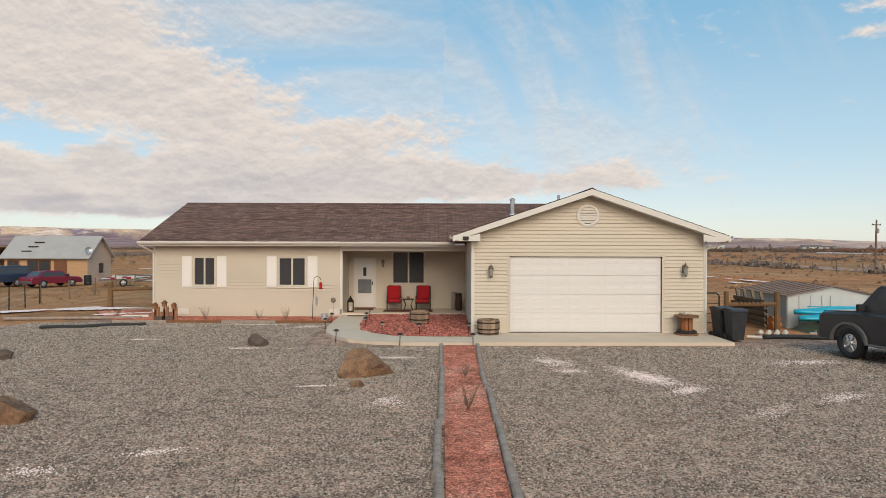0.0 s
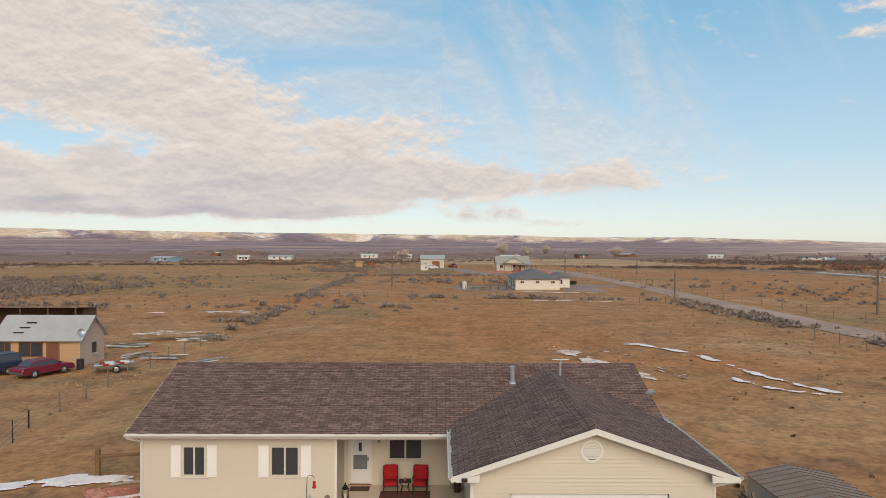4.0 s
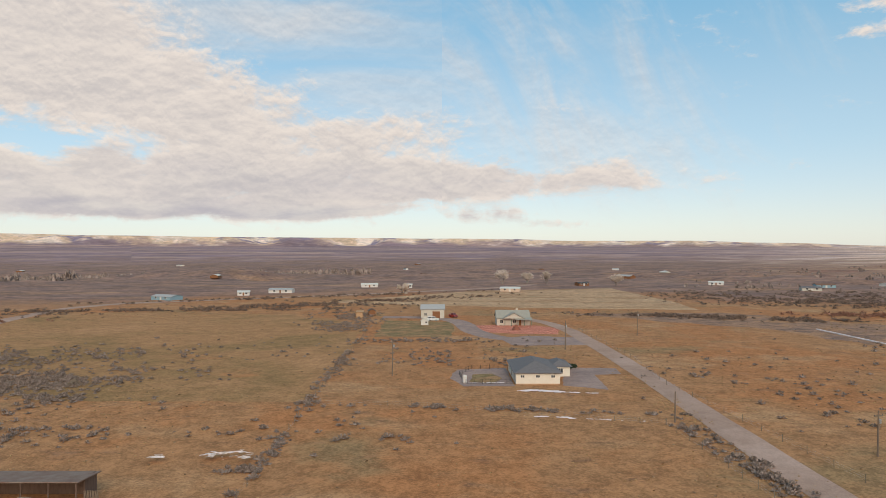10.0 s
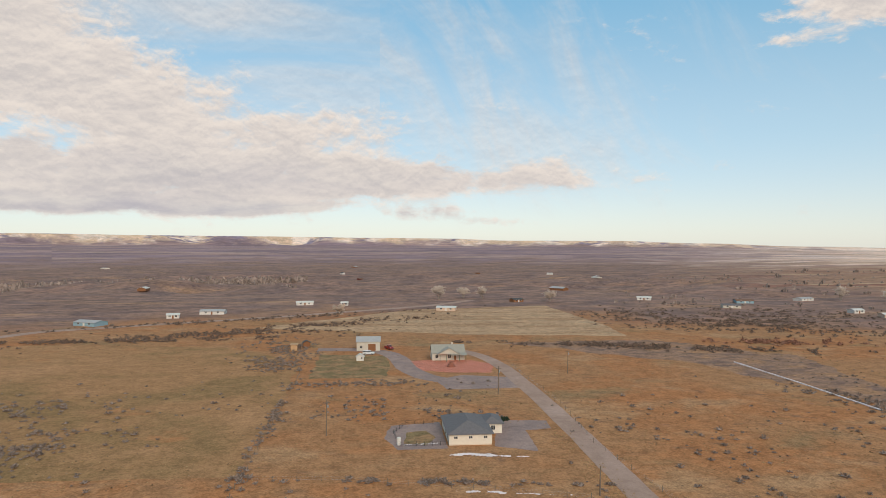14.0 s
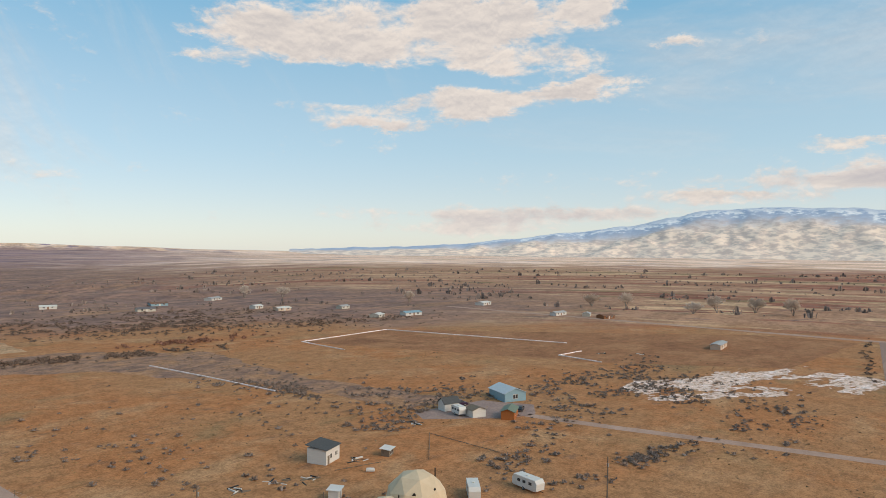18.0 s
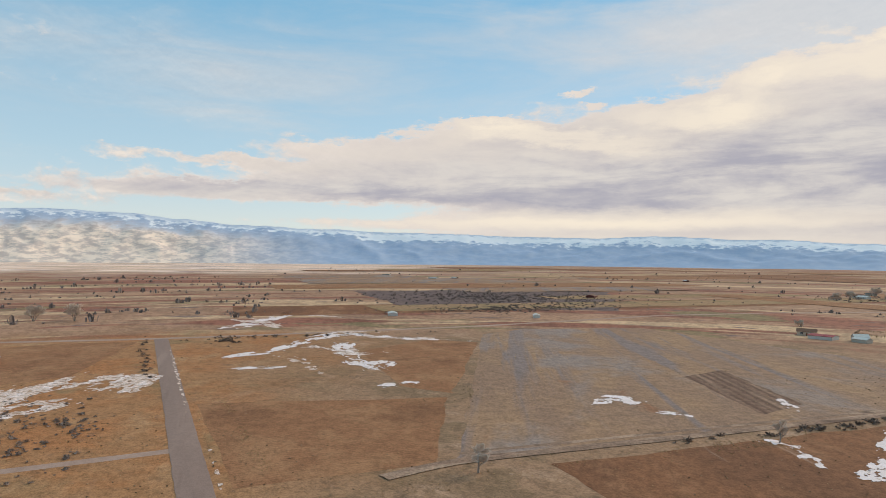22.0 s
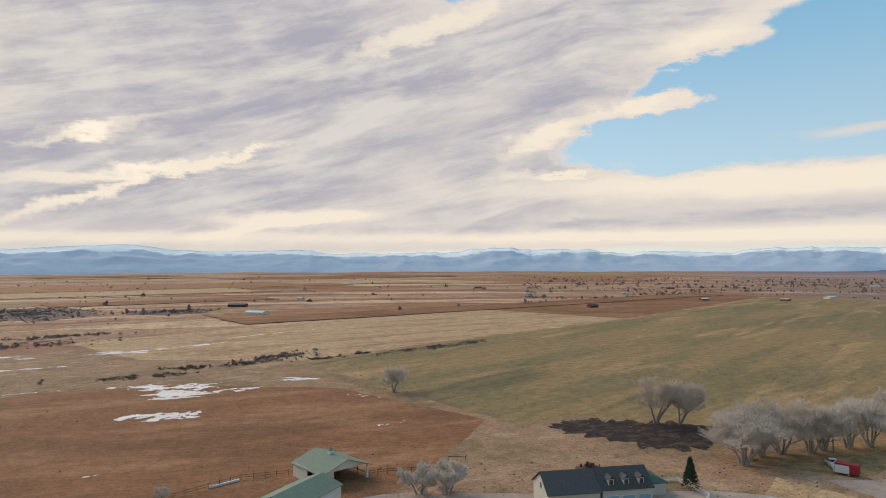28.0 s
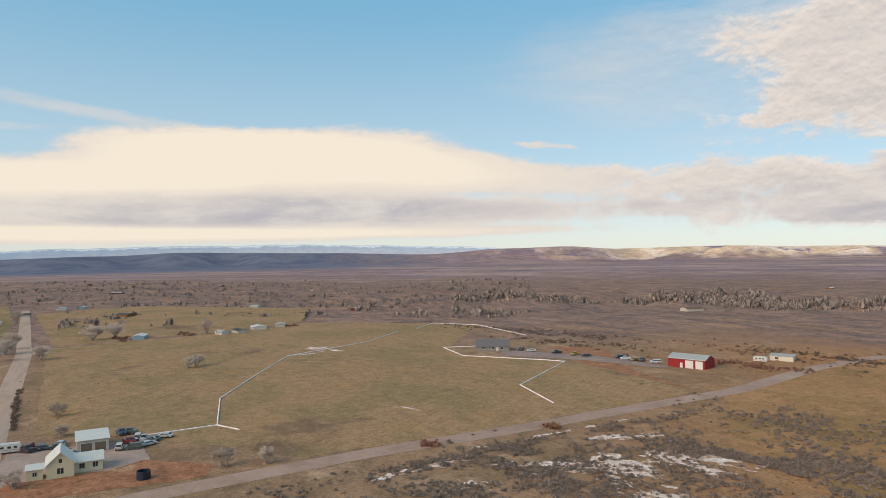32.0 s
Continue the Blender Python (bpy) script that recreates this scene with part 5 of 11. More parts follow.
def slider_window(parent, x0, x1, z0, z1, y, shutters=False, deep=0.12, wings=0.40):
    """Two-sash sliding window facing -y, with frame, panes and optional shutters."""
    w = part("window", Mesh().box(x0, y + 0.01, z0, x1, y + 0.03, z0 + 0.02), WHITE, parent, "white-framed sliding window with dark glass")
    fr = Mesh()
    t = 0.055
    for a in ((x0 - 0.03, z0 - 0.03, x1 + 0.03, z0 + t), (x0 - 0.03, z1 - t, x1 + 0.03, z1 + 0.03), (x0 - 0.03, z0 + t, x0 + t, z1 - t), (x1 - t, z0 + t, x1 + 0.03, z1 - t)):
        fr.box(a[0], y - 0.03, a[1], a[2], y + 0.05, a[3], 0.008)
    xm = (x0 + x1) / 2
    fr.box(xm - 0.035, y - 0.015, z0 + t, xm + 0.035, y + 0.04, z1 - t, 0.006)
    part("frame", fr, mat("tan_window_frame", (0.62, 0.56, 0.46), 0.5), w)
    part("pane", Mesh().box(x0 + t, y + 0.022, z0 + t, xm - 0.035, y + 0.028, z1 - t), GLASS, w)
    part("pane", Mesh().box(xm + 0.035, y + 0.006, z0 + t, x1 - t, y + 0.012, z1 - t), SCREEN if not shutters else GLASS, w)
    part("sill", Mesh().box(x0 - 0.05, y - 0.06, z0 - 0.07, x1 + 0.05, y + 0.02, z0 - 0.032, 0.008), WHITE, w)
    part("blind", Mesh().box(x0 + t, y + 0.07, z0 + t, x0 + (x1 - x0) * 0.42, y + 0.075, z1 - t), mat("grey_blind", (0.10, 0.10, 0.11), 0.8), w)
    if shutters:
        for sx in (x0 - 0.06 - wings, x1 + 0.06):
            s = Mesh()
            s.box(sx, y - 0.045, z0 - 0.03, sx + wings, y - 0.018, z1 + 0.03, 0.008)
            for zz in (z0 + 0.04, (z0 + z1) / 2 + 0.02):
                s.box(sx + 0.05, y - 0.055, zz, sx + wings - 0.05, y - 0.043, zz + (z1 - z0) / 2 - 0.1, 0.006)
            part("shutter", s, SHUT, w, "white panelled shutter")
    return w


def build_house():
    H = thing("house", "cream vinyl-sided ranch house with brown shingle roof and attached garage", "house")
    gx0, gx1, gy, wy, ey, by = 0.95, 8.33, 21.15, 26.34, 28.40, 35.2
    wx0, wx1 = -11.42, -4.02
    zb, zt, zg = -0.14, 2.74, 2.98
    # structural walls
    w = Mesh()
    wallbox(w, wx0, wy, wx1, wy + 0.16, zb, zt, [(-9.88, -9.0, 1.12, 2.28), (-6.52, -5.42, 1.12, 2.28)])
    wallbox(w, wx1 - 0.16, wy + 0.16, wx1, ey, zb, zt)
    wallbox(w, wx1, ey, gx0, ey + 0.16, zb, zt, [(-3.78, -2.89, 0.06, 2.2), (-2.17, -0.77, 1.10, 2.50)])
    wallbox(w, wx0, wy + 0.16, wx0 + 0.16, by, zb, zt)
    wallbox(w, wx0, by, gx1, by + 0.16, zb, zt)
    wallbox(w, gx1 - 0.16, gy + 0.16, gx1, by, zb, zt)
    wallbox(w, gx0, gy + 0.16, gx0 + 0.16, ey, zb, zt)
    wallbox(w, gx0, gy, gx1, gy + 0.16, zb, zg, [(2.12, 6.96, zb, 2.42)])
    rise = 0.336
    w.prism([(gx0, zg - 0.02), (gx1, zg - 0.02), (gx1, zg + 0.12), (4.64, zg + 1.37), (gx0, zg + 0.12)], "y", gy, gy + 0.16)
    for x in (wx0, gx1 - 0.16):
        w.prism([(wy, zt), (by + 0.16, zt), ((wy + by) / 2, zt + 1.62)], "x", x, x + 0.16)
    body = part("wall", w, CREAM, H)
    s = Mesh()
    lap(s, (wx0, wy), (wx1, wy), zb + 0.02, zt, (0, -1), holes=[(-9.88 - wx0, -9.0 - wx0, 1.12, 2.28), (-6.52 - wx0, -5.42 - wx0, 1.12, 2.28)])
    lap(s, (wx1, ey), (wx1, wy), 0.06, zt, (1, 0))
    lap(s, (wx1, ey), (gx0, ey), 0.06, zt, (0, -1), holes=[(-3.78 - wx1, -2.89 - wx1, 0.0, 2.2), (-2.17 - wx1, -0.77 - wx1, 1.10, 2.50)])
    lap(s, (gx0, ey), (gx0, gy), 0.0, zg, (-1, 0))
    lap(s, (gx0, gy), (gx1, gy), 0.0, zg + 1.36, (0, -1), holes=[(2.12 - gx0, 6.96 - gx0, -1, 2.42)], top=lambda u: zg + 0.19 + rise * min(u, gx1 - gx0 - u))
    lap(s, (gx1, gy), (gx1, by), 0.0, zt, (1, 0))
    lap(s, (wx0, by), (wx0, wy), zb + 0.02, zt, (-1, 0))
    part("siding", s, CREAM, H, "cream lap siding boards")
    # corner boards
    for x, y, z1 in ((wx0, wy, zt), (wx1, wy, zt), (gx0, gy, zg), (gx1, gy, zg)):
        part("corner_trim", Mesh().box(x - 0.05, y - 0.03, zb, x + 0.05, y + 0.05, z1, 0.008), WHITE, H)
    # roof: main gable, ridge along x; garage gable, ridge along y
    ry, rz, ov = (wy + by) / 2 + 0.05, 4.66, 0.5
    ez = rz - (ry - (wy - ov)) * 0.357
    x0, x1 = wx0 - 0.42, gx1 + 0.35
    sh = Mesh()
    sh.slab([(x0, wy - ov, ez), (x1, wy - ov, ez), (x1, ry, rz), (x0, ry, rz)], 0.05)
    sh.slab([(x0, 2 * ry - wy + ov, ez), (x1, 2 * ry - wy + ov, ez), (x1, ry, rz), (x0, ry, rz)], 0.05)
    roof = part("roof", sh, mat("roof_deck", (0.16, 0.10, 0.08), 0.9), H, "brown asphalt shingle roof")
    n = 34
    dy, dz2 = (ry - wy + ov) / n, (rz - ez) / n
    rng = random.Random(17)
    course = []
    for c in range(n):
        m = Mesh()
        u = x0
        while u < x1 - 0.02:
            v2 = min(x1, u + rng.choice((0.16, 0.24, 0.33, 0.45)))
            lip = rng.choice((0.012, 0.020))
            drop = rng.choice((0.0, 0.0, 0.03))
            yd, zd = -drop, -drop * dz2 / dy
            m.add([(u, yd, zd + lip), (v2, yd, zd + lip), (v2, dy, dz2 + 0.004), (u, dy, dz2 + 0.004), (u, yd, zd), (v2, yd, zd)], [(0, 1, 2, 3), (4, 5, 1, 0), (4, 0, 3), (1, 5, 2)])
            u = v2
        course.append(m.data("shingle_course", SHING))
    for i in range(n):
        part("shingle_course", course[i], None, roof, at=pose(0, wy - ov + dy * i, ez + dz2 * i + 0.004))
        part("shingle_course", course[i], None, roof, at=pose(x0 + x1, 2 * ry - wy + ov - dy * i, ez + dz2 * i + 0.004, 0, 0, 180))
    part("ridge_cap", Mesh().prism([(ry - 0.16, rz - 0.03), (ry, rz + 0.035), (ry + 0.16, rz - 0.03), (ry, rz + 0.012)], "x", x0, x1), SHING, H)
    gr, px = 4.53, 4.64
    gy0, gy1 = gy - 0.42, ry - (rz - gr) / 0.357
    half, low = 4.28, gr - 4.28 * 0.34
    g2 = Mesh()
    for sgn in (-1, 1):
        xo = px + sgn * half
        g2.slab([(xo, gy0, low + 0.005), (xo, ry - (rz - low) / 0.357 + 0.2, low + 0.005), (px, ry - (rz - gr) / 0.357 + 0.2, gr + 0.005), (px, gy0, gr + 0.005)], 0.03)
    groof = part("garage_roof", g2, MATS["roof_deck"], H, "brown shingle garage gable roof")
    for sgn in (-1, 1):
        for i in range(30):
            a, b = i / 30, (i + 1) / 30
            xa, xb = px + sgn * half * (1 - a), px + sgn * half * (1 - b)
            za, zb2 = low + (gr - low) * a, low + (gr - low) * b
            ya, yb = ry - (rz - za) / 0.357 + 0.25, ry - (rz - zb2) / 0.357 + 0.25
            m = Mesh()
            u = gy0
            while u < ya - 0.02:
                v2 = min(ya, u + rng.choice((0.16, 0.24, 0.33, 0.45)))
                lip, drop = rng.choice((0.026, 0.034)), rng.choice((0.0, 0.0, 0.025))
                xd, zd = xa + sgn * drop, za - drop * 0.34
                top = min(v2, yb)
                m.add([(xd, u, zd + lip), (xd, v2, zd + lip), (xb, max(top, min(u, yb)), zb2 + 0.02), (xb, min(u, yb), zb2 + 0.02), (xd, u, zd + 0.008), (xd, v2, zd + 0.008)], [(0, 1, 2, 3), (4, 5, 1, 0)])
                u = v2
            part("shingle_course", m, SHING, groof)
    part("ridge_cap", Mesh().prism([(px - 0.15, gr - 0.02), (px, gr + 0.055), (px + 0.15, gr - 0.02), (px, gr + 0.02)], "y", gy0, gy1), SHING, H)
    # soffits, fascia, rake boards, gutters
    part("soffit", Mesh().box(x0 + 0.02, wy - ov + 0.02, ez - 0.16, gx0 - 0.3, wy + 0.1, ez - 0.14).box(wx1, wy, zt - 0.06, gx0, ey + 0.02, zt - 0.03), WHITE, H)
    part("porch_beam", Mesh().box(wx1 - 0.05, wy - 0.02, zt - 0.22, gx0, wy + 0.14, zt + 0.02, 0.01), WHITE, H)
    part("fascia", Mesh().box(x0, wy - ov - 0.02, ez - 0.17, gx0 - 0.5, wy - ov + 0.02, ez + 0.005, 0.006), WHITE, H)
    rake = Mesh()
    for sgn in (-1, 1):
        a, b = Vector((px + sgn * (half + 0.05), gy0 - 0.02, low - 0.015)), Vector((px, gy0 - 0.02, gr + 0.005))
        rake.add([a + Vector((0, 0, -0.17)), b + Vector((0, 0, -0.19)), b, a, a + Vector((0, 0.04, -0.17)), b + Vector((0, 0.04, -0.19)), b + Vector((0, 0.04, 0)), a + Vector((0, 0.04, 0))], [(0, 1, 2, 3), (4, 7, 6, 5), (0, 4, 5, 1), (3, 2, 6, 7), (0, 3, 7, 4), (1, 5, 6, 2)])
        sx = px + sgn * (half - 0.05)
        rake.prism([(sx - 0.06 * sgn, low - 0.17), (sx - 0.75 * sgn, low - 0.17), (sx - 0.75 * sgn, low + 0.06), (sx - 0.06 * sgn, low - 0.10)], "y", gy0 - 0.015, gy0 + 0.05)
    part("rake_board", rake, WHITE, H, "white rake boards on the garage gable")
    for sgn in (-1, 1):
        part("soffit", Mesh().slab([(px + sgn * half, gy0 + 0.02, low - 0.14), (px + sgn * half, gy + 0.02, low - 0.14), (px, gy + 0.02, gr - 0.16), (px, gy0 + 0.02, gr - 0.16)], 0.02), WHITE, H)
        xe = px + sgn * half
        part("soffit", Mesh().box(min(xe, xe - sgn * 0.6), gy0 + 0.03, low - 0.17, max(xe, xe - sgn * 0.6), wy - 0.45 if sgn < 0 else by, low - 0.14), WHITE, H)
        part("fascia", Mesh().box(xe - 0.02, gy0, low - 0.17, xe + 0.02, wy - 0.45 if sgn < 0 else by, low + 0.01, 0.006), WHITE, H)
    lrake = Mesh()
    a, b = Vector((x0 - 0.02, wy - ov, ez)), Vector((x0 - 0.02, ry, rz))
    lrake.add([a + Vector((0, 0, -0.17)), b + Vector((0, 0, -0.17)), b, a, a + Vector((0.04, 0, -0.17)), b + Vector((0.04, 0, -0.17)), b + Vector((0.04, 0, 0)), a + Vector((0.04, 0, 0))], [(0, 1, 2, 3), (4, 7, 6, 5), (0, 4, 5, 1), (3, 2, 6, 7)])
    part("rake_board", lrake, WHITE, H)

    def gutter(p, q, out):
        prof = [(0, 0.11), (0, 0), (0.07, 0), (0.12, 0.06), (0.12, 0.11), (0.105, 0.11), (0.105, 0.065), (0.065, 0.015), (0.015, 0.015), (0.015, 0.11)]
        m = Mesh()
        d = Vector(q) - Vector(p)
        o = Vector(out)
        pts = [[Vector(e) + o * a + Vector((0, 0, b)) for a, b in prof] for e in (p, q)]
        k = len(prof)
        m.add(pts[0] + pts[1], [(i, k + i, k + (i + 1) % k, (i + 1) % k) for i in range(k)] + [tuple(range(k)), tuple(range(2 * k - 1, k - 1, -1))])
        return m
    part("gutter", gutter((x0, wy - ov - 0.02, ez - 0.11), (px - half - 0.02, wy - ov - 0.02, ez - 0.11), (0, -1, 0)), WHITE, H, "white rain gutter")
    part("gutter", gutter((px - half - 0.02, gy0, low - 0.11), (px - half - 0.02, wy - ov, low - 0.11), (-1, 0, 0)), WHITE, H)
    part("gutter", gutter((px + half + 0.02, gy0, low - 0.11), (px + half + 0.02, by, low - 0.11), (1, 0, 0)), WHITE, H)
    for (ax, ay, az), (bx, byy, bz) in (((x0 + 0.1, wy - ov - 0.06, ez - 0.1), (wx0 - 0.02, wy - 0.05, ez - 0.42)), ((px + half + 0.06, gy0 + 0.15, low - 0.1), (gx1 + 0.02, gy - 0.03, low - 0.4))):
        d = Mesh().tube((ax, ay, az), (ax, ay, az - 0.06), 0.04, 0.04, 8).tube((ax, ay, az - 0.06), (bx, byy, bz), 0.04, 0.04, 8).tube((bx, byy, bz), (bx, byy, 0.0), 0.04, 0.04, 8).tube((bx, byy, 0.0), (bx + 0.1, byy - 0.25, -0.05), 0.04, 0.04, 8)
        part("downspout", d, WHITE, H)
    # round gable vent
    v = part("gable_vent", Mesh().lathe([(0.36, 0), (0.36, 0.03), (0.30, 0.045), (0.27, 0.03), (0.27, 0.0)], 28), WHITE, H, "round white gable vent", at=pose(4.60, gy - 0.012, 3.72, 90, 0, 0))
    for i in range(6):
        zz = -0.2 + i * 0.08
        hw = math.sqrt(0.27 ** 2 - zz ** 2)
        part("slat", Mesh().box(-hw, zz - 0.028, 0.012, hw, zz + 0.028, 0.03), WHITE, v)
    # garage door: four rows of eight raised panels
    D = part("garage_door", Mesh().box(2.12, gy + 0.07, 0.0, 6.96, gy + 0.11, 2.42), DOORW, H, "white sectional garage door with raised panels")
    panel = Mesh().add([(a, y, b) for a, y, b in ((0, 0.053, 0), (0.47, 0.053, 0), (0.47, 0.053, 0.2), (0, 0.053, 0.2), (0.012, 0.0495, 0.012), (0.458, 0.0495, 0.012), (0.458, 0.0495, 0.188), (0.012, 0.0495, 0.188), (0.035, 0.0515, 0.035), (0.435, 0.0515, 0.035), (0.435, 0.0515, 0.165), (0.035, 0.0515, 0.165), (0.06, 0.0475, 0.06), (0.41, 0.0475, 0.06), (0.41, 0.0475, 0.14), (0.06, 0.0475, 0.14))], [(q + i, q + (i + 1) % 4, q + 4 + (i + 1) % 4, q + 4 + i) for q in (0, 4, 8) for i in range(4)] + [(12, 13, 14, 15)]).data("panel", DOORW)
    for r in range(4):
        z0 = 0.02 + r * 0.60
        part("section", Mesh().box(2.14, gy + 0.052, z0, 6.94, gy + 0.09, z0 + 0.588, 0.006), DOORW, D)
        for c in range(8):
            for dz in (0.06, 0.335):
                part("panel", panel, None, D, at=pose(2.22 + c * 0.592, gy, z0 + dz))
    jm = Mesh().box(2.03, gy - 0.025, 0, 2.12, gy + 0.06, 2.50, 0.006).box(6.96, gy - 0.025, 0, 7.05, gy + 0.06, 2.50, 0.006).box(2.12, gy - 0.025, 2.42, 6.96, gy + 0.06, 2.50, 0.006)
    part("door_casing", jm, CREAM, H)
    # windows and entry door
    slider_window(H, -9.88, -9.0, 1.12, 2.28, wy, True, wings=0.38)
    slider_window(H, -6.52, -5.42, 1.12, 2.28, wy, True, wings=0.40)
    slider_window(H, -2.17, -0.77, 1.10, 2.50, ey)
    d = part("entry_door", Mesh().box(-3.74, ey + 0.01, 0.08, -2.93, ey + 0.05, 2.14, 0.008), DOORW, H, "white storm door with glazed upper half")
    part("frame", Mesh().box(-3.82, ey - 0.03, 0.04, -3.74, ey + 0.06, 2.22, 0.008).box(-2.93, ey - 0.03, 0.04, -2.85, ey + 0.06, 2.22, 0.008).box(-3.74, ey - 0.03, 2.14, -2.93, ey + 0.06, 2.22, 0.008), WHITE, d)
    part("upper_glass", Mesh().box(-3.62, ey - 0.006, 1.32, -3.05, ey + 0.012, 2.02, 0.005), mat("pale_door_glass", (0.66, 0.66, 0.66), 0.15, (0.6, 0.6, 0.6), 3), d)
    part("lite", Mesh().box(-3.40, ey - 0.014, 1.44, -3.27, ey - 0.004, 1.80), GLASS, d)
    part("screen", Mesh().box(-3.62, ey - 0.01, 0.70, -3.05, ey + 0.012, 1.29, 0.005), mat("grey_screen", (0.17, 0.18, 0.19), 0.6), d)
    part("kick_plate", Mesh().box(-3.66, ey - 0.008, 0.14, -3.01, ey + 0.012, 0.58, 0.005), DOORW, d)
    part("door_handle", Mesh().box(-3.03, ey - 0.05, 1.05, -2.99, ey, 1.20, 0.01), DARKMETAL, d)
    part("threshold", Mesh().box(-3.82, ey - 0.10, 0.03, -2.85, ey + 0.02, 0.10, 0.01), BROWNW, H)
    # roof vents, flood light, dish
    for x, z, r, hh in ((3.05, 4.12, 0.10, 0.62), (5.1, 4.15, 0.06, 0.75)):
        y = ry - (rz - z) / 0.357
        part("vent_pipe", Mesh().lathe([(r * 1.8, -0.06), (r * 1.6, 0.02), (r, 0.06), (r, hh), (r * 1.25, hh + 0.01), (r * 1.25, hh + 0.06), (r * 0.4, hh + 0.1)], 12, (x, y, z)), GALV, H, "metal roof vent pipe")
    part("flood_light", Mesh().box(0.62, gy0 - 0.09, low - 0.14, 0.80, gy0 - 0.02, low - 0.03, 0.015), DARKMETAL, H, "small black flood light")
    dish = part("satellite_dish", Mesh().lathe([(0.02, 0.0), (0.16, 0.03), (0.27, 0.10), (0.275, 0.115), (0.16, 0.045), (0.01, 0.02)], 18), GALV, H, "grey satellite dish", at=pose(8.75, ry - 2.3, 3.75, 60, 0, 200))
    part("bracket", Mesh().tube((8.6, ry - 2.3, 3.35), (8.75, ry - 2.3, 3.75), 0.03), DARKMETAL, H)
    # foundation vents
    for x in (-10.55, -4.5):
        part("foundation_vent", Mesh().box(x, wy - 0.03, 0.0, x + 0.5, wy, 0.24, 0.008).box(x + 0.04, wy - 0.04, 0.06, x + 0.46, wy - 0.02, 0.08).box(x + 0.04, wy - 0.04, 0.12, x + 0.46, wy - 0.02, 0.14).box(x + 0.04, wy - 0.04, 0.18, x + 0.46, wy - 0.02, 0.2), WHITE, H)
    part("back_patio_cover", Mesh().box(-4.75, by + 0.1, 2.42, 1.35, by + 3.3, 2.54, 0.01).box(-4.6, by + 3.1, GZ, -4.48, by + 3.22, 2.42).box(1.1, by + 3.1, GZ, 1.22, by + 3.22, 2.42), WHITE, H, "white flat patio cover behind the house")
    part("foundation", Mesh().box(wx0 + 0.02, wy + 0.02, GZ - 0.2, gx1 - 0.02, by + 0.1, zb), CONC, H)
    return H


build_house()
# slabs
sl = Mesh().prism([(-4.0, 26.3), (-3.98, 24.3), (-3.92, 22.6), (-3.75, 21.3), (-3.4, 20.4), (-2.8, 19.6), (-2.0, 19.15), (-1.0, 18.95), (0.9, 18.95), (0.95, 19.0), (8.4, 19.1), (8.4, 21.14), (0.94, 21.14), (0.94, 20.2), (-0.6, 20.2), (-1.6, 20.45), (-2.2, 20.95), (-2.6, 21.7), (-2.85, 22.8), (-2.95, 24.0), (-2.95, 26.3), (0.93, 26.3), (0.93, 28.38), (-4.0, 28.38)], "z", GZ - 0.08, -0.004)
solid("pavement", sl, CONC, "pale concrete walkway, porch and garage apron", "walkway", kind="structure")
solid("floor", Mesh().box(-4.0, 26.32, -0.02, 0.93, 28.38, 0.06, 0.01), CONC, "raised concrete porch floor", "porch", kind="structure")

# ---------- kits: buildings, vehicles, fences, trees ----------
def roof_mesh(w, d, h, rise, kind, ov=0.35, thick=0.10, along="x"):
    m = Mesh()
    hw, hd = w / 2 + ov, d / 2 + ov
    if kind == "gable":
        if along == "x":
            e = h - rise * ov / (d / 2)
            for s in (-1, 1):
                m.slab([(-hw, s * hd, e), (hw, s * hd, e), (hw, 0, h + rise), (-hw, 0, h + rise)], thick)
        else:
            e = h - rise * ov / (w / 2)
            for s in (-1, 1):
                m.slab([(s * hw, -hd, e), (s * hw, hd, e), (0, hd, h + rise), (0, -hd, h + rise)], thick)
    elif kind == "hip":
        k = min(hw, hd)
        e = h - rise * ov / k
        a, b = (hw - k, 0) if hw > hd else (0, hd - k)
        r0, r1 = (-a, -b, h + rise), (a, b, h + rise)
        c = [(-hw, -hd, e), (hw, -hd, e), (hw, hd, e), (-hw, hd, e)]
        if hw > hd:
            for q in ([c[0], c[1], r1, r0], [c[1], c[2], r1], [c[2], c[3], r0, r1], [c[3], c[0], r0]):
                m.slab(q, thick)
        else:
            for q in ([c[0], c[1], r0], [c[1], c[2], r1, r0], [c[2], c[3], r1], [c[3], c[0], r0, r1]):
                m.slab(q, thick)
    else:
        m.slab([(-hw, -hd, h + 0.05), (hw, -hd, h + 0.05), (hw, hd, h + rise), (-hw, hd, h + rise)], thick)
    return m


def on_side(side, w, d, u, out=0.0):
    """Plan point and outward direction at u along a wall: s front, n back, e right, w left."""
    return {"s": (u, -d / 2 - out), "n": (u, d / 2 + out), "e": (w / 2 + out, u), "w": (-w / 2 - out, u)}[side]


def opening_box(m, side, w, d, u, z0, wd, ht, t0, t1):
    x, y = on_side(side, w, d, u)
    s = {"s": -1, "n": 1, "e": 1, "w": -1}[side]
    if side in "sn":
        a, b = sorted((y + s * t0, y + s * t1))
        m.box(x - wd / 2, a, z0, x + wd / 2, b, z0 + ht)
    else:
        a, b = sorted((x + s * t0, x + s * t1))
        m.box(a, y - wd / 2, z0, b, y + wd / 2, z0 + ht)
    return m


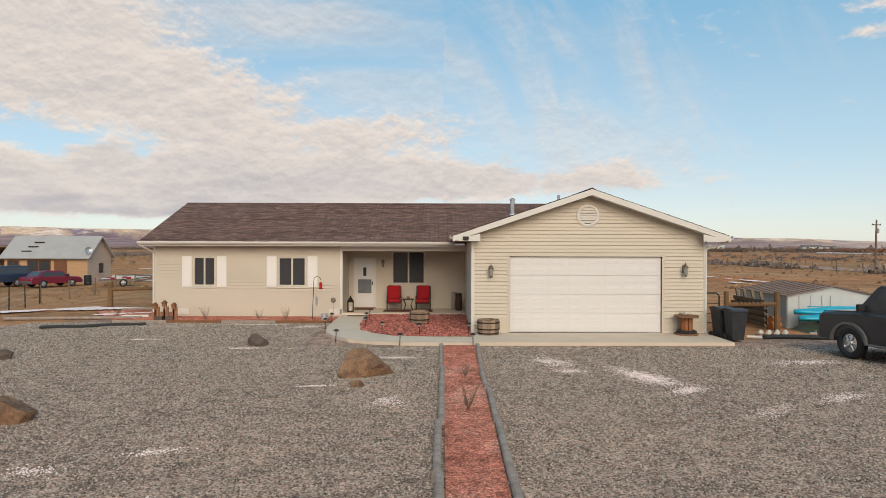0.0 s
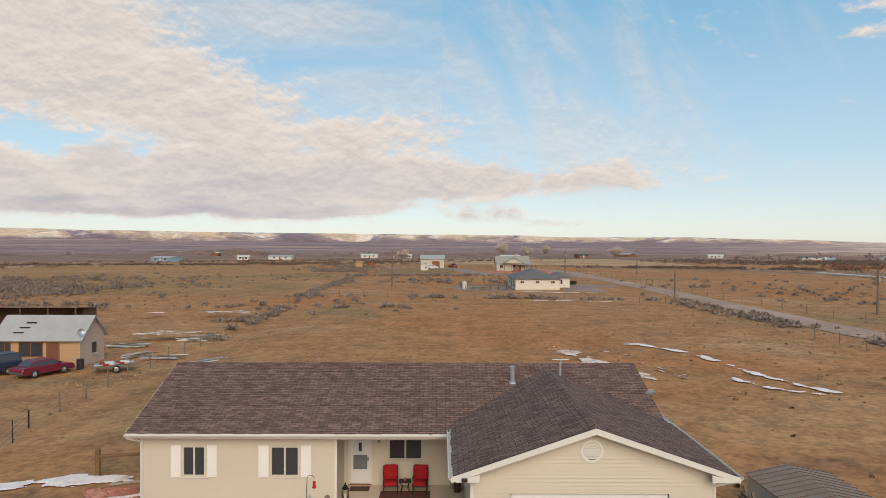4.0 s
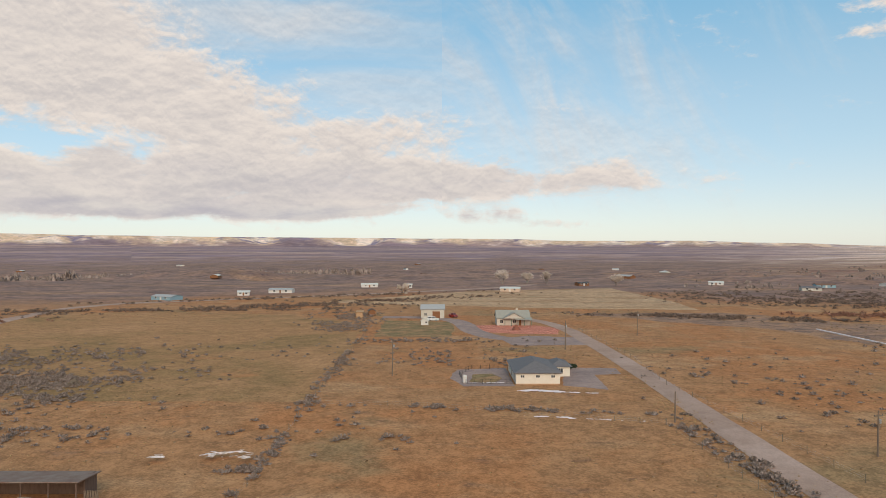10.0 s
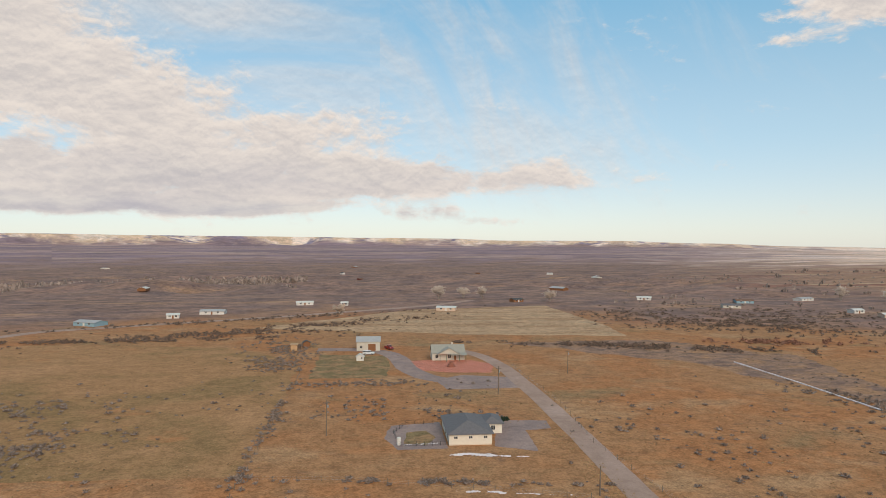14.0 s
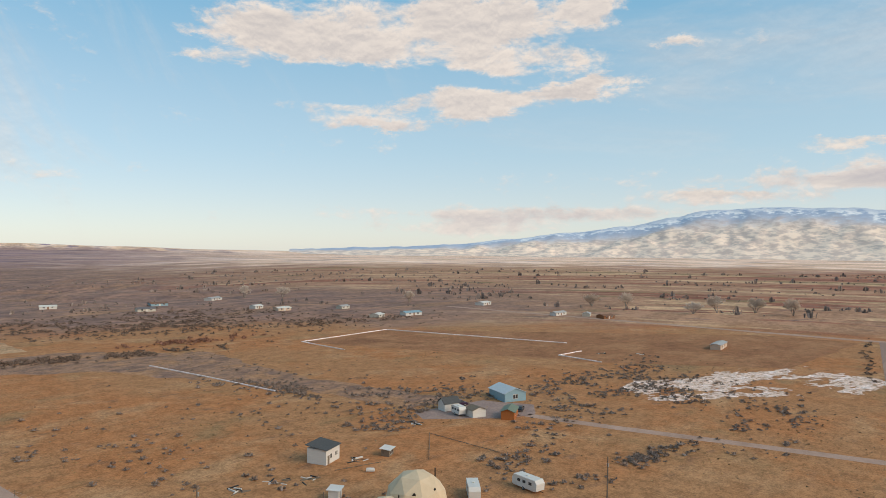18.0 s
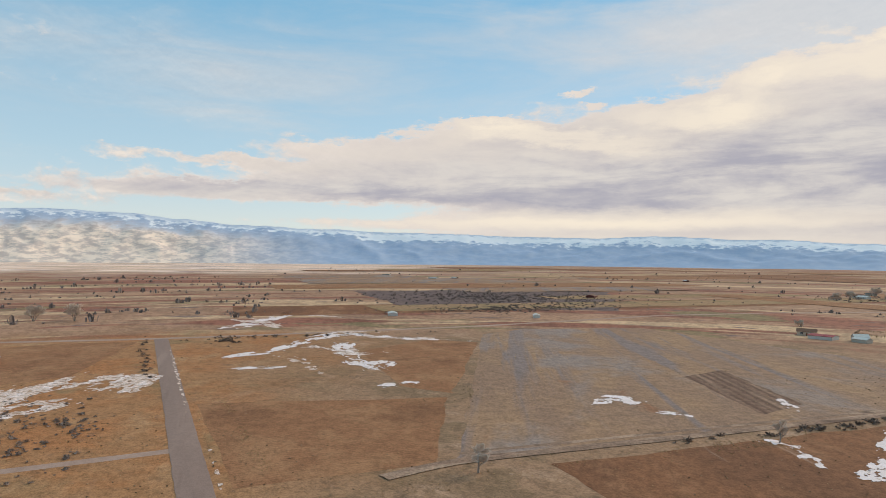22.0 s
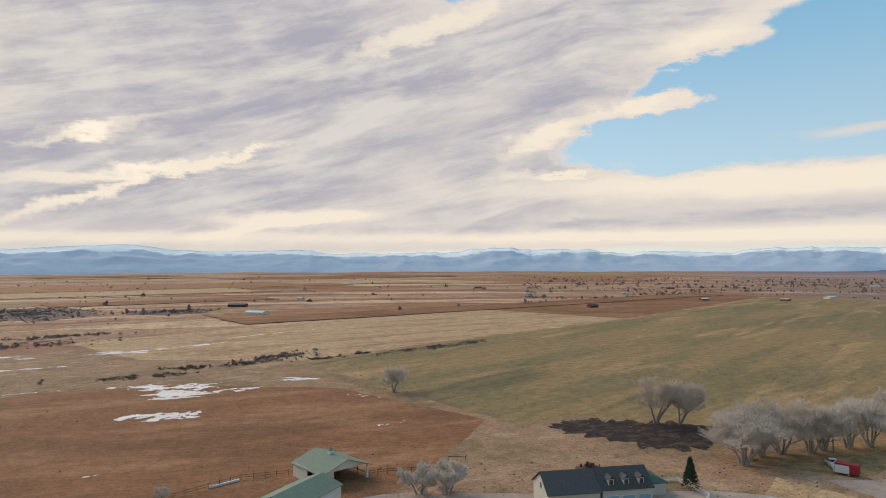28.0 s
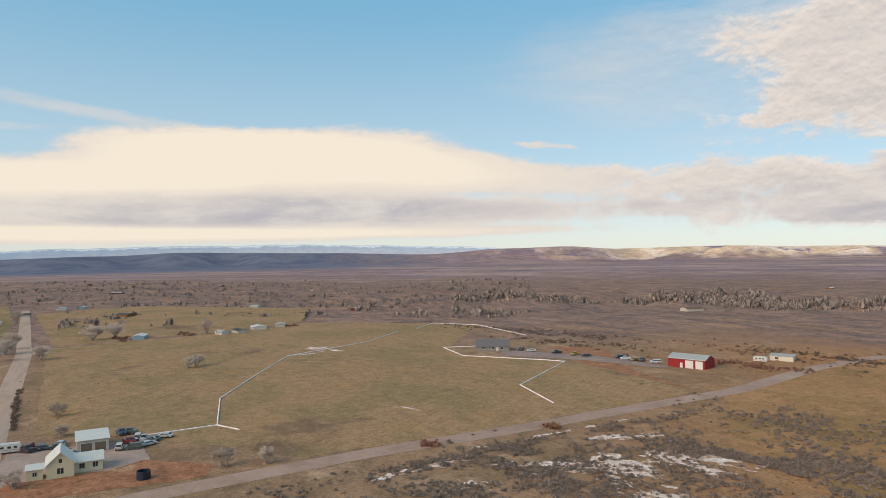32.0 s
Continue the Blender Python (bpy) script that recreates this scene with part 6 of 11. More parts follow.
def build_building(name, label, category, at, w, d, h, rise, wall, roof, kind="gable", along="x", windows=(), doors=(), trim=None, base=None, ov=0.35, group=""):
    x, y, rot = at
    H = thing(name, label, category, pose(x, y, ground_z(x, y), 0, 0, rot), group)
    m = Mesh().box(-w / 2, -d / 2, -0.3, w / 2, d / 2, h)
    if kind == "gable":
        if along == "x":
            m.prism([(-d / 2, h), (d / 2, h), (0, h + rise - 0.06)], "x", -w / 2, w / 2)
        else:
            m.prism([(-w / 2, h), (w / 2, h), (0, h + rise - 0.06)], "y", -d / 2, d / 2)
    part("wall", m, wall, H)
    part("roof", roof_mesh(w, d, h, rise, kind, ov, along=along), roof, H)
    trim = trim or WHITE
    for side, u, z0, wd, ht in windows:
        win = part("window", opening_box(Mesh(), side, w, d, u, z0 - 0.07, wd + 0.14, ht + 0.14, -0.02, 0.03), trim, H)
        part("pane", opening_box(Mesh(), side, w, d, u, z0, wd, ht, 0.0, 0.04), GLASS, win)
        if wd > 0.7:
            part("mullion", opening_box(Mesh(), side, w, d, u, z0, 0.06, ht, 0.0, 0.055), trim, win)
    for side, u, wd, ht, dm in doors:
        dr = part("door", opening_box(Mesh(), side, w, d, u, 0, wd, ht, -0.02, 0.05), dm, H)
        part("frame", opening_box(Mesh(), side, w, d, u - wd / 2 - 0.05, 0, 0.1, ht + 0.1, -0.02, 0.06), trim, dr)
        part("frame", opening_box(Mesh(), side, w, d, u + wd / 2 + 0.05, 0, 0.1, ht + 0.1, -0.02, 0.06), trim, dr)
        part("lintel", opening_box(Mesh(), side, w, d, u, ht, wd, 0.1, -0.02, 0.06), trim, dr)
    if base:
        part("footing", Mesh().box(-w / 2 - 0.03, -d / 2 - 0.03, -0.2, w / 2 + 0.03, d / 2 + 0.03, 0.25), base, H)
    return H


def paint(name, c, rough=0.35, metal=0.2):
    return mat(name, c, rough, tuple(v * 0.8 for v in c), 1.5, 30, metal=metal, gloss=0.5)


WHEEL = {}


def wheel(parent, x, y, r, side, wd=0.22):
    """Tyre with a rim under it; the axle lies along local y."""
    key = (round(r, 2), wd)
    if key not in WHEEL:
        t = Mesh().lathe([(r * 0.62, -wd / 2), (r * 0.93, -wd / 2), (r, -wd * 0.3), (r, wd * 0.3), (r * 0.93, wd / 2), (r * 0.62, wd / 2), (r * 0.6, 0)], 20)
        rim = Mesh().lathe([(r * 0.61, -wd * 0.45), (r * 0.62, wd * 0.30), (r * 0.5, wd * 0.34), (r * 0.46, wd * 0.2), (r * 0.2, wd * 0.26), (r * 0.14, wd * 0.42), (0.01, wd * 0.43)], 20)
        for i in range(6):
            a = i * math.tau / 6
            rim.box(-0.02 + r * 0.0, -0.02, wd * 0.2, 0.02, 0.02, wd * 0.22)
            rim.tube((r * 0.16 * math.cos(a), r * 0.16 * math.sin(a), wd * 0.34), (r * 0.54 * math.cos(a), r * 0.54 * math.sin(a), wd * 0.30), r * 0.07, r * 0.055, 5)
        WHEEL[key] = (t.data("tyre", RUBBER, True), rim.data("rim", mat("alloy_rim", (0.62, 0.62, 0.63), 0.3, metal=0.9), False))
    tm, rm = WHEEL[key]
    o = part("wheel", tm, None, parent, at=pose(x, y, r, 90 if side < 0 else -90, 0, 0))
    part("rim", rm, None, o)
    return o


def vehicle(name, label, at, colour, L=4.6, W=1.8, kind="sedan", group="", clear=0.22, R=0.33):
    """Car, pickup or van; local -x is the front."""
    x, y, rot = at
    V = thing(name, label, {"pickup": "truck", "van": "van"}.get(kind, "car"), pose(x, y, ground_z(x, y) + 0.03, 0, 0, rot), group)
    c = clear + 0.1
    prof = {
        "sedan": ([(0, .55), (.02, .72), (.08, .80), (.26, .86), (.80, .92), (.97, .88), (1, .70), (1, .45)], [(.24, .86), (.38, 1.30), (.42, 1.36), (.70, 1.36), (.76, 1.32), (.88, .91)]),
        "suv": ([(0, .62), (.01, .88), (.06, .98), (.24, 1.06), (.98, 1.10), (1, .95), (1, .55)], [(.22, 1.06), (.34, 1.66), (.38, 1.74), (.93, 1.74), (.965, 1.68), (.985, 1.09)]),
        "pickup": ([(0, .70), (.0, 1.02), (.03, 1.12), (.235, 1.20), (.99, 1.22), (1, 1.1), (1, .62)], [(.235, 1.20), (.335, 1.82), (.36, 1.90), (.585, 1.90), (.605, 1.86), (.62, 1.21)]),
        "van": ([(0, .6), (.01, 1.0), (.05, 1.15), (.14, 1.25), (.99, 1.3), (1, 1.1), (1, .5)], [(.14, 1.25), (.24, 1.95), (.28, 2.0), (.96, 2.0), (.99, 1.9), (.995, 1.29)]),
    }[kind]
    low, top = prof
    under = [(1, c), (0.86, c), (0.83, c + .22), (0.79, c + .3), (0.75, c + .3), (0.71, c + .22), (0.68, c), (0.30, c), (0.27, c + .22), (0.23, c + .3), (0.19, c + .3), (0.15, c + .22), (0.12, c), (0, c)]
    out = [(u * L, z) for u, z in low] + [(u * L, z) for u, z in under]
    n = len(out)
    hw = W / 2
    body = Mesh()
    rings = []
    for yy, ins in ((-hw, 0.05), (-hw + 0.06, 0.0), (hw - 0.06, 0.0), (hw, 0.05)):
        rings.append([(min(max(px, ins * 1.2), L - ins * 1.2), yy, pz - (ins if pz > 0.6 else 0)) for px, pz in out])
    pts = [p for r in rings for p in r]
    f = [tuple(range(n)), tuple(range(4 * n - 1, 3 * n - 1, -1))]
    for j in range(3):
        f += [(j * n + i, j * n + (i + 1) % n, (j + 1) * n + (i + 1) % n, (j + 1) * n + i) for i in range(n)]
    body.add(pts, f)
    P = paint(name + "_paint_" + "_".join(str(int(v * 99)) for v in colour), colour)
    part("body", body, P, V)
    t = [(u * L, z) for u, z in top]
    k = len(t)
    zlo, zhi = t[0][1], max(z for _, z in t)
    cab = Mesh()
    ring = lambda s: [(px, s * (hw - 0.06 - 0.14 * (pz - zlo) / (zhi - zlo)), pz) for px, pz in t]
    a, b = ring(-1), ring(1)
    cab.add(a + b, [tuple(range(k)), tuple(range(2 * k - 1, k - 1, -1))] + [(i, k + i, k + (i + 1) % k, (i + 1) % k) for i in range(k)])
    part("cabin", cab, P, V)
    # side windows, windscreen, rear window
    def inset(px, pz, s):
        return (px, s * (hw - 0.052 - 0.14 * (pz - zlo) / (zhi - zlo)), pz)
    for s in (-1, 1):
        za, zb = zlo + 0.07, zhi - 0.11
        u0, u1 = t[0][0], t[-1][0]
        du = (t[1][0] - t[0][0])
        dv = (t[-1][0] - t[-2][0])
        mid = (u0 + u1) / 2
        g0 = [inset(u0 + 0.2 * du + 0.12, za, s), inset(mid - 0.05, za, s), inset(mid - 0.05, zb, s), inset(u0 + du * 0.95 + 0.12, zb, s)]
        g1 = [inset(mid + 0.05, za, s), inset(u1 - 0.2 * dv - 0.14, za, s), inset(u1 - dv - 0.12, zb, s), inset(mid + 0.05, zb, s)]
        for g in (g0, g1):
            part("side_window", Mesh().slab(g, 0.01) if False else Mesh().quad(*g), GLASS, V)
        for wx in (0.21, 0.77):
            wheel(V, wx * L, s * (hw - 0.1), R, s)
        if kind != "van":
            part("mirror", Mesh().box(u0 + du * 0.35, s * (hw + 0.03) - 0.09, zlo + 0.05, u0 + du * 0.35 + 0.12, s * (hw + 0.03) + 0.09, zlo + 0.22, 0.02), RUBBER, V)
        part("headlight", Mesh().box(-0.015, s * (hw - 0.28) - 0.17, low[1][1] - 0.2, 0.12, s * (hw - 0.28) + 0.17, low[1][1] - 0.03, 0.015), mat("headlight_lens", (0.75, 0.76, 0.78), 0.15, metal=0.4), V)
        part("tail_light", Mesh().box(L - 0.08, s * (hw - 0.22) - 0.13, low[-2][1] - 0.16, L + 0.012, s * (hw - 0.22) + 0.13, low[-2][1] + 0.02, 0.01), mat("red_lens", (0.35, 0.01, 0.01), 0.2), V)
    for (pa, pb, nm) in ((t[0], t[1], "windscreen"), (t[-1], t[-2], "rear_window")):
        q = []
        for e, f2 in ((0.12, 1), (0.12, -1), (0.92, -1), (0.92, 1)):
            px, pz = pa[0] + (pb[0] - pa[0]) * e, pa[1] + (pb[1] - pa[1]) * e
            q.append((px + (-0.012 if nm == "windscreen" else 0.012), f2 * (hw - 0.14 - 0.14 * (pz - zlo) / (zhi - zlo)), pz + 0.004))
        part(nm, Mesh().quad(*q), GLASS, V)
    bl = mat("bumper_grey", (0.12, 0.12, 0.125), 0.5, metal=0.3)
    part("bumper", Mesh().box(-0.07, -hw + 0.03, c + 0.03, 0.16, hw - 0.03, c + 0.24, 0.03), bl, V)
    part("bumper", Mesh().box(L - 0.14, -hw + 0.03, c + 0.03, L + 0.07, hw - 0.03, c + 0.24, 0.03), bl, V)
    part("grille", Mesh().box(-0.02, -hw * 0.55, low[1][1] - 0.28, 0.08, hw * 0.55, low[1][1] - 0.05, 0.01), DARKMETAL, V)
    return V


def posts(name, label, line, gap, h=1.2, r=0.05, material=None, rails=(), wire=False, square=False, jitter=0.06, category="fence", group=""):
    F = thing(name, label, category, pose(line[0][0], line[0][1], ground_z(*line[0])), group)
    ox, oy = line[0]
    material = material or RAW
    rng = random.Random(int(abs(ox * 7 + oy * 13)) + len(line))
    me = (Mesh().box(-r, -r, -0.2, r, r, h, r * 0.25) if square else Mesh().lathe([(r * 1.05, -0.2), (r, h * 0.5), (r * 0.92, h), (r * 0.5, h + 0.02)], 7)).data("post", material)
    tops = []
    for (x0, y0), (x1, y1) in zip(line, line[1:]):
        n = max(1, round(math.hypot(x1 - x0, y1 - y0) / gap))
        for i in range(n + (1 if (x1, y1) == line[-1] else 0)):
            t = i / n
            px, py = x0 + (x1 - x0) * t - ox + rng.uniform(-jitter, jitter), y0 + (y1 - y0) * t - oy + rng.uniform(-jitter, jitter)
            k = rng.uniform(0.9, 1.1)
            part("post", me, None, F, at=pose(px, py, ground_z(px + ox, py + oy) - ground_z(ox, oy), rng.uniform(-3, 3) * jitter * 10, rng.uniform(-3, 3) * jitter * 10, rng.uniform(0, 90) if not square else math.degrees(math.atan2(y1 - y0, x1 - x0))) @ Matrix.Diagonal((1, 1, k, 1)))
            tops.append((px, py, h * k))
    for z, rr in rails:
        for (ax, ay, _), (bx, by2, _) in zip(tops, tops[1:]):
            d = Mesh()
            if square:
                nrm = Vector((by2 - ay, ax - bx, 0)).normalized() * 0.03
                d.tube((ax, ay, z), (bx, by2, z), rr, rr, 4)
            else:
                d.tube((ax, ay, z), (bx, by2, z), rr, rr * 0.9, 6)
            part("rail", d, material, F)
    if wire:
        wm = Mesh()
        for z in (0.35, 0.65, 0.95):
            for (ax, ay, _), (bx, by2, _) in zip(tops, tops[1:]):
                wm.tube((ax, ay, z), (bx, by2, z), 0.006, 0.006, 3, False)
        part("wire", wm, GALV, F)
    return F


BARK = mat("pale_bark", (0.36, 0.30, 0.26), 0.9, (0.22, 0.18, 0.15), 3, 20, 0.02, axis=(1, 1, 0.3))
TWIG = mat("bare_twigs", (0.66, 0.545, 0.455), 0.9, (0.52, 0.42, 0.345), 1.0, 9, 0)


def bare_tree(seed, height, spread=0.55, stems=1, fine=1.0):
    """Trunk and limbs in one mesh, twigs in another: a leafless spreading crown."""
    rng = random.Random(seed)
    trunk, twigs = Mesh(), Mesh()

    def grow(p, d, length, r, depth):
        segs = 3 if depth < 2 else 2
        q = Vector(p)
        for s in range(segs):
            nd = (d + Vector((rng.uniform(-1, 1), rng.uniform(-1, 1), rng.uniform(-0.2, 0.5))) * (0.16 + 0.05 * depth)).normalized()
            e = q + nd * length / segs
            r2 = r * 0.82
            tgt = trunk if depth < 3 else twigs
            tgt.tube(q, e, r, r2, 7 if depth < 2 else 4 if depth < 3 else 3, False)
            if depth >= 1 or s > 0:
                kids = (1 if depth < 2 else 2) if rng.random() < 0.85 else 1
                if depth < 5:
                    for _ in range(kids):
                        side = Vector((rng.uniform(-1, 1), rng.uniform(-1, 1), rng.uniform(-0.1, 0.6))).normalized()
                        cd = (nd * (1 - spread * 0.55) + side * (0.55 + spread * 0.35)).normalized()
                        if depth >= 4 and rng.random() > fine:
                            continue
                        grow(e, cd, length * rng.uniform(0.55, 0.75), max(r2 * rng.uniform(0.5, 0.65), 0.024), depth + 1)
            q, d, r = e, nd, r2
        if depth >= 3:
            for _ in range(2):
                e = (d * 0.6 + Vector((rng.uniform(-1, 1), rng.uniform(-1, 1), rng.uniform(-0.5, 0.9)))).normalized()
                w = e.orthogonal().normalized() * 0.022
                tip = q + e * height * rng.uniform(0.03, 0.065)
                twigs.add([q - w, q + w, tip], [(0, 1, 2)])
        if depth < 5:
            grow(q, d, length * 0.7, max(r * 0.8, 0.024), depth + 1)

    for s in range(stems):
        a = rng.uniform(0, math.tau)
        lean = 0.12 if stems == 1 else 0.38 if stems < 4 else rng.uniform(0.15, 0.5)
        a = a if stems < 4 else s * math.tau / stems + rng.uniform(-0.5, 0.5)
        grow(Vector((0.25 * math.cos(a) * (stems > 1), 0.25 * math.sin(a) * (stems > 1), -0.2)), Vector((lean * math.cos(a), lean * math.sin(a), 1)).normalized(), height * 0.27, height * (0.030 if stems == 1 else 0.022), 0)
    return trunk, twigs


TREES = {}


def tree_kind(key, seed, height, spread, stems, fine, bark, twig):
    t, w = bare_tree(seed, height, spread, stems, fine)
    TREES[key] = (t.data("trunk", bark, True), w.data("crown", twig))


def plant_tree(key, x, y, rot=0.0, s=1.0, label="large leafless cottonwood tree with pale twigs", category="tree", group="bare trees", name="tree"):
    t, w = TREES[key]
    T = thing(name, label, category, pose(x, y, ground_z(x, y), 0, 0, rot), group)
    k = Matrix.Diagonal((s * 1.38, s * 1.38, s * 1.3, 1))
    part("trunk", t, None, T, at=k)
    part("crown", w, None, T, at=k)
    return T


def clump(m, x, y, z, r, h, rng, n=9, droop=0.4):
    """Small bush: short ragged sprays over a rounded core."""
    k = len(m.v)
    for i in range(6):
        a = i * 1.0472 + rng.uniform(-0.3, 0.3)
        q = r * rng.uniform(0.4, 0.6)
        m.v.append((x + q * math.cos(a), y + q * math.sin(a), z + h * rng.uniform(0.1, 0.35)))
    m.v.append((x, y, z + h * 0.62))
    m.f += [(k + i, k + (i + 1) % 6, k + 6) for i in range(6)]
    for _ in range(2 * n):
        a = rng.uniform(0, math.tau)
        e = math.asin(rng.random() ** 0.8)
        q = r * rng.uniform(0.75, 1.08)
        px, py, pz = x + q * math.cos(a) * math.cos(e), y + q * math.sin(a) * math.cos(e), z + h * (0.08 + 0.95 * math.sin(e) * q / r)
        w = r * rng.uniform(0.07, 0.17)
        b = rng.uniform(0, math.tau)
        c, d = w * math.cos(b), w * math.sin(b)
        ix, iy, iz = x + 0.5 * (px - x), y + 0.5 * (py - y), z + 0.45 * (pz - z)
        k = len(m.v)
        m.v += [(ix - c * 0.6, iy - d * 0.6, iz), (ix + c * 0.6, iy + d * 0.6, iz - 0.1 * w), (px + c, py + d, pz - 0.3 * w), (px + rng.uniform(-w, w) * droop, py + rng.uniform(-w, w) * droop, pz + 0.7 * w), (px - c, py - d, pz + 0.1 * w)]
        m.f += [(k, k + 1, k + 2), (k, k + 2, k + 4), (k + 4, k + 2, k + 3)]
    return m

# ---------- things round the main house ----------
random.seed(5)
STONE = mat("brown_sandstone", (0.29, 0.16, 0.085), 0.9, (0.13, 0.075, 0.05), 2.6, 18, 0.05, vary=0.14)
LAVA = mat("dark_rock", (0.085, 0.06, 0.05), 0.9, (0.14, 0.10, 0.08), 3, 20, 0.03)
BROKEN = mat("red_gravel_stones", (0.42, 0.15, 0.11), 0.9, (0.52, 0.30, 0.25), 9, 40, 0.004)


def boulder(label, x, y, sx, sy, sz, seed, material, rot=0, cuts=16):
    """Angular rock: a ball sliced by random planes."""
    rng = random.Random(seed)
    bm = bmesh.new()
    bmesh.ops.create_icosphere(bm, subdivisions=4, radius=1.0)
    planes = []
    for _ in range(cuts):
        n = Vector((rng.uniform(-1, 1), rng.uniform(-1, 1), rng.uniform(-0.5, 1))).normalized()
        planes.append((n, rng.uniform(0.45, 0.74)))
    for v in bm.verts:
        for n, d in planes:
            e = v.co.dot(n) - d
            if e > 0:
                v.co -= n * e
        v.co += v.co.normalized() * 0.05 * noise.fractal(v.co * 3 + Vector((seed, 0, 0)), 1.0, 2.0, 4)
        v.co = Vector((v.co.x * sx, v.co.y * sy, v.co.z * sz))
    me = bpy.data.meshes.new("boulder")
    bm.to_mesh(me)
    bm.free()
    me.materials.append(material)
    ob = new("boulder", me)
    ob.matrix_world = pose(x, y, GZ + sz * 0.42, 0, 0, rot)
    return tagged(ob, label, "boulder", "yard boulders")


boulder("large angular brown sandstone boulder on gravel", -1.70, 14.75, 0.80, 0.52, 0.46, 3, STONE, 8)
boulder("small brown stone beside a boulder", -1.75, 13.55, 0.22, 0.16, 0.14, 8, STONE, 30)
boulder("low dark brown rock on gravel", -5.25, 18.95, 0.42, 0.34, 0.28, 5, LAVA, 0)
boulder("rough reddish brown boulder at the yard's edge", -7.25, 10.75, 0.62, 0.5, 0.42, 11, STONE, 40)
boulder("dark rock at the edge of the gravel", -11.0, 16.6, 0.35, 0.3, 0.26, 14, LAVA, 10)

# red gravel bed, cinder path and planting strip
sheet("ground", [(-2.55, 21.72), (-2.2, 20.97), (-1.6, 20.47), (-0.6, 20.22), (0.92, 20.22), (0.92, 26.28), (-2.93, 26.28), (-2.93, 24), (-2.83, 22.8)], "red_cinder", "bed of red crushed stone by the porch", "gravel bed", 0.10, 0, s=1)


def scatter_stones(name, inside, box, n, size, z, material, label, seed):
    rng = random.Random(seed)
    m = Mesh()
    while n > 0:
        x, y = rng.uniform(box[0], box[2]), rng.uniform(box[1], box[3])
        if not inside(x, y):
            continue
        n -= 1
        r = size * rng.uniform(0.5, 1.3)
        k = len(m.v)
        a0 = rng.uniform(0, 6.28)
        for dz, rr, c in ((-0.3, 0.9, 4), (0.5, 0.7, 4)):
            for i in range(c):
                a = a0 + i * math.tau / c + (0.5 if dz > 0 else 0)
                q = rr * r * rng.uniform(0.7, 1.2)
                m.v.append((x + q * math.cos(a), y + q * math.sin(a), z + dz * r * rng.uniform(0.7, 1.1) + 0.3 * r))
        m.f += [(k + i, k + (i + 1) % 4, k + 4 + (i + 1) % 4, k + 4 + i) for i in range(4)] + [(k + 4, k + 5, k + 6, k + 7)]
    me = bpy.data.meshes.new(name)
    me.from_pydata(m.v, [], m.f)
    me.materials.append(material)
    return tagged(new(name, me), label, "stones", kind="stuff")


def isle(name, base, lo=0.5, hi=1.6):
    """Stone colour that differs from piece to piece."""
    m = bpy.data.materials.new(name)
    m.use_nodes = True
    k = NodeKit(m.node_tree)
    rnd = k.node("ShaderNodeNewGeometry").outputs["Random Per Island"]
    pos = k.node("ShaderNodeNewGeometry").outputs["Position"]
    col = k.mix(1.0, base, k.mix(rnd, (lo,) * 3, (hi, hi * 1.03, hi * 1.05)), "MULTIPLY")
    col = k.mix(1.0, col, k.mix(k.noise(pos, 30, 3.0), (0.8,) * 3, (1.2,) * 3), "MULTIPLY")
    finish(k, col, None, 0.95)
    MATS[name] = m
    return m


REDST = isle("red_crushed_stone", (0.40, 0.15, 0.115))
GREYST = isle("grey_crushed_stone", (0.275, 0.214, 0.165), 0.26, 2.1)
bed = lambda x, y: x > -2.9 + max(0, (23.5 - y)) * 0.13 + max(0, 21.6 - y) * 0.75 and y > 20.25
scatter_stones("red_gravel", bed, (-2.9, 20.25, 0.9, 26.25), 5200, 0.05, GZ + 0.12, REDST, "red crushed stones", 2)
yard = lambda x, y: not (-0.12 < x < 1.02) and not (x > -3.2 and y > 18.9) and not (y > 18.85 and x > 0.9)


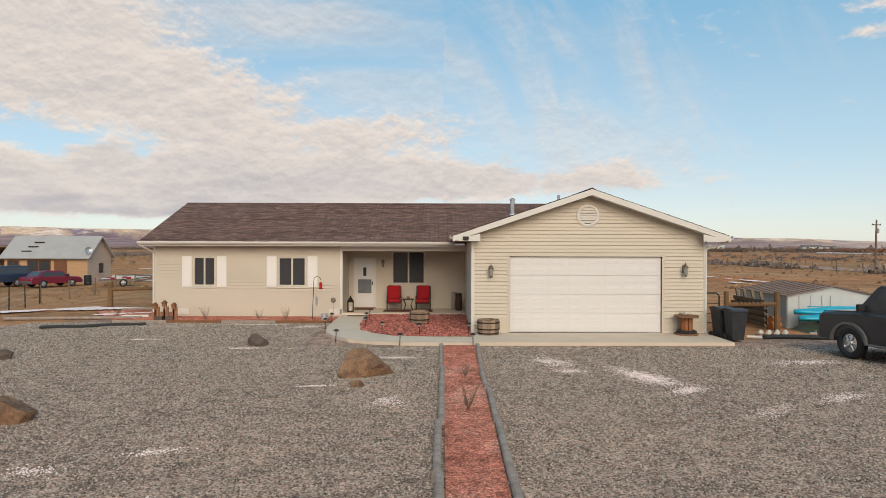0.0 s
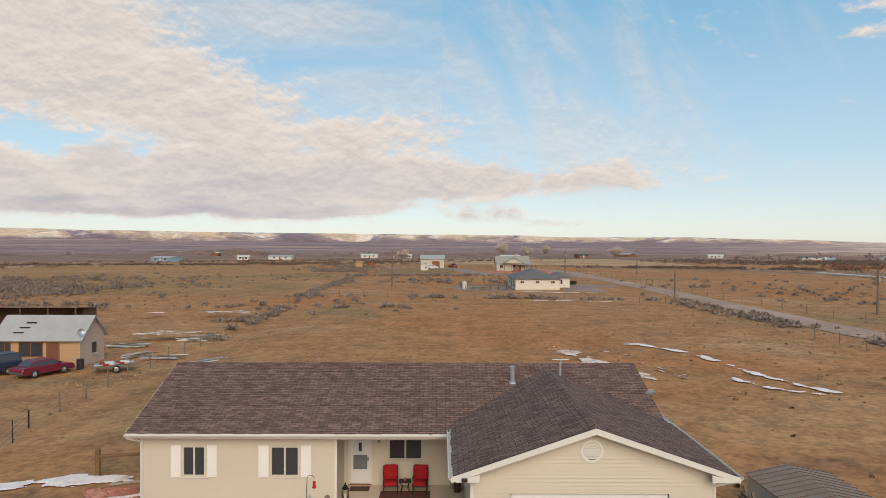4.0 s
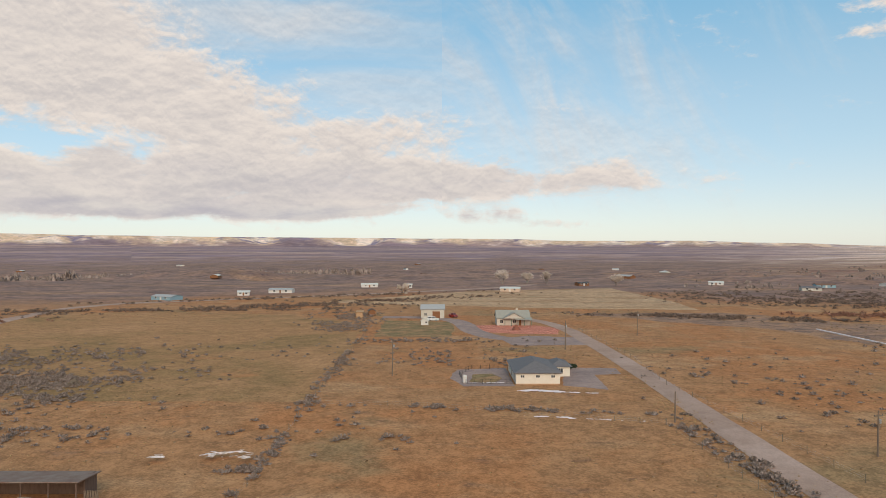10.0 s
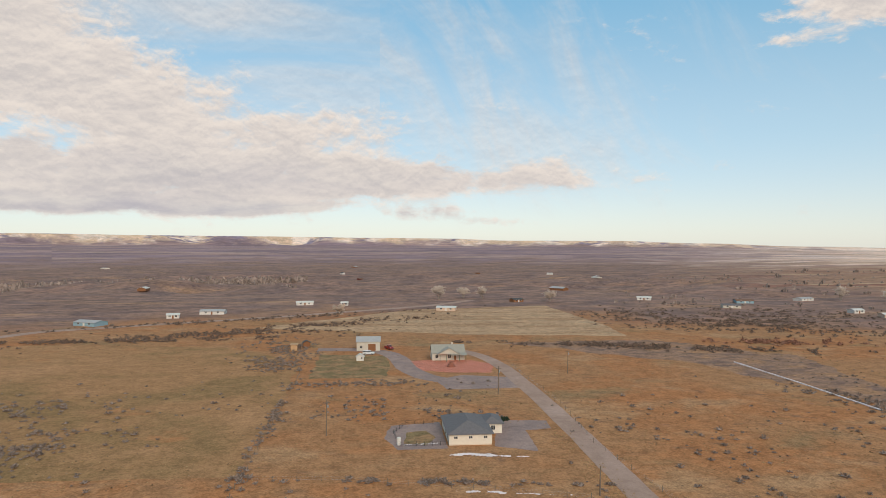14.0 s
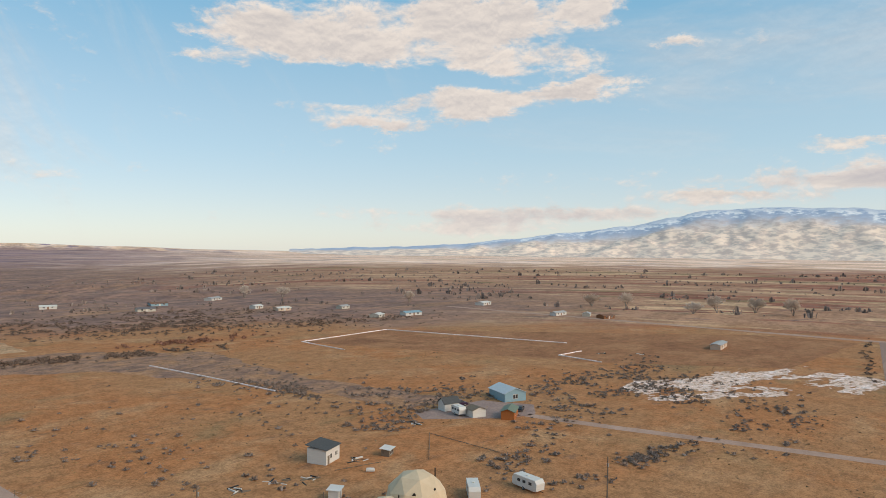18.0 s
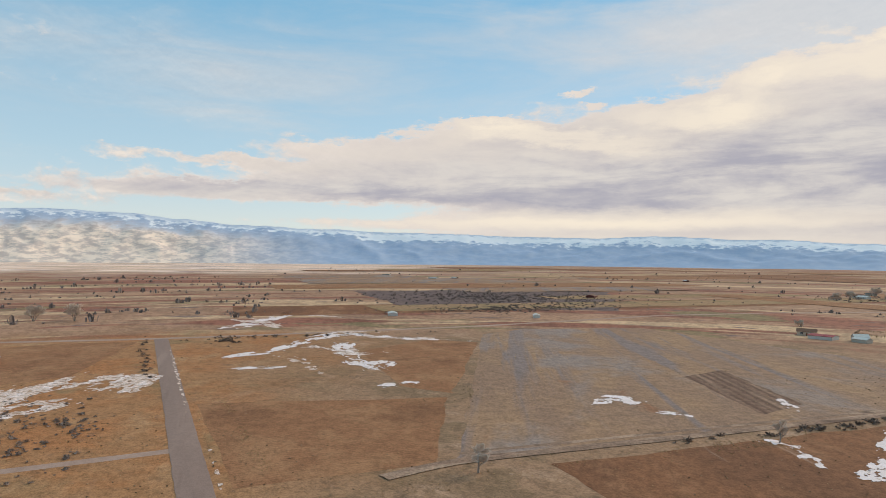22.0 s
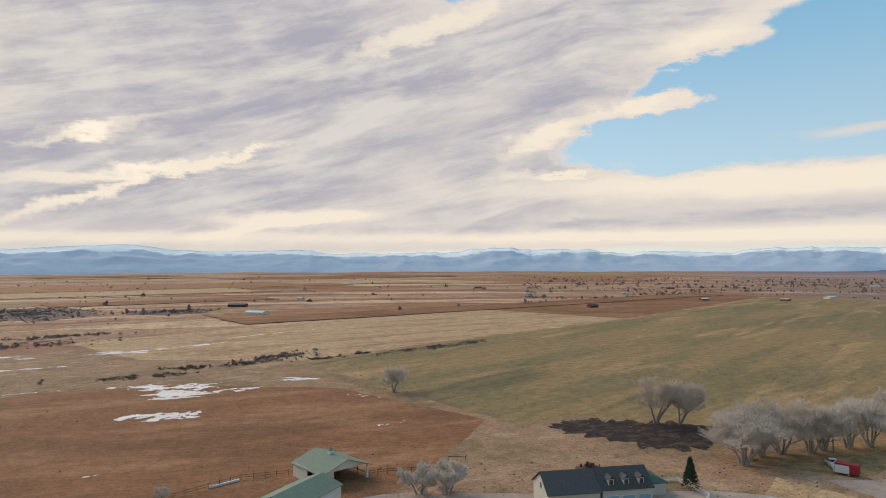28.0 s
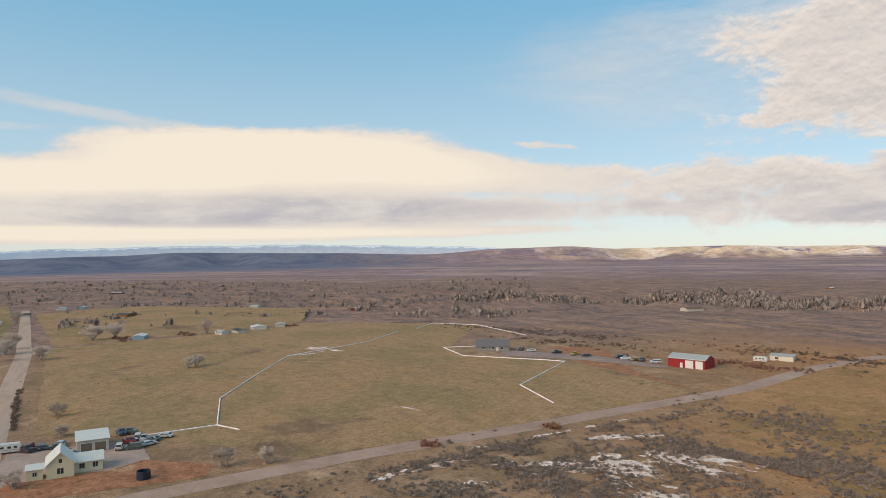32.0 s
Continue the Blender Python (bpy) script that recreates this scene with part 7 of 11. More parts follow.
def gravel_field(seed):
    """Loose crushed stones over the front yard, thinning out with distance from the lane."""
    rng = np.random.default_rng(seed)
    n = 290000
    x, y = rng.uniform(-15, 15, n), 4.6 + 19.6 * rng.random(n) ** 1.25
    keep = ~((x > -0.10) & (x < 0.81 + 0.0115 * y)) & ~((x > -4.1) & (y > 18.9)) & ~((y > 18.85) & (x > 0.9) & (x < 8.6)) & ~((x < -4) & (y > 24.2)) & (np.abs(x) < 1.5 + y * 0.78)
    x, y = x[keep], y[keep]
    n = len(x)
    r = rng.uniform(0.009, 0.021, n) * (0.75 + y / 28)
    a0 = rng.uniform(0, 6.28, n)
    v = np.zeros((n, 5, 3))
    for i in range(4):
        a, q = a0 + i * math.tau / 4 + rng.uniform(-0.3, 0.3, n), r * rng.uniform(0.75, 1.3, n)
        v[:, i, 0], v[:, i, 1], v[:, i, 2] = x + q * np.cos(a), y + q * np.sin(a), GZ + 0.018
    v[:, 4, 0], v[:, 4, 1], v[:, 4, 2] = x + r * rng.uniform(-0.5, 0.5, n), y + r * rng.uniform(-0.5, 0.5, n), GZ + 0.022 + r * rng.uniform(0.5, 1.1, n)
    k = np.arange(n)[:, None] * 5
    f = np.concatenate([k + np.array([[i, (i + 1) % 4, 4]]) for i in range(4)], 1).reshape(-1)
    me = bpy.data.meshes.new("gravel")
    me.vertices.add(n * 5)
    me.vertices.foreach_set("co", v.reshape(-1))
    me.loops.add(len(f))
    me.loops.foreach_set("vertex_index", f.astype(np.int32))
    me.polygons.add(len(f) // 3)
    me.polygons.foreach_set("loop_start", np.arange(0, len(f), 3, dtype=np.int32))
    me.update(calc_edges=True)
    me.materials.append(GREYST)
    tagged(new("gravel", me), "grey crushed gravel stones", "stones", kind="stuff")


gravel_field(3)


def snow_traces(spots, seed):
    """Powdery remains of snow: crumbs gathered in ellipses (x, y, rx, ry, angle, crumbs)."""
    rng = random.Random(seed)
    m = Mesh()
    for cx, cy, rx, ry, ang, n in spots:
        ca, sa = math.cos(radians(ang)), math.sin(radians(ang))
        for _ in range(n):
            u, w = rng.gauss(0, 0.62) * rx, rng.gauss(0, 0.62) * ry
            x, y, r = cx + ca * u - sa * w, cy + sa * u + ca * w, rng.uniform(0.005, 0.017)
            k = len(m.v)
            a0 = rng.uniform(0, 6.28)
            m.v += [(x + r * rng.uniform(0.6, 1.4) * math.cos(a0 + i * 1.2566), y + r * rng.uniform(0.6, 1.4) * math.sin(a0 + i * 1.2566), GZ + 0.03) for i in range(5)] + [(x, y, GZ + 0.040 + r * 0.3)]
            m.f += [(k + i, k + (i + 1) % 5, k + 5) for i in range(5)]
    me = bpy.data.meshes.new("snow_traces")
    me.from_pydata(m.v, [], m.f)
    me.materials.append(MATS["snow"])
    tagged(new("snow_traces", me), "thin melting snow scattered on gravel", "snow", kind="stuff")


snow_traces([(4.45, 14.5, 0.35, 0.9, 22, 1500), (4.9, 13.2, 0.4, 0.2, 40, 350), (2.7, 16.4, 0.3, 0.6, 20, 450), (2.9, 15.2, 0.35, 0.2, 0, 200), (9.0, 16.4, 0.9, 0.25, 10, 350), (11, 18.4, 0.9, 0.3, 10, 500), (12.6, 19.0, 0.8, 0.25, 10, 400), (5.8, 11.6, 0.6, 0.2, 40, 260), (-1.1, 16.9, 0.5, 0.12, 0, 200), (7.6, 12.6, 0.6, 0.2, 30, 260), (-5.5, 18.35, 0.35, 0.12, 0, 250), (-4.2, 18.3, 0.16, 0.08, 0, 60), (7.2, 10.0, 0.5, 0.15, 10, 220), (-4, 9.2, 0.3, 0.15, 20, 150), (-2.6, 13.5, 0.3, 0.08, 10, 120), (-9, 20, 0.5, 0.1, 0, 150), (-10, 23.2, 1.4, 0.1, 0, 300), (-6.5, 23.7, 0.9, 0.12, 0, 200), (-4.7, 23.2, 0.5, 0.2, 30, 250), (-1.0, 12.2, 0.25, 0.35, 0, 220), (-3.4, 7.2, 0.15, 0.3, 0, 200), (-5.2, 8.4, 0.25, 0.15, 0, 120), (0.3, 9.5, 0.14, 0.6, 10, 220), (0.7, 10.1, 0.1, 0.3, 0, 100), (0.55, 8.1, 0.25, 0.35, 0, 200), (0.4, 12.6, 0.2, 0.35, 20, 130), (0.6, 15.5, 0.2, 0.4, 10, 130), (0.5, 17.4, 0.3, 0.3, 0, 100), (0.35, 7.4, 0.2, 0.2, 0, 160), (0.6, 9.2, 0.15, 0.3, 0, 160), (0.3, 11.0, 0.2, 0.25, 0, 120), (0.55, 13.6, 0.2, 0.3, 0, 120), (0.3, 16.4, 0.2, 0.3, 0, 120), (0.45, 6.6, 0.2, 0.15, 0, 140)], 6)
sheet("pavement", [(0.05, 1.0), (0.712, 1.0), (0.918, 18.93), (0.02, 18.93)], "red_cinder", "red cinder garden path", "path", 0.045, 0, s=1)
sheet("ground", [(-12.1, 24.35), (-4.1, 24.35), (-3.95, 25.5), (-4.0, 26.3), (-11.5, 26.3), (-12.6, 28.5), (-14.8, 28.3), (-13.2, 26.0)], "red_cinder", "red cinder planting strip along the house", "planting bed", 0.05, 0.08, 0.4, s=1)
TIMBER = mat("grey_landscape_timber", (0.40, 0.32, 0.265), 0.9, (0.22, 0.17, 0.14), 6, 60, 0.012, axis=(1, 1, 1))
E1 = thing("garden_edging", "weathered grey timbers edging the red path", "edging", pose(0, 0, GZ))
for x in (-0.04, 0.97):
    y = 1.0
    while y < 18.8:
        L = min(2.42, 18.9 - y)
        o = random.uniform(-0.03, 0.03)
        px, turn = (x + o, 0.0) if x < 0 else (0.75 + 0.0115 * y + o, -0.66)
        part("timber", Mesh().prism([(-0.055, 0), (0.055, 0), (0.055, 0.085), (0.03, 0.11), (-0.03, 0.11), (-0.055, 0.085)], "y", 0, L - 0.015), TIMBER, E1, at=pose(px, y, 0.0, 0, 0, turn + random.uniform(-0.4, 0.4)))
        y += L
E2 = thing("garden_edging", "low red-brown timbers edging the planting strip", "edging", pose(0, 0, GZ))
for i in range(4):
    part("timber", Mesh().box(-12.1 + i * 2.0, 24.28, 0, -12.1 + i * 2.0 + 1.985, 24.38, 0.11, 0.015), BROWNW if i % 2 else TIMBER, E2)


def half_barrel(x, y, label):
    B = thing("half_barrel_planter", label, "planter", pose(x, y, GZ + 0.1 if y > 21 else -0.0), "barrel planters")
    wood = mat("old_oak_stave", (0.24, 0.155, 0.10), 0.9, (0.34, 0.26, 0.20), 4, 30, 0.006, spread=0.35)
    for i in range(16):
        a = i * math.tau / 16
        m = Mesh()
        w = 0.068
        for z0, z1, r0, r1 in ((0, 0.22, 0.30, 0.355), (0.22, 0.46, 0.355, 0.34)):
            m.add([(r0, -w, z0), (r0, w, z0), (r1, w, z1), (r1, -w, z1), (r0 - 0.03, -w, z0), (r0 - 0.03, w, z0), (r1 - 0.03, w, z1), (r1 - 0.03, -w, z1)], [(0, 1, 2, 3), (4, 7, 6, 5), (0, 3, 7, 4), (1, 5, 6, 2), (3, 2, 6, 7), (0, 4, 5, 1)])
        part("stave", m, wood, B, at=pose(0, 0, 0, 0, 0, math.degrees(a)))
    for z, r in ((0.05, 0.322), (0.18, 0.352), (0.38, 0.352)):
        part("hoop", Mesh().lathe([(r, z - 0.018), (r + 0.008, z - 0.018), (r + 0.008, z + 0.018), (r, z + 0.018)], 24), DARKMETAL, B)
    part("soil", Mesh().lathe([(0.30, 0.36), (0.2, 0.39), (0.02, 0.40)], 16), mat("dark_soil", (0.09, 0.06, 0.04), 1.0, bump=0.02), B)


half_barrel(1.42, 20.72, "weathered oak half-barrel planter on the garage apron")
half_barrel(-0.82, 23.45, "weathered oak half-barrel planter in red gravel")


def cable_spool(x, y):
    B = thing("cable_spool_table", "brown wooden cable spool used as a plant stand", "spool", pose(x, y, 0))
    w = mat("spool_wood", (0.16, 0.075, 0.04), 0.85, (0.24, 0.13, 0.075), 5, 30, 0.004)
    part("base_disc", Mesh().lathe([(0.36, 0.0), (0.36, 0.05), (0.1, 0.055)], 22), w, B)
    part("tabletop", Mesh().lathe([(0.1, 0.55), (0.37, 0.55), (0.37, 0.60), (0.05, 0.605)], 22), w, B)
    for i in range(10):
        a = i * math.tau / 10
        part("slat", Mesh().box(0.15, -0.045, 0.05, 0.175, 0.045, 0.55), mat("orange_brown_wood", (0.33, 0.13, 0.055), 0.8, bump=0.003), B, at=pose(0, 0, 0, 0, 0, math.degrees(a)))
    part("coiled_hose", Mesh().lathe([(0.2, 0.06), (0.31, 0.07), (0.31, 0.12), (0.24, 0.15), (0.2, 0.12)], 18), RUBBER, B)
    rng = random.Random(4)
    m = Mesh()
    for _ in range(14):
        a, q = rng.uniform(0, 6.28), rng.uniform(0, 0.26)
        p = Vector((q * math.cos(a), q * math.sin(a), 0.62))
        m.tube(p, p + Vector((rng.uniform(-.22, .22), rng.uniform(-.22, .22), rng.uniform(0, .09))), 0.012, 0.007, 5)
    ob = solid("driftwood_sticks", m, mat("bleached_wood", (0.42, 0.36, 0.30), 0.9), "bleached sticks lying on a spool table", "sticks", pose(x, y, 0))


cable_spool(7.62, 20.78)


def trash_bin(x, y, rot):
    B = thing("trash_bin", "black wheeled plastic trash bin beside the garage", "trash bin", pose(x, y, GZ + 0.02, 0, 0, rot), "trash bins")
    pl = mat("black_plastic", (0.022, 0.023, 0.027), 0.5, (0.04, 0.04, 0.045), 4, 60)
    m = Mesh()
    for (h0, s0), (h1, s1) in (((0.06, 0.18), (0.85, 0.24)), ((0.85, 0.25), (0.92, 0.25))):
        m.add([(-s0, -s0, h0), (s0, -s0, h0), (s0, s0, h0), (-s0, s0, h0), (-s1, -s1, h1), (s1, -s1, h1), (s1, s1, h1), (-s1, s1, h1)], [(3, 2, 1, 0), (4, 5, 6, 7), (0, 1, 5, 4), (1, 2, 6, 5), (2, 3, 7, 6), (3, 0, 4, 7)])
    part("body", m, pl, B)
    part("lid", Mesh().prism([(-0.30, 0.925), (0.30, 0.925), (0.30, 0.96), (0.1, 1.0), (-0.27, 0.97)], "x", -0.255, 0.255), pl, B)
    part("handle", Mesh().tube((-0.22, 0.33, 0.9), (0.22, 0.33, 0.9), 0.018), pl, B)
    for s in (-1, 1):
        part("wheel", Mesh().tube((s * 0.2, 0.22, 0.11), (s * 0.26, 0.22, 0.11), 0.11, 0.11, 14), RUBBER, B)


trash_bin(8.66, 20.6, 12)
trash_bin(8.80, 20.0, 6)


def porch_chair(x, y, rot):
    C = thing("porch_chair", "black metal porch chair with bright red cushions", "chair", pose(x, y, 0.06, 0, 0, rot), "porch chairs")
    for sx in (-0.29, 0.29):
        part("leg", Mesh().tube((sx, -0.28, 0), (sx, -0.26, 0.58), 0.016).tube((sx, -0.26, 0.58), (sx, 0.26, 0.60), 0.018), DARKMETAL, C)
        part("leg", Mesh().tube((sx, 0.30, 0), (sx, 0.24, 0.45), 0.016).tube((sx, 0.24, 0.45), (sx, 0.36, 0.98), 0.016), DARKMETAL, C)
        part("runner", Mesh().tube((sx, -0.30, 0.02), (sx, 0.32, 0.02), 0.016), DARKMETAL, C)
    part("seat_frame", Mesh().box(-0.29, -0.26, 0.30, 0.29, 0.26, 0.33, 0.008), DARKMETAL, C)
    part("seat_cushion", Mesh().box(-0.27, -0.28, 0.33, 0.27, 0.22, 0.46, 0.045), REDCUSH, C, "red seat cushion", True)
    part("back_cushion", Mesh().box(-0.27, -0.05, 0.0, 0.27, 0.06, 0.58, 0.045), REDCUSH, C, "red back cushion", True, at=pose(0, 0.22, 0.44, -12, 0, 0))


porch_chair(-2.02, 27.55, 4)
porch_chair(-0.83, 27.55, -4)
T = thing("side_table", "small dark metal side table between porch chairs", "table", pose(-1.43, 27.55, 0.06))
part("tabletop", Mesh().box(-0.24, -0.24, 0.44, 0.24, 0.24, 0.47, 0.01), DARKMETAL, T)
for sx in (-0.19, 0.19):
    for sy in (-0.19, 0.19):
        part("leg", Mesh().tube((sx, sy, 0.44), (sx * 0.55, sy * 0.55, 0.22), 0.014).tube((sx * 0.55, sy * 0.55, 0.22), (sx, sy, 0), 0.014), DARKMETAL, T)
solid("potted_plant", Mesh().lathe([(0.05, 0), (0.07, 0.08), (0.06, 0.1)], 10), mat("terracotta", (0.35, 0.16, 0.09), 0.8), "small terracotta pot on a side table", "pot", pose(-1.43, 27.55, 0.531))
solid("door_mat", Mesh().box(-0.4, -0.25, 0, 0.4, 0.25, 0.018, 0.004), mat("brown_mat", (0.10, 0.06, 0.04), 1.0, (0.06, 0.04, 0.03), 8, 80, 0.004), "dark brown mat at the entry door", "mat", pose(-3.3, 27.9, 0.062))
solid("door_mat", Mesh().box(-0.36, -0.16, 0, 0.36, 0.16, 0.015, 0.004), mat("grey_mat", (0.16, 0.13, 0.09), 1.0, (0.10, 0.085, 0.06), 8, 80, 0.004), "grey mat on the concrete walk", "mat", pose(-3.36, 25.9, -0.002))
R = thing("porch_rug", "dark patterned rug under porch chairs", "rug", pose(-1.42, 27.25, 0.063))
part("rug_base", Mesh().box(-1.0, -0.42, 0, 1.0, 0.42, 0.012), mat("rug_dark", (0.07, 0.04, 0.03), 1.0, (0.12, 0.07, 0.05), 12, 90, 0.003), R)
part("fringe", Mesh().box(-1.0, -0.46, 0, 1.0, -0.42, 0.006), mat("rug_fringe", (0.30, 0.24, 0.18), 1.0), R)
for i in range(9):
    part("stripe", Mesh().box(-0.92 + i * 0.22, -0.38, 0.012, -0.84 + i * 0.22, 0.38, 0.015), mat("rug_red", (0.20, 0.05, 0.035), 1.0), R)
L = thing("floor_lantern", "dark metal candle lantern by the porch corner", "lantern", pose(-3.72, 26.8, 0.06))
part("base", Mesh().box(-0.13, -0.13, 0, 0.13, 0.13, 0.05, 0.01), DARKMETAL, L)
for sx in (-0.11, 0.11):
    for sy in (-0.11, 0.11):
        part("post", Mesh().box(sx - 0.012, sy - 0.012, 0.05, sx + 0.012, sy + 0.012, 0.40), DARKMETAL, L)
part("candle", Mesh().tube((0, 0, 0.05), (0, 0, 0.22), 0.05, 0.05, 12), mat("wax", (0.75, 0.70, 0.60), 0.6), L)
part("cap", Mesh().lathe([(0.15, 0.40), (0.14, 0.43), (0.03, 0.60), (0.02, 0.66)], 4), DARKMETAL, L)
solid("tall_planter", Mesh().lathe([(0.13, 0), (0.15, 0.3), (0.12, 0.62), (0.14, 0.70), (0.10, 0.70), (0.09, 0.3)], 14), mat("dark_brown_glaze", (0.06, 0.03, 0.02), 0.5), "tall dark brown planter on the porch", "planter", pose(0.66, 27.6, 0.06))
solid("log_stump", Mesh().lathe([(0.10, 0), (0.09, 0.5), (0.085, 0.74)], 9), BARK if "pale_bark" in MATS else RAW, "upright log standing on the porch", "log", pose(0.45, 27.95, 0.06))


BRONZE = mat("weathered_bronze", (0.13, 0.095, 0.065), 0.6, (0.20, 0.16, 0.12), 8, 60, metal=0.4)


def wall_lantern(x, y, z, s=1.0):
    W = thing("wall_lantern", "weathered metal coach lantern on the wall", "wall lamp", pose(x, y, z), "wall lanterns")
    part("back_plate", Mesh().box(-0.06 * s, -0.03, -0.12 * s, 0.06 * s, 0.0, 0.12 * s, 0.01), BRONZE, W)
    part("arm", Mesh().tube((0, -0.02, 0.08 * s), (0, -0.14 * s, 0.20 * s), 0.012).tube((0, -0.14 * s, 0.20 * s), (0, -0.16 * s, 0.10 * s), 0.012), BRONZE, W)
    part("roof", Mesh().lathe([(0.10 * s, 0.04 * s), (0.03 * s, 0.12 * s), (0.01, 0.16 * s)], 6, (0, -0.16 * s, 0)), BRONZE, W)
    part("glass", Mesh().lathe([(0.055 * s, -0.20 * s), (0.085 * s, 0.04 * s), (0.05 * s, 0.045 * s)], 6, (0, -0.16 * s, 0)), mat("lantern_glass", (0.30, 0.29, 0.25), 0.15), W)
    part("foot", Mesh().lathe([(0.02, -0.25 * s), (0.06 * s, -0.20 * s), (0.055 * s, -0.195 * s)], 6, (0, -0.16 * s, 0)), BRONZE, W)


wall_lantern(1.52, 21.13, 2.0, 1.0)
wall_lantern(7.66, 21.13, 2.04, 1.0)
wall_lantern(-2.55, 28.38, 2.02, 0.8)


def path_light(x, y, z=None):
    P = thing("path_light", "small black solar path light on a stake", "path light", pose(x, y, GZ + 0.03 if z is None else z, random.uniform(-3, 3), random.uniform(-3, 3), 0), "solar path lights")
    part("stake", Mesh().tube((0, 0, -0.05), (0, 0, 0.30), 0.013, 0.013, 6), DARKMETAL, P)
    part("lens", Mesh().lathe([(0.03, 0.28), (0.045, 0.34), (0.03, 0.345)], 10), mat("clear_lens", (0.4, 0.4, 0.38), 0.2), P)
    part("cap", Mesh().lathe([(0.09, 0.335), (0.085, 0.35), (0.03, 0.385), (0.01, 0.39)], 12), DARKMETAL, P)


for x, y in ((-4.05, 24.2), (-3.98, 22.5), (-3.15, 19.55), (-1.22, 18.8), (0.86, 18.82), (-2.55, 22.05), (-2.68, 23.5), (-2.75, 25.0), (-1.9, 20.75), (-0.72, 20.4), (0.8, 20.55)):
    path_light(x, y, GZ + 0.12 if y > 20.3 and x > -3 else None)

K = thing("shepherd_hook", "black shepherd hook with a red hummingbird feeder", "garden hook", pose(-4.95, 25.2, GZ))
hk = Mesh().tube((0, 0, 0), (0.06, 0, 1.55), 0.012)
for i in range(8):
    a0, a1 = math.pi - i * math.pi / 8, math.pi - (i + 1) * math.pi / 8
    hk.tube((0.19 + 0.13 * math.cos(a0), 0, 1.55 + 0.13 * math.sin(a0)), (0.19 + 0.13 * math.cos(a1), 0, 1.55 + 0.13 * math.sin(a1)), 0.011)
part("pole", hk, DARKMETAL, K)
part("feeder", Mesh().lathe([(0.02, 1.47), (0.06, 1.44), (0.05, 1.28), (0.09, 1.24), (0.07, 1.21), (0.02, 1.2)], 12, (0.32, 0, 0)), mat("red_glass", (0.45, 0.02, 0.02), 0.2), K, "red feeder")
part("wind_chime", Mesh().tube((0.16, 0.02, 0.95), (0.16, 0.02, 0.55), 0.02).tube((0.12, 0, 0.9), (0.12, 0, 0.62), 0.012).tube((0.2, 0, 0.9), (0.2, 0, 0.6), 0.012), GALV, K)
WH = thing("garden_spinner", "grey metal garden spinner on a stake", "ornament", pose(-4.2, 25.5, GZ))
part("stake", Mesh().tube((0, 0, 0), (0, 0, 0.75), 0.008), GALV, WH)
part("wheel", Mesh().lathe([(0.10, 0.0), (0.09, 0.012), (0.03, 0.03), (0.01, 0.035)], 14), RAW, WH, at=pose(0, -0.02, 0.76, 80, 0, 10))
WC = thing("watering_can", "galvanised watering can in the planting bed", "watering can", pose(-4.45, 25.0, GZ + 0.05))
part("body", Mesh().lathe([(0.12, 0), (0.125, 0.02), (0.11, 0.26), (0.10, 0.26), (0.1, 0.05)], 14), GALV, WC)
part("spout", Mesh().tube((0.1, 0, 0.06), (0.30, 0, 0.28), 0.022, 0.015), GALV, WC)
part("handle", Mesh().tube((-0.1, 0, 0.06), (-0.2, 0, 0.18), 0.01).tube((-0.2, 0, 0.18), (-0.1, 0, 0.25), 0.01), GALV, WC)
BH = thing("birdhouse_planter", "rustic wooden picket planter with three small birdhouses", "planter", pose(-10.45, 24.95, GZ + 0.05))
ow = mat("rust_wood", (0.34, 0.16, 0.085), 0.85, (0.22, 0.10, 0.055), 5, 30, 0.004, spread=0.2)
for i in range(9):
    part("picket", Mesh().box(-0.48 + i * 0.11, -0.02, 0, -0.39 + i * 0.11, 0.02, 0.30 + 0.10 * (i % 3), 0.006), ow, BH)
for i in range(2):
    part("trough", Mesh().box(-0.36 + i * 0.42, -0.12, 0, -0.06 + i * 0.42, 0.1, 0.14, 0.01), LAVA, BH)
for x, h in ((-0.35, 0.52), (0.0, 0.60), (0.36, 0.52)):
    b = part("birdhouse", Mesh().box(x - 0.07, -0.07, h - 0.1, x + 0.07, 0.07, h + 0.04), ow, BH)
    part("roof", Mesh().prism([(x - 0.1, h + 0.03), (x, h + 0.13), (x + 0.1, h + 0.03)], "y", -0.1, 0.1), BROWNW, b)
    part("post", Mesh().box(x - 0.03, -0.02, 0, x + 0.03, 0.02, h - 0.1), ow, BH)
rng = random.Random(9)
for x, y, h in ((-9.0, 25.2, 0.5), (-7.0, 25.3, 0.4), (-5.9, 25.0, 0.55), (0.45, 11.6, 0.55), (0.5, 14.5, 0.3), (-12.8, 26.2, 0.3)):
    m = Mesh()
    for _ in range(16):
        a = rng.uniform(0, 6.28)
        p = Vector((0, 0, 0))
        d = Vector((0.35 * math.cos(a), 0.35 * math.sin(a), 1)).normalized()
        for s in range(3):
            q = p + (d + Vector((rng.uniform(-.25, .25), rng.uniform(-.25, .25), 0))) * h / 3 * rng.uniform(0.7, 1.2)
            m.tube(p, q, 0.006 - 0.0015 * s, 0.005 - 0.0015 * s, 3, False)
            p = q
    solid("dormant_shrub", m, mat("brown_stems", (0.24, 0.16, 0.11), 0.9), "thin leafless dormant shrub", "shrub", pose(x, y, GZ + 0.04), "dormant shrubs")


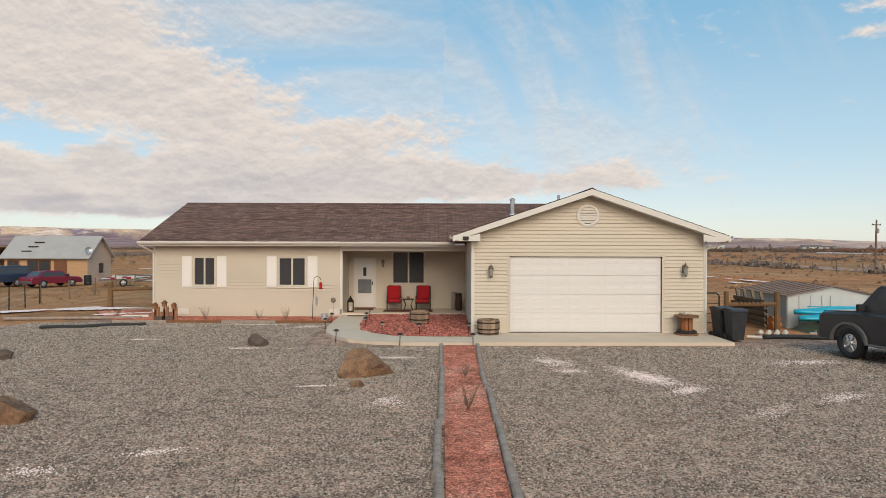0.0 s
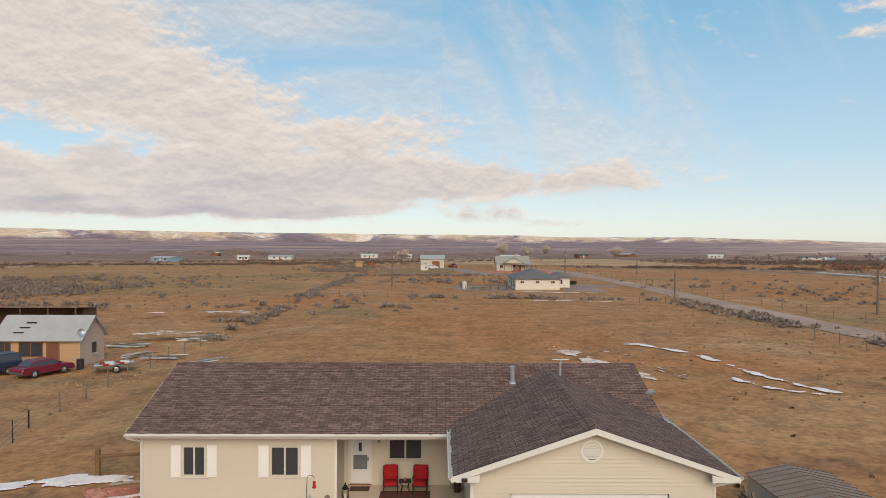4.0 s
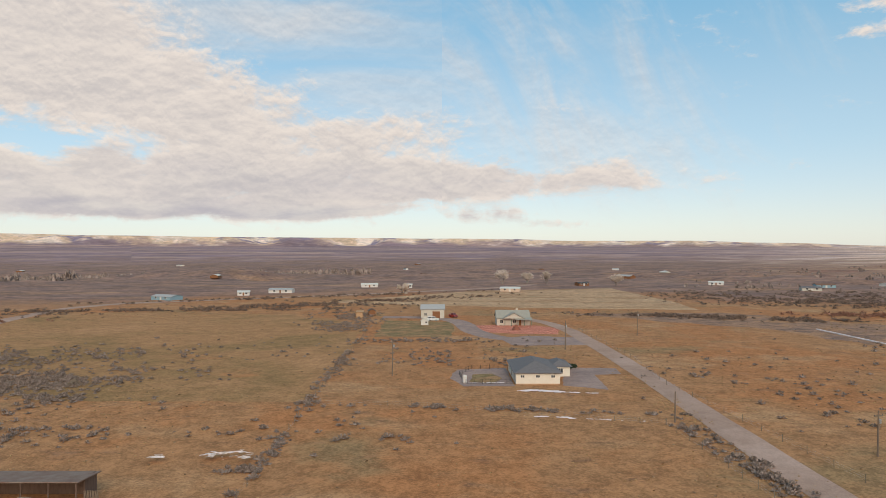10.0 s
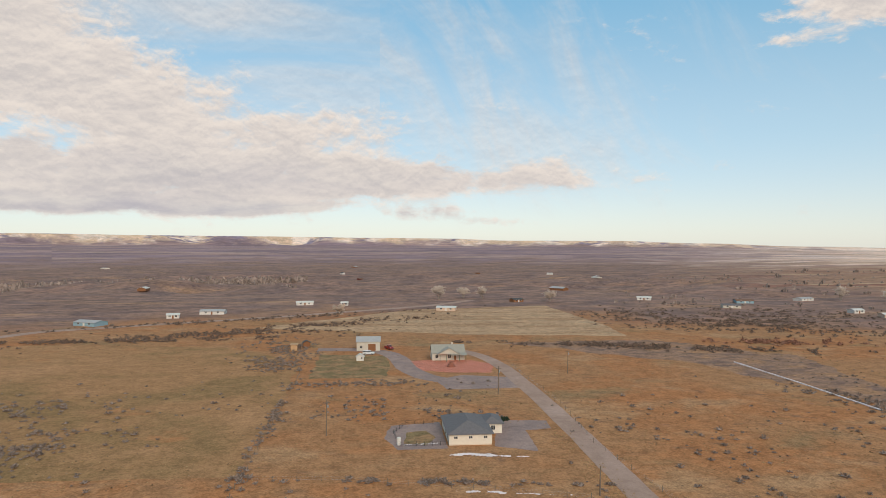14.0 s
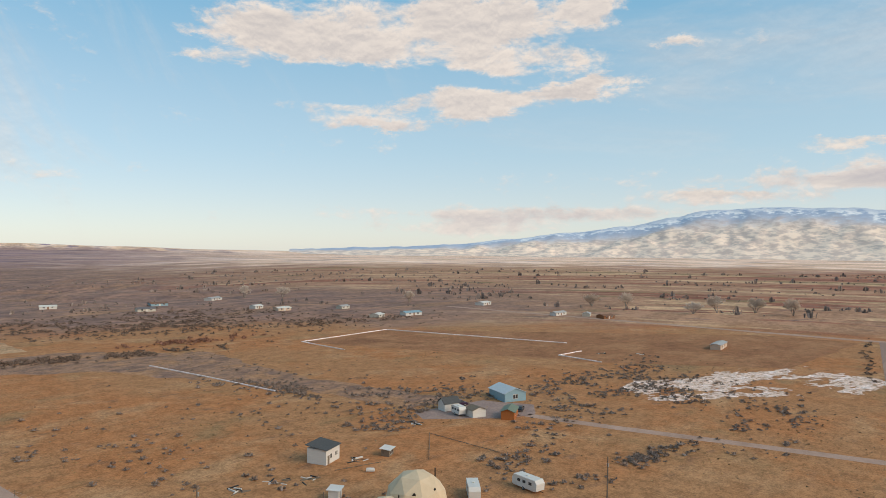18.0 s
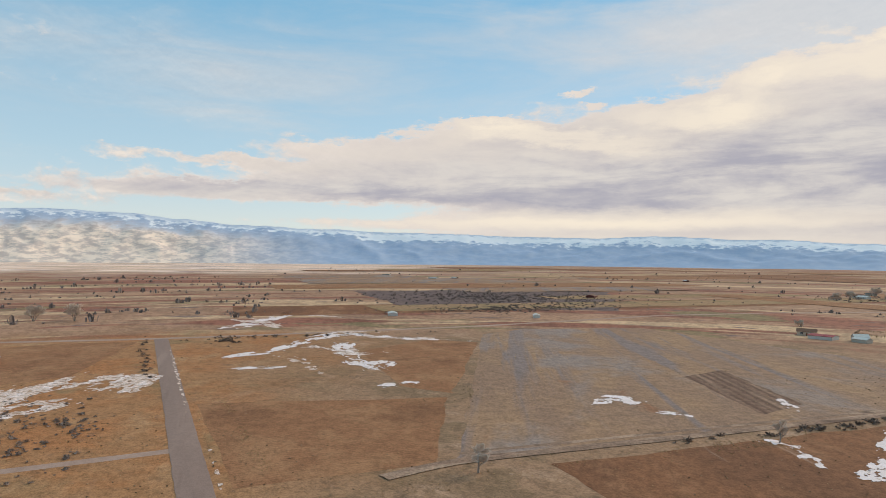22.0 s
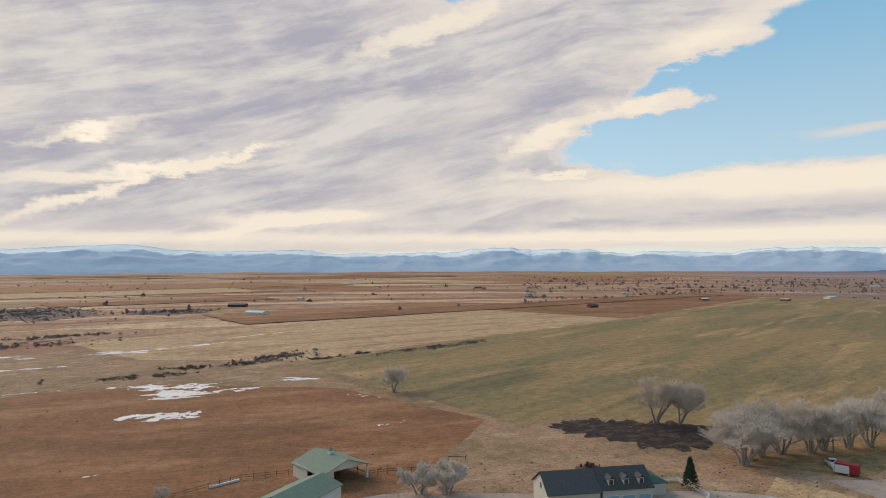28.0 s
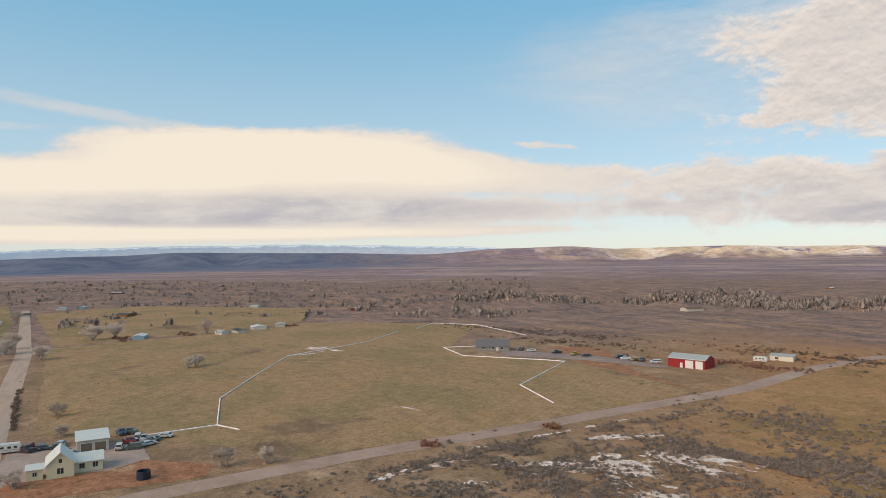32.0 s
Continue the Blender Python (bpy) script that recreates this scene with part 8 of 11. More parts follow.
def tube_chain(m, pts, r, n=8, groove=0.9):
    """One hose swept along points, ribbed where groove is under one."""
    pts = [Vector(p) for p in pts]
    line = [a.lerp(b, k / 4) for a, b in zip(pts, pts[1:]) for k in range(4)] + [pts[-1]]
    ring = []
    for i, p in enumerate(line):
        d = (line[min(i + 1, len(line) - 1)] - line[max(i - 1, 0)]).normalized()
        side = Vector((-d.y, d.x, 0))
        side = side.normalized() if side.length > 0.01 else Vector((0, 1, 0))
        rise = d.cross(side)
        rr = r * (1.0 if i % 2 else groove)
        ring += [p + (side * math.cos(t) + rise * math.sin(t)) * rr for t in (j * math.tau / n for j in range(n))]
    k = len(line)
    f = [(l * n + i, l * n + (i + 1) % n, (l + 1) * n + (i + 1) % n, (l + 1) * n + i) for l in range(k - 1) for i in range(n)]
    return m.add(ring, f + [tuple(range(n - 1, -1, -1)), tuple(range((k - 1) * n, k * n))])


BLK = mat("black_corrugated_pipe", (0.02, 0.02, 0.022), 0.6, (0.035, 0.035, 0.035), 8, 40)
solid("drain_pipe", tube_chain(Mesh(), [(-13.6 + i * 0.24, 22.4 + i * 0.09 + 0.1 * math.sin(i * 0.9), GZ + 0.07) for i in range(14)], 0.065), BLK, "black corrugated drain pipe lying on gravel", "pipe")
solid("drain_pipe", tube_chain(Mesh(), [(9.9 + i * 0.35, 20.5 + 0.12 * math.sin(i * 0.7), GZ + 0.08) for i in range(13)], 0.075), BLK, "black drain pipe beside the yard", "pipe")
solid("white_pipe_piece", Mesh().tube((9.5, 20.75, GZ + 0.06), (10.0, 20.55, GZ + 0.06), 0.05), WHITE, "short white plastic pipe on the ground", "pipe")
for a, b in (((-12.5, 25.9), (-11.5, 26.0)), ((-16.5, 25.0), (-11.6, 25.6)), ((-13.8, 28.6), (-11.9, 29.4))):
    solid("landscape_timber", Mesh().tube((*a, GZ + 0.07), (*b, GZ + 0.07), 0.06, 0.06, 8), TIMBER if a[1] != 25.9 else WHITE, "weathered timber lying at the yard's edge", "timber")

# small metal shed, kayaks, boat
SH = thing("metal_shed", "pale grey metal garden shed with a rusty brown roof", "shed", pose(13.7, 25.2, GZ - 0.05) @ Matrix.Diagonal((1, 1, 0.85, 1)))
stl = mat("pale_grey_steel", (0.56, 0.57, 0.55), 0.5, (0.46, 0.47, 0.46), 2, 30, metal=0.25)
part("wall", Mesh().box(-1.62, -1.85, 0, 1.62, 1.85, 1.42).prism([(-1.62, 1.42), (1.62, 1.42), (0, 1.78)], "y", -1.85, 1.85), stl, SH)
for i in range(9):
    part("rib", Mesh().box(-1.6 + i * 0.4, -1.868, 0, -1.575 + i * 0.4, -1.85, 1.42), GALV, SH)
for s in (-1, 1):
    part("roof_panel", Mesh().slab([(s * 1.70, -1.95, 1.41), (s * 1.70, 1.95, 1.41), (0, 1.95, 1.82), (0, -1.95, 1.82)], 0.03), mat("rusty_brown_steel", (0.31, 0.225, 0.185), 0.7, (0.22, 0.145, 0.11), 1.2, 20, metal=0.2), SH)
    for i in range(10):
        y = -1.8 + i * 0.4
        part("roof_rib", Mesh().tube((s * 1.70, y, 1.425), (0, y, 1.835), 0.018, 0.018, 5), mat("rusty_brown_rib", (0.15, 0.085, 0.06), 0.7, metal=0.2), SH)
part("door", Mesh().box(-0.1, -1.885, 0.05, 1.0, -1.865, 1.4), stl, SH)
TQ = mat("turquoise_plastic", (0.005, 0.36, 0.50), 0.35, (0.008, 0.30, 0.43), 2, 40, gloss=0.5)
for i, (x, y, z, r) in enumerate(((13.75, 22.45, 0.40, 2), (13.8, 22.75, 0.58, -1))):
    KY = thing("kayak", "turquoise plastic kayak lying upside down on a boat", "kayak", pose(x, y, z + GZ, 0, 0, r), "kayaks")
    m = Mesh()
    secs = []
    for k in range(15):
        t = k / 14
        w = 0.36 * math.sin(math.pi * min(max(t, 0.02), 0.98)) ** 0.6
        secs.append([(-1.75 + 3.5 * t, w * math.cos(a), 0.25 * math.sin(a) * (0.4 + 0.6 * math.sin(math.pi * t)) + 0.04 * abs(2 * t - 1) ** 2) for a in (j * math.pi / 8 for j in range(9))] + [(-1.75 + 3.5 * t, 0, -0.03)])
    pts = [p for s in secs for p in s]
    m.add(pts, [(k * 10 + j, k * 10 + (j + 1) % 10, k * 10 + 10 + (j + 1) % 10, k * 10 + 10 + j) for k in range(14) for j in range(10)] + [tuple(range(10)), tuple(range(149, 139, -1))])
    part("hull", m, TQ, KY, smooth=True)
    part("keel", Mesh().tube((-1.3, 0, 0.245), (1.3, 0, 0.245), 0.018, 0.018, 5), TQ, KY)
BT = thing("jon_boat", "olive green aluminium boat turned over on the ground", "boat", pose(14.1, 22.5, GZ))
og = mat("olive_boat_paint", (0.055, 0.075, 0.04), 0.55, (0.08, 0.095, 0.055), 2, 30, metal=0.2)
part("hull", Mesh().add([(-2.0, -0.62, 0), (2.0, -0.62, 0), (2.0, 0.62, 0), (-2.0, 0.62, 0), (-1.25, -0.5, 0.42), (1.9, -0.5, 0.42), (1.9, 0.5, 0.42), (-1.25, 0.5, 0.42)], [(3, 2, 1, 0), (4, 5, 6, 7), (0, 1, 5, 4), (1, 2, 6, 5), (2, 3, 7, 6), (3, 0, 4, 7)]), og, BT)
part("gunwale", Mesh().box(-2.02, -0.65, 0, 2.02, -0.60, 0.05, 0.01), GALV, BT)
for i in range(8):
    part("lettering_bar", Mesh().box(-0.55 + i * 0.10, -0.615, 0.14, -0.475 + i * 0.10, -0.59, 0.20), WHITE, BT)
vehicle("pickup_truck", "dark grey pickup truck with blue sheen painted on its hood, parked on gravel", (11.09, 18.19, -76), (0.035, 0.036, 0.042), 4.9, 2.0, "pickup", clear=0.34, R=0.40)
# panel over the dark hood; its blue paint stands for reflected sky
part("hood_panel", Mesh().prism([(0.06, 1.13), (1.12, 1.208), (1.12, 1.225), (0.06, 1.15)], "y", -0.85, 0.85), paint("hood_sky_sheen", (0.018, 0.028, 0.06), 0.18), bpy.data.objects["pickup_truck"], "hood panel with a blue sky sheen painted in")
FL = mat("grey_fender_flare", (0.16, 0.15, 0.145), 0.6)
for s in (-1, 1):
    for wx in (0.21 * 4.9, 0.77 * 4.9):
        m = Mesh()
        arc = [(wx + 0.50 * math.cos(a), 0.42 + 0.46 * math.sin(a)) for a in (i * math.pi / 10 for i in range(11))]
        for (xa, za), (xb, zb) in zip(arc, arc[1:]):
            ya, yb = s * 0.97, s * 1.06
            q = 1.13
            xo, zo, xp, zp = wx + (xa - wx) * q, 0.42 + (za - 0.42) * q, wx + (xb - wx) * q, 0.42 + (zb - 0.42) * q
            m.add([(xa, ya, za), (xb, ya, zb), (xb, yb, zb), (xa, yb, za), (xo, ya, zo), (xp, ya, zp), (xp, yb, zp), (xo, yb, zo)], [(0, 1, 2, 3), (4, 7, 6, 5), (3, 2, 6, 7)])
        part("fender_flare", m, FL, bpy.data.objects["pickup_truck"], "grey fender flare")
    part("running_board", Mesh().box(1.6, s * 0.98 - 0.08, 0.40, 3.2, s * 0.98 + 0.08, 0.46, 0.02), FL, bpy.data.objects["pickup_truck"])
    for wx in (1.5, 2.2):
        part("door_handle", Mesh().box(wx + 0.62, s * 1.0 - 0.02, 1.05, wx + 0.80, s * 1.0 + 0.02, 1.09, 0.008), DARKMETAL, bpy.data.objects["pickup_truck"])
part("grille_bar", Mesh().box(-0.03, -0.55, 0.86, 0.0, 0.55, 0.92, 0.01), mat("chrome", (0.7, 0.7, 0.7), 0.15, metal=1.0), bpy.data.objects["pickup_truck"], "chrome grille bar")
GF = thing("fence_rail", "wooden posts with a rail and hanging horseshoes", "fence", pose(9.55, 22.4, GZ))
WP = mat("brown_post", (0.20, 0.115, 0.055), 0.9, (0.13, 0.075, 0.04), 5, 30, 0.006)
part("post", Mesh().lathe([(0.085, -0.2), (0.08, 1.35), (0.06, 1.37)], 9, (0, 0, 0)), WP, GF)
part("post", Mesh().lathe([(0.095, -0.2), (0.09, 1.35), (0.06, 1.37)], 9, (1.62, -0.2, 0)), WP, GF)
part("rail", Mesh().tube((0, 0, 0.92), (1.62, -0.2, 0.96), 0.075, 0.07, 8), WP, GF)
for i in range(6):
    part("horseshoe", Mesh().lathe([(0.06, -0.012), (0.075, -0.012), (0.075, 0.012), (0.06, 0.012)], 10), DARKMETAL, GF, at=pose(0.4 + i * 0.13, -0.06 - i * 0.016, 0.98, 0, 90, 0))
GT = thing("tube_gate", "dark tubular metal gate beside the garage", "gate", pose(8.75, 22.5, GZ))
part("frame", tube_chain(Mesh(), [(0, 0, 0.1), (0, 0, 1.2), (0.12, 0, 1.3), (0.5, 0, 1.3), (0.6, 0, 1.2), (0.6, 0, 0.1)], 0.025, 8, 1.0), DARKMETAL, GT)
for z in (0.3, 0.6, 0.95):
    part("bar", Mesh().tube((0, 0, z), (0.6, 0, z), 0.014), DARKMETAL, GT)
PL = thing("lumber_rack", "stacked weathered pallets and boards against a shed", "lumber", pose(11.2, 24.3, GZ))
for i in range(9):
    part("board", Mesh().box(-0.06, -1.3, 0, -0.02, 1.4 - 0.1 * (i % 3), 0.14), RAW, PL, at=pose(0.1 * (i % 2), 0, 0.08 + 0.10 * i, 0, -8, 0))
for i in range(4):
    part("board", Mesh().box(-0.05, -0.03, 0, 0.05, 0.03, 1.35), RAW, PL, at=pose(0.25, -1.0 + i * 0.7, 0, 0, -14, 8 * i))
solid("clay_pots", Mesh().tube((11.3, 22.95, GZ + 0.15), (11.7, 23.1, GZ + 0.15), 0.14, 0.12, 12).tube((11.35, 23.0, GZ + 0.36), (11.7, 23.15, GZ + 0.36), 0.12, 0.1, 12), mat("orange_clay", (0.42, 0.14, 0.04), 0.8), "stack of orange clay pots lying on dirt", "pots")
rb = Mesh()
for i in range(11):
    a = i * 0.57
    rb.lathe([(0.05, 0), (0.10, 0.07), (0.04, 0.16)], 6, (10.3 + 0.09 * i, 21.55 + 0.18 * math.sin(i * 2.1), GZ))
solid("white_rocks", rb, mat("bleached_bone", (0.66, 0.60, 0.52), 0.9), "pile of bleached white antlers and stones", "stones")

# ---------- neighbouring places ----------
GREYMETAL = mat("grey_metal_roof", (0.40, 0.385, 0.37), 0.65, (0.33, 0.315, 0.30), 1.0, 12, metal=0.0)
DARKROOF = mat("dark_grey_roof", (0.125, 0.11, 0.11), 0.9, (0.165, 0.15, 0.15), 2.0, 20)
CHARCOAL = mat("charcoal_shingles", (0.05, 0.05, 0.05), 0.9, (0.085, 0.083, 0.082), 3.0, 20, spread=0.1)
GREENROOF = mat("sage_green_roof", (0.165, 0.20, 0.145), 0.75, (0.135, 0.165, 0.12), 0.8, 14, metal=0.0)
BROWNROOF = mat("brown_roof", (0.22, 0.115, 0.07), 0.9, (0.16, 0.085, 0.055), 2, 20)
PALEROOF = mat("pale_roof", (0.62, 0.60, 0.55), 0.7, (0.52, 0.50, 0.45), 1.2, 16)
STUCCO = mat("pale_stucco", (0.66, 0.60, 0.51), 0.9, (0.59, 0.53, 0.45), 1.2, 30, 0.004)
PLANK = mat("tan_plank_wall", (0.50, 0.32, 0.18), 0.85, (0.40, 0.245, 0.135), 2.0, 30, 0.006, axis=(0.3, 0.3, 4))
PINKWALL = mat("faded_board_wall", (0.58, 0.44, 0.34), 0.85, (0.50, 0.37, 0.28), 2.0, 30, 0.004, axis=(0.3, 0.3, 4))
GREYWALL = mat("grey_green_siding", (0.50, 0.46, 0.39), 0.7, (0.44, 0.405, 0.345), 1.2, 20, axis=(0.3, 0.3, 5))
WHITEWALL = mat("white_siding", (0.62, 0.59, 0.55), 0.6, (0.54, 0.51, 0.475), 1.0, 20, axis=(0.3, 0.3, 5))
BLUEWALL = mat("blue_grey_siding", (0.24, 0.36, 0.42), 0.6, (0.20, 0.31, 0.365), 1.0, 20, axis=(0.3, 0.3, 5))
ORANGEW = mat("orange_board_wall", (0.42, 0.14, 0.035), 0.7, (0.33, 0.105, 0.028), 1.5, 20, axis=(4, 0.4, 0.4))
REDWALL = mat("barn_red_steel", (0.30, 0.022, 0.028), 0.55, (0.25, 0.018, 0.022), 1.0, 20, metal=0.1)
BRICKRED = mat("dark_red_siding", (0.13, 0.04, 0.032), 0.8, (0.10, 0.03, 0.025), 1.5, 20)
YELLOWW = mat("pale_yellow_siding", (0.66, 0.59, 0.40), 0.7, (0.60, 0.53, 0.35), 1.0, 20, axis=(0.3, 0.3, 5))
DOMEC = mat("cream_stucco_dome", (0.60, 0.47, 0.32), 0.85, (0.52, 0.40, 0.27), 0.7, 12, 0.004)
DOORB = mat("carved_brown_door", (0.20, 0.09, 0.05), 0.6, (0.13, 0.055, 0.03), 6, 30, 0.01)


def P(x, y):
    return x * S, y * S


# tan cabin with cars
NB = build_building("cabin", "tan board cabin with a grey metal roof and brown door", "cabin", (-35.6, 61.7, 0), 7.4, 4.2, 2.62, 1.75, PLANK, GREYMETAL, windows=[("s", -2.9, 0.9, 0.95, 1.2), ("s", -0.6, 0.95, 2.0, 1.15), ("e", 0.3, 1.0, 0.7, 0.8)], doors=[("s", 1.35, 0.95, 2.05, DOORB)], trim=BROWNW)
part("gable_cladding", Mesh().box(3.70, -2.1, 0, 3.73, 2.1, 2.62).prism([(-2.1, 2.62), (2.1, 2.62), (0, 4.3)], "x", 3.70, 3.73), PINKWALL, NB, "faded pinkish board gable end")
for z in (3.0, 3.4, 3.8):
    part("roof_patch", Mesh().box(-2.4 + (z - 3) * 0.8, -1.75 + (z - 3.0) * 1.15, z - 0.12, -1.5 + (z - 3) * 0.8, -1.65 + (z - 3.0) * 1.15, z + 0.02), DARKMETAL, NB)
part("satellite_dish", Mesh().lathe([(0.03, 0), (0.2, 0.04), (0.34, 0.13), (0.345, 0.15), (0.2, 0.06), (0.01, 0.03)], 16), GALV, NB, at=pose(3.75, -1.9, 3.0, 70, 0, 40))
vehicle("suv", "dark blue SUV parked beside a tan cabin", (-38.6, 53.4, 56), (0.03, 0.045, 0.085), 4.8, 1.9, "suv", R=0.38, clear=0.3)
vehicle("sedan", "old red two-door sedan parked on dirt", (-32.0, 58.0, 243), (0.20, 0.018, 0.04), 4.4, 1.75, "sedan")
TR = thing("utility_trailer", "flat trailer piled with grey and red scrap", "trailer", pose(-28.0, 57.6, ground_z(-28, 57.6), 0, 0, 25))
part("bed", Mesh().box(-1.6, -0.8, 0.5, 1.6, 0.8, 0.6, 0.02), RAW, TR)
for s in (-1, 1):
    wheel(TR, 0.3, s * 0.9, 0.32, s)
for i in range(7):
    part("scrap", Mesh().box(-1.4 + 0.4 * i, -0.7 + 0.1 * i, 0.62, -0.7 + 0.4 * i, 0.5, 0.72 + 0.06 * (i % 3), 0.02), (GALV, REDWALL, WHITEWALL)[i % 3], TR, at=pose(0, 0, 0, 0, 0, 4 * (i % 4)))
solid("barrel", Mesh().lathe([(0.29, 0), (0.3, 0.3), (0.29, 0.88), (0.25, 0.88)], 14), RUBBER, "black steel drum by a cabin door", "barrel", pose(-31.3, 58.6, ground_z(-31, 58)))
OS = thing("pole_shed", "dark open-fronted pole shed full of clutter", "shed", pose(-54, 83.5, ground_z(-54, 83.5)))
dk = mat("old_dark_boards", (0.10, 0.062, 0.045), 0.9, (0.155, 0.10, 0.075), 3, 20, 0.01, axis=(1, 1, 0.2))
part("back_wall", Mesh().box(-10, 2.2, 0, 10, 2.35, 2.7), dk, OS)
part("side_wall", Mesh().box(9.8, -0.5, 0, 10, 2.2, 2.9), dk, OS)
part("roof", Mesh().slab([(-10.4, -2.8, 3.3), (10.4, -2.8, 3.3), (10.4, 2.7, 2.8), (-10.4, 2.7, 2.8)], 0.12), mat("rust_roof", (0.17, 0.085, 0.06), 0.8, (0.26, 0.20, 0.16), 0.6, 10, metal=0.15), OS)
for i in range(7):
    part("post", Mesh().tube((-10 + i * 3.33, -2.5, 0), (-10 + i * 3.33, -2.5, 3.25), 0.1, 0.09, 7), dk, OS)
for i in range(14):
    part("board", Mesh().box(-0.06, 0, 0, 0.06, 0.03, 1.9), RAW, OS, at=pose(10.6 + 0.12 * i, -1.6 + 0.1 * (i % 3), 0, 8, 0, 10 * (i % 4)))
vehicle("pickup_truck", "old pickup with a pale camper shell and wooden rails", (-45.5, 78.6, 178), (0.14, 0.05, 0.04), 4.8, 1.8, "pickup", R=0.36)
part("camper_shell", Mesh().box(2.7, -0.85, 1.2, 4.75, 0.85, 1.85, 0.08), WHITEWALL, bpy.data.objects["pickup_truck.001"], "pale camper shell")
vehicle("sedan", "grey derelict car parked under a pole shed", (-54, 81, 170), (0.12, 0.13, 0.15), 4.3, 1.7, "sedan")
vehicle("sedan", "dark derelict car parked under a pole shed", (-62, 81, 10), (0.03, 0.03, 0.03), 4.3, 1.7, "sedan")
for k, (x, y, r, n, m) in enumerate(((-26.4, 63.5, 8, 9, 0), (-27.5, 76, 22, 14, 1), (-21.3, 60.6, 55, 6, 2), (-33, 71, 10, 12, 1), (-29.6, 65.5, 70, 6, 2))):
    SP = thing("lumber_pile", "loose heap of weathered boards and pipes on dirt", "lumber", pose(x, y, ground_z(x, y), 0, 0, r), "scrap heaps")
    rr = random.Random(k)
    for i in range(n):
        part("board", Mesh().box(-1.6, -0.07, 0, 1.6, 0.07, 0.06), (RAW, RAW, GALV, WHITEWALL)[(i + m) % 4], SP, at=pose(rr.uniform(-.8, .8), rr.uniform(-.9, .9), 0.03 + 0.05 * i * 0.6, 0, rr.uniform(-4, 4), rr.uniform(-14, 14)))

# grey-roofed stucco house
gx, gy = P(17.65, 129.6)
GH = build_building("house", "pale stucco house with a dark grey hip roof", "house", (gx, gy, 0), 9.8, 16.4, 2.7, 1.75, STUCCO, DARKROOF, "hip", windows=[("s", -3.4, 1.5, 0.8, 0.5), ("s", 0, 1.5, 0.8, 0.5), ("s", 3.4, 1.5, 0.8, 0.5), ("w", -5, 0.6, 1.6, 1.6), ("w", 0, 0.3, 1.8, 2.0), ("w", 4.5, 0.9, 1.2, 1.2)], base=CONC, ov=0.5)
build_building("garage", "low stucco garage wing with a dark grey hip roof", "garage", (gx + 6.6, gy + 4.2, 0), 4.4, 7.5, 2.6, 1.0, STUCCO, DARKROOF, "hip", doors=[("e", 0, 3.0, 2.2, WHITEWALL)], windows=[("s", 0, 0.9, 1.0, 1.0)], ov=0.5)
solid("propane_tank", Mesh().lathe([(0.05, -1.0), (0.4, -0.9), (0.5, -0.6), (0.5, 0.6), (0.4, 0.9), (0.05, 1.0)], 14), WHITEWALL, "white propane tank in a fenced patio", "tank", pose(gx - 16.2, gy - 7.0, GZ + 0.9, 0, 0, 0))
posts("garden_fence", "low dark metal fence round a patio", [(gx - 5, gy - 8), (gx - 16, gy - 8.2), (gx - 17.2, gy + 2), (gx - 14, gy + 10), (gx - 5, gy + 10)], 2.0, 1.1, 0.04, DARKMETAL, rails=((1.0, 0.02), (0.5, 0.02), (0.2, 0.02)))
sheet("ground", [(5.2, 124.5), (9.5, 123.5), (11.5, 128), (10, 133), (6, 132)], "dry_grass_green", "small oval lawn inside a patio", "lawn", 0.06, 0.4, 1)
for x, y in ((24.6, 139.2), (27.2, 139.0), (25.8, 137.5)):
    m = Mesh()
    rr = random.Random(int(x * 10))
    for _ in range(40):
        clump(m, rr.uniform(-.8, .8), rr.uniform(-.8, .8), rr.uniform(0, 0.6), 0.4, 0.6, rr, 7)
    solid("shrub", m, mat("dark_evergreen", (0.022, 0.035, 0.018), 0.9, (0.04, 0.055, 0.03), 2, 20), "rounded dark evergreen shrub by a drive", "shrub", pose(*P(x, y), GZ), "evergreen shrubs")

# homestead with porch, shop and sheds
ax, ay = P(22.7, 215.5)
A = build_building("farmhouse", "grey-green farmhouse with a porch and metal roof", "house", (ax, ay, 0), 12.6, 9.0, 3.0, 2.6, GREYWALL, mat("grey_green_roof", (0.33, 0.305, 0.255), 0.85, (0.28, 0.26, 0.215), 1, 14), windows=[("s", -4.5, 1.0, 1.1, 1.3), ("s", 0.4, 1.0, 1.1, 1.3), ("e", 0, 1.0, 1.1, 1.3)], doors=[("s", 2.6, 1.0, 2.1, BROWNW)])
part("porch_gable", Mesh().prism([(-4.2, 2.9), (4.2, 2.9), (0, 5.0)], "y", -6.4, -2.0), GREYWALL, A)
for s in (-1, 1):
    part("porch_roof", Mesh().slab([(s * 4.6, -6.8, 2.75), (s * 4.6, -1.5, 2.75), (0, -1.5, 5.15), (0, -6.8, 5.15)], 0.12), MATS["grey_green_roof"], A)
part("porch_roof", Mesh().slab([(0.5, -7.6, 2.55), (7.0, -7.6, 2.55), (7.0, -4.4, 3.1), (0.5, -4.4, 3.1)], 0.12), MATS["grey_green_roof"], A)
for i in range(5):
    part("porch_post", Mesh().box(-3.6 + i * 2.5, -7.3, 0, -3.42 + i * 2.5, -7.1, 2.6), mat("green_post", (0.10, 0.17, 0.12), 0.7), A)
part("chimney", Mesh().box(1.5, 0.5, 4.5, 2.3, 1.3, 6.2), CONC, A)
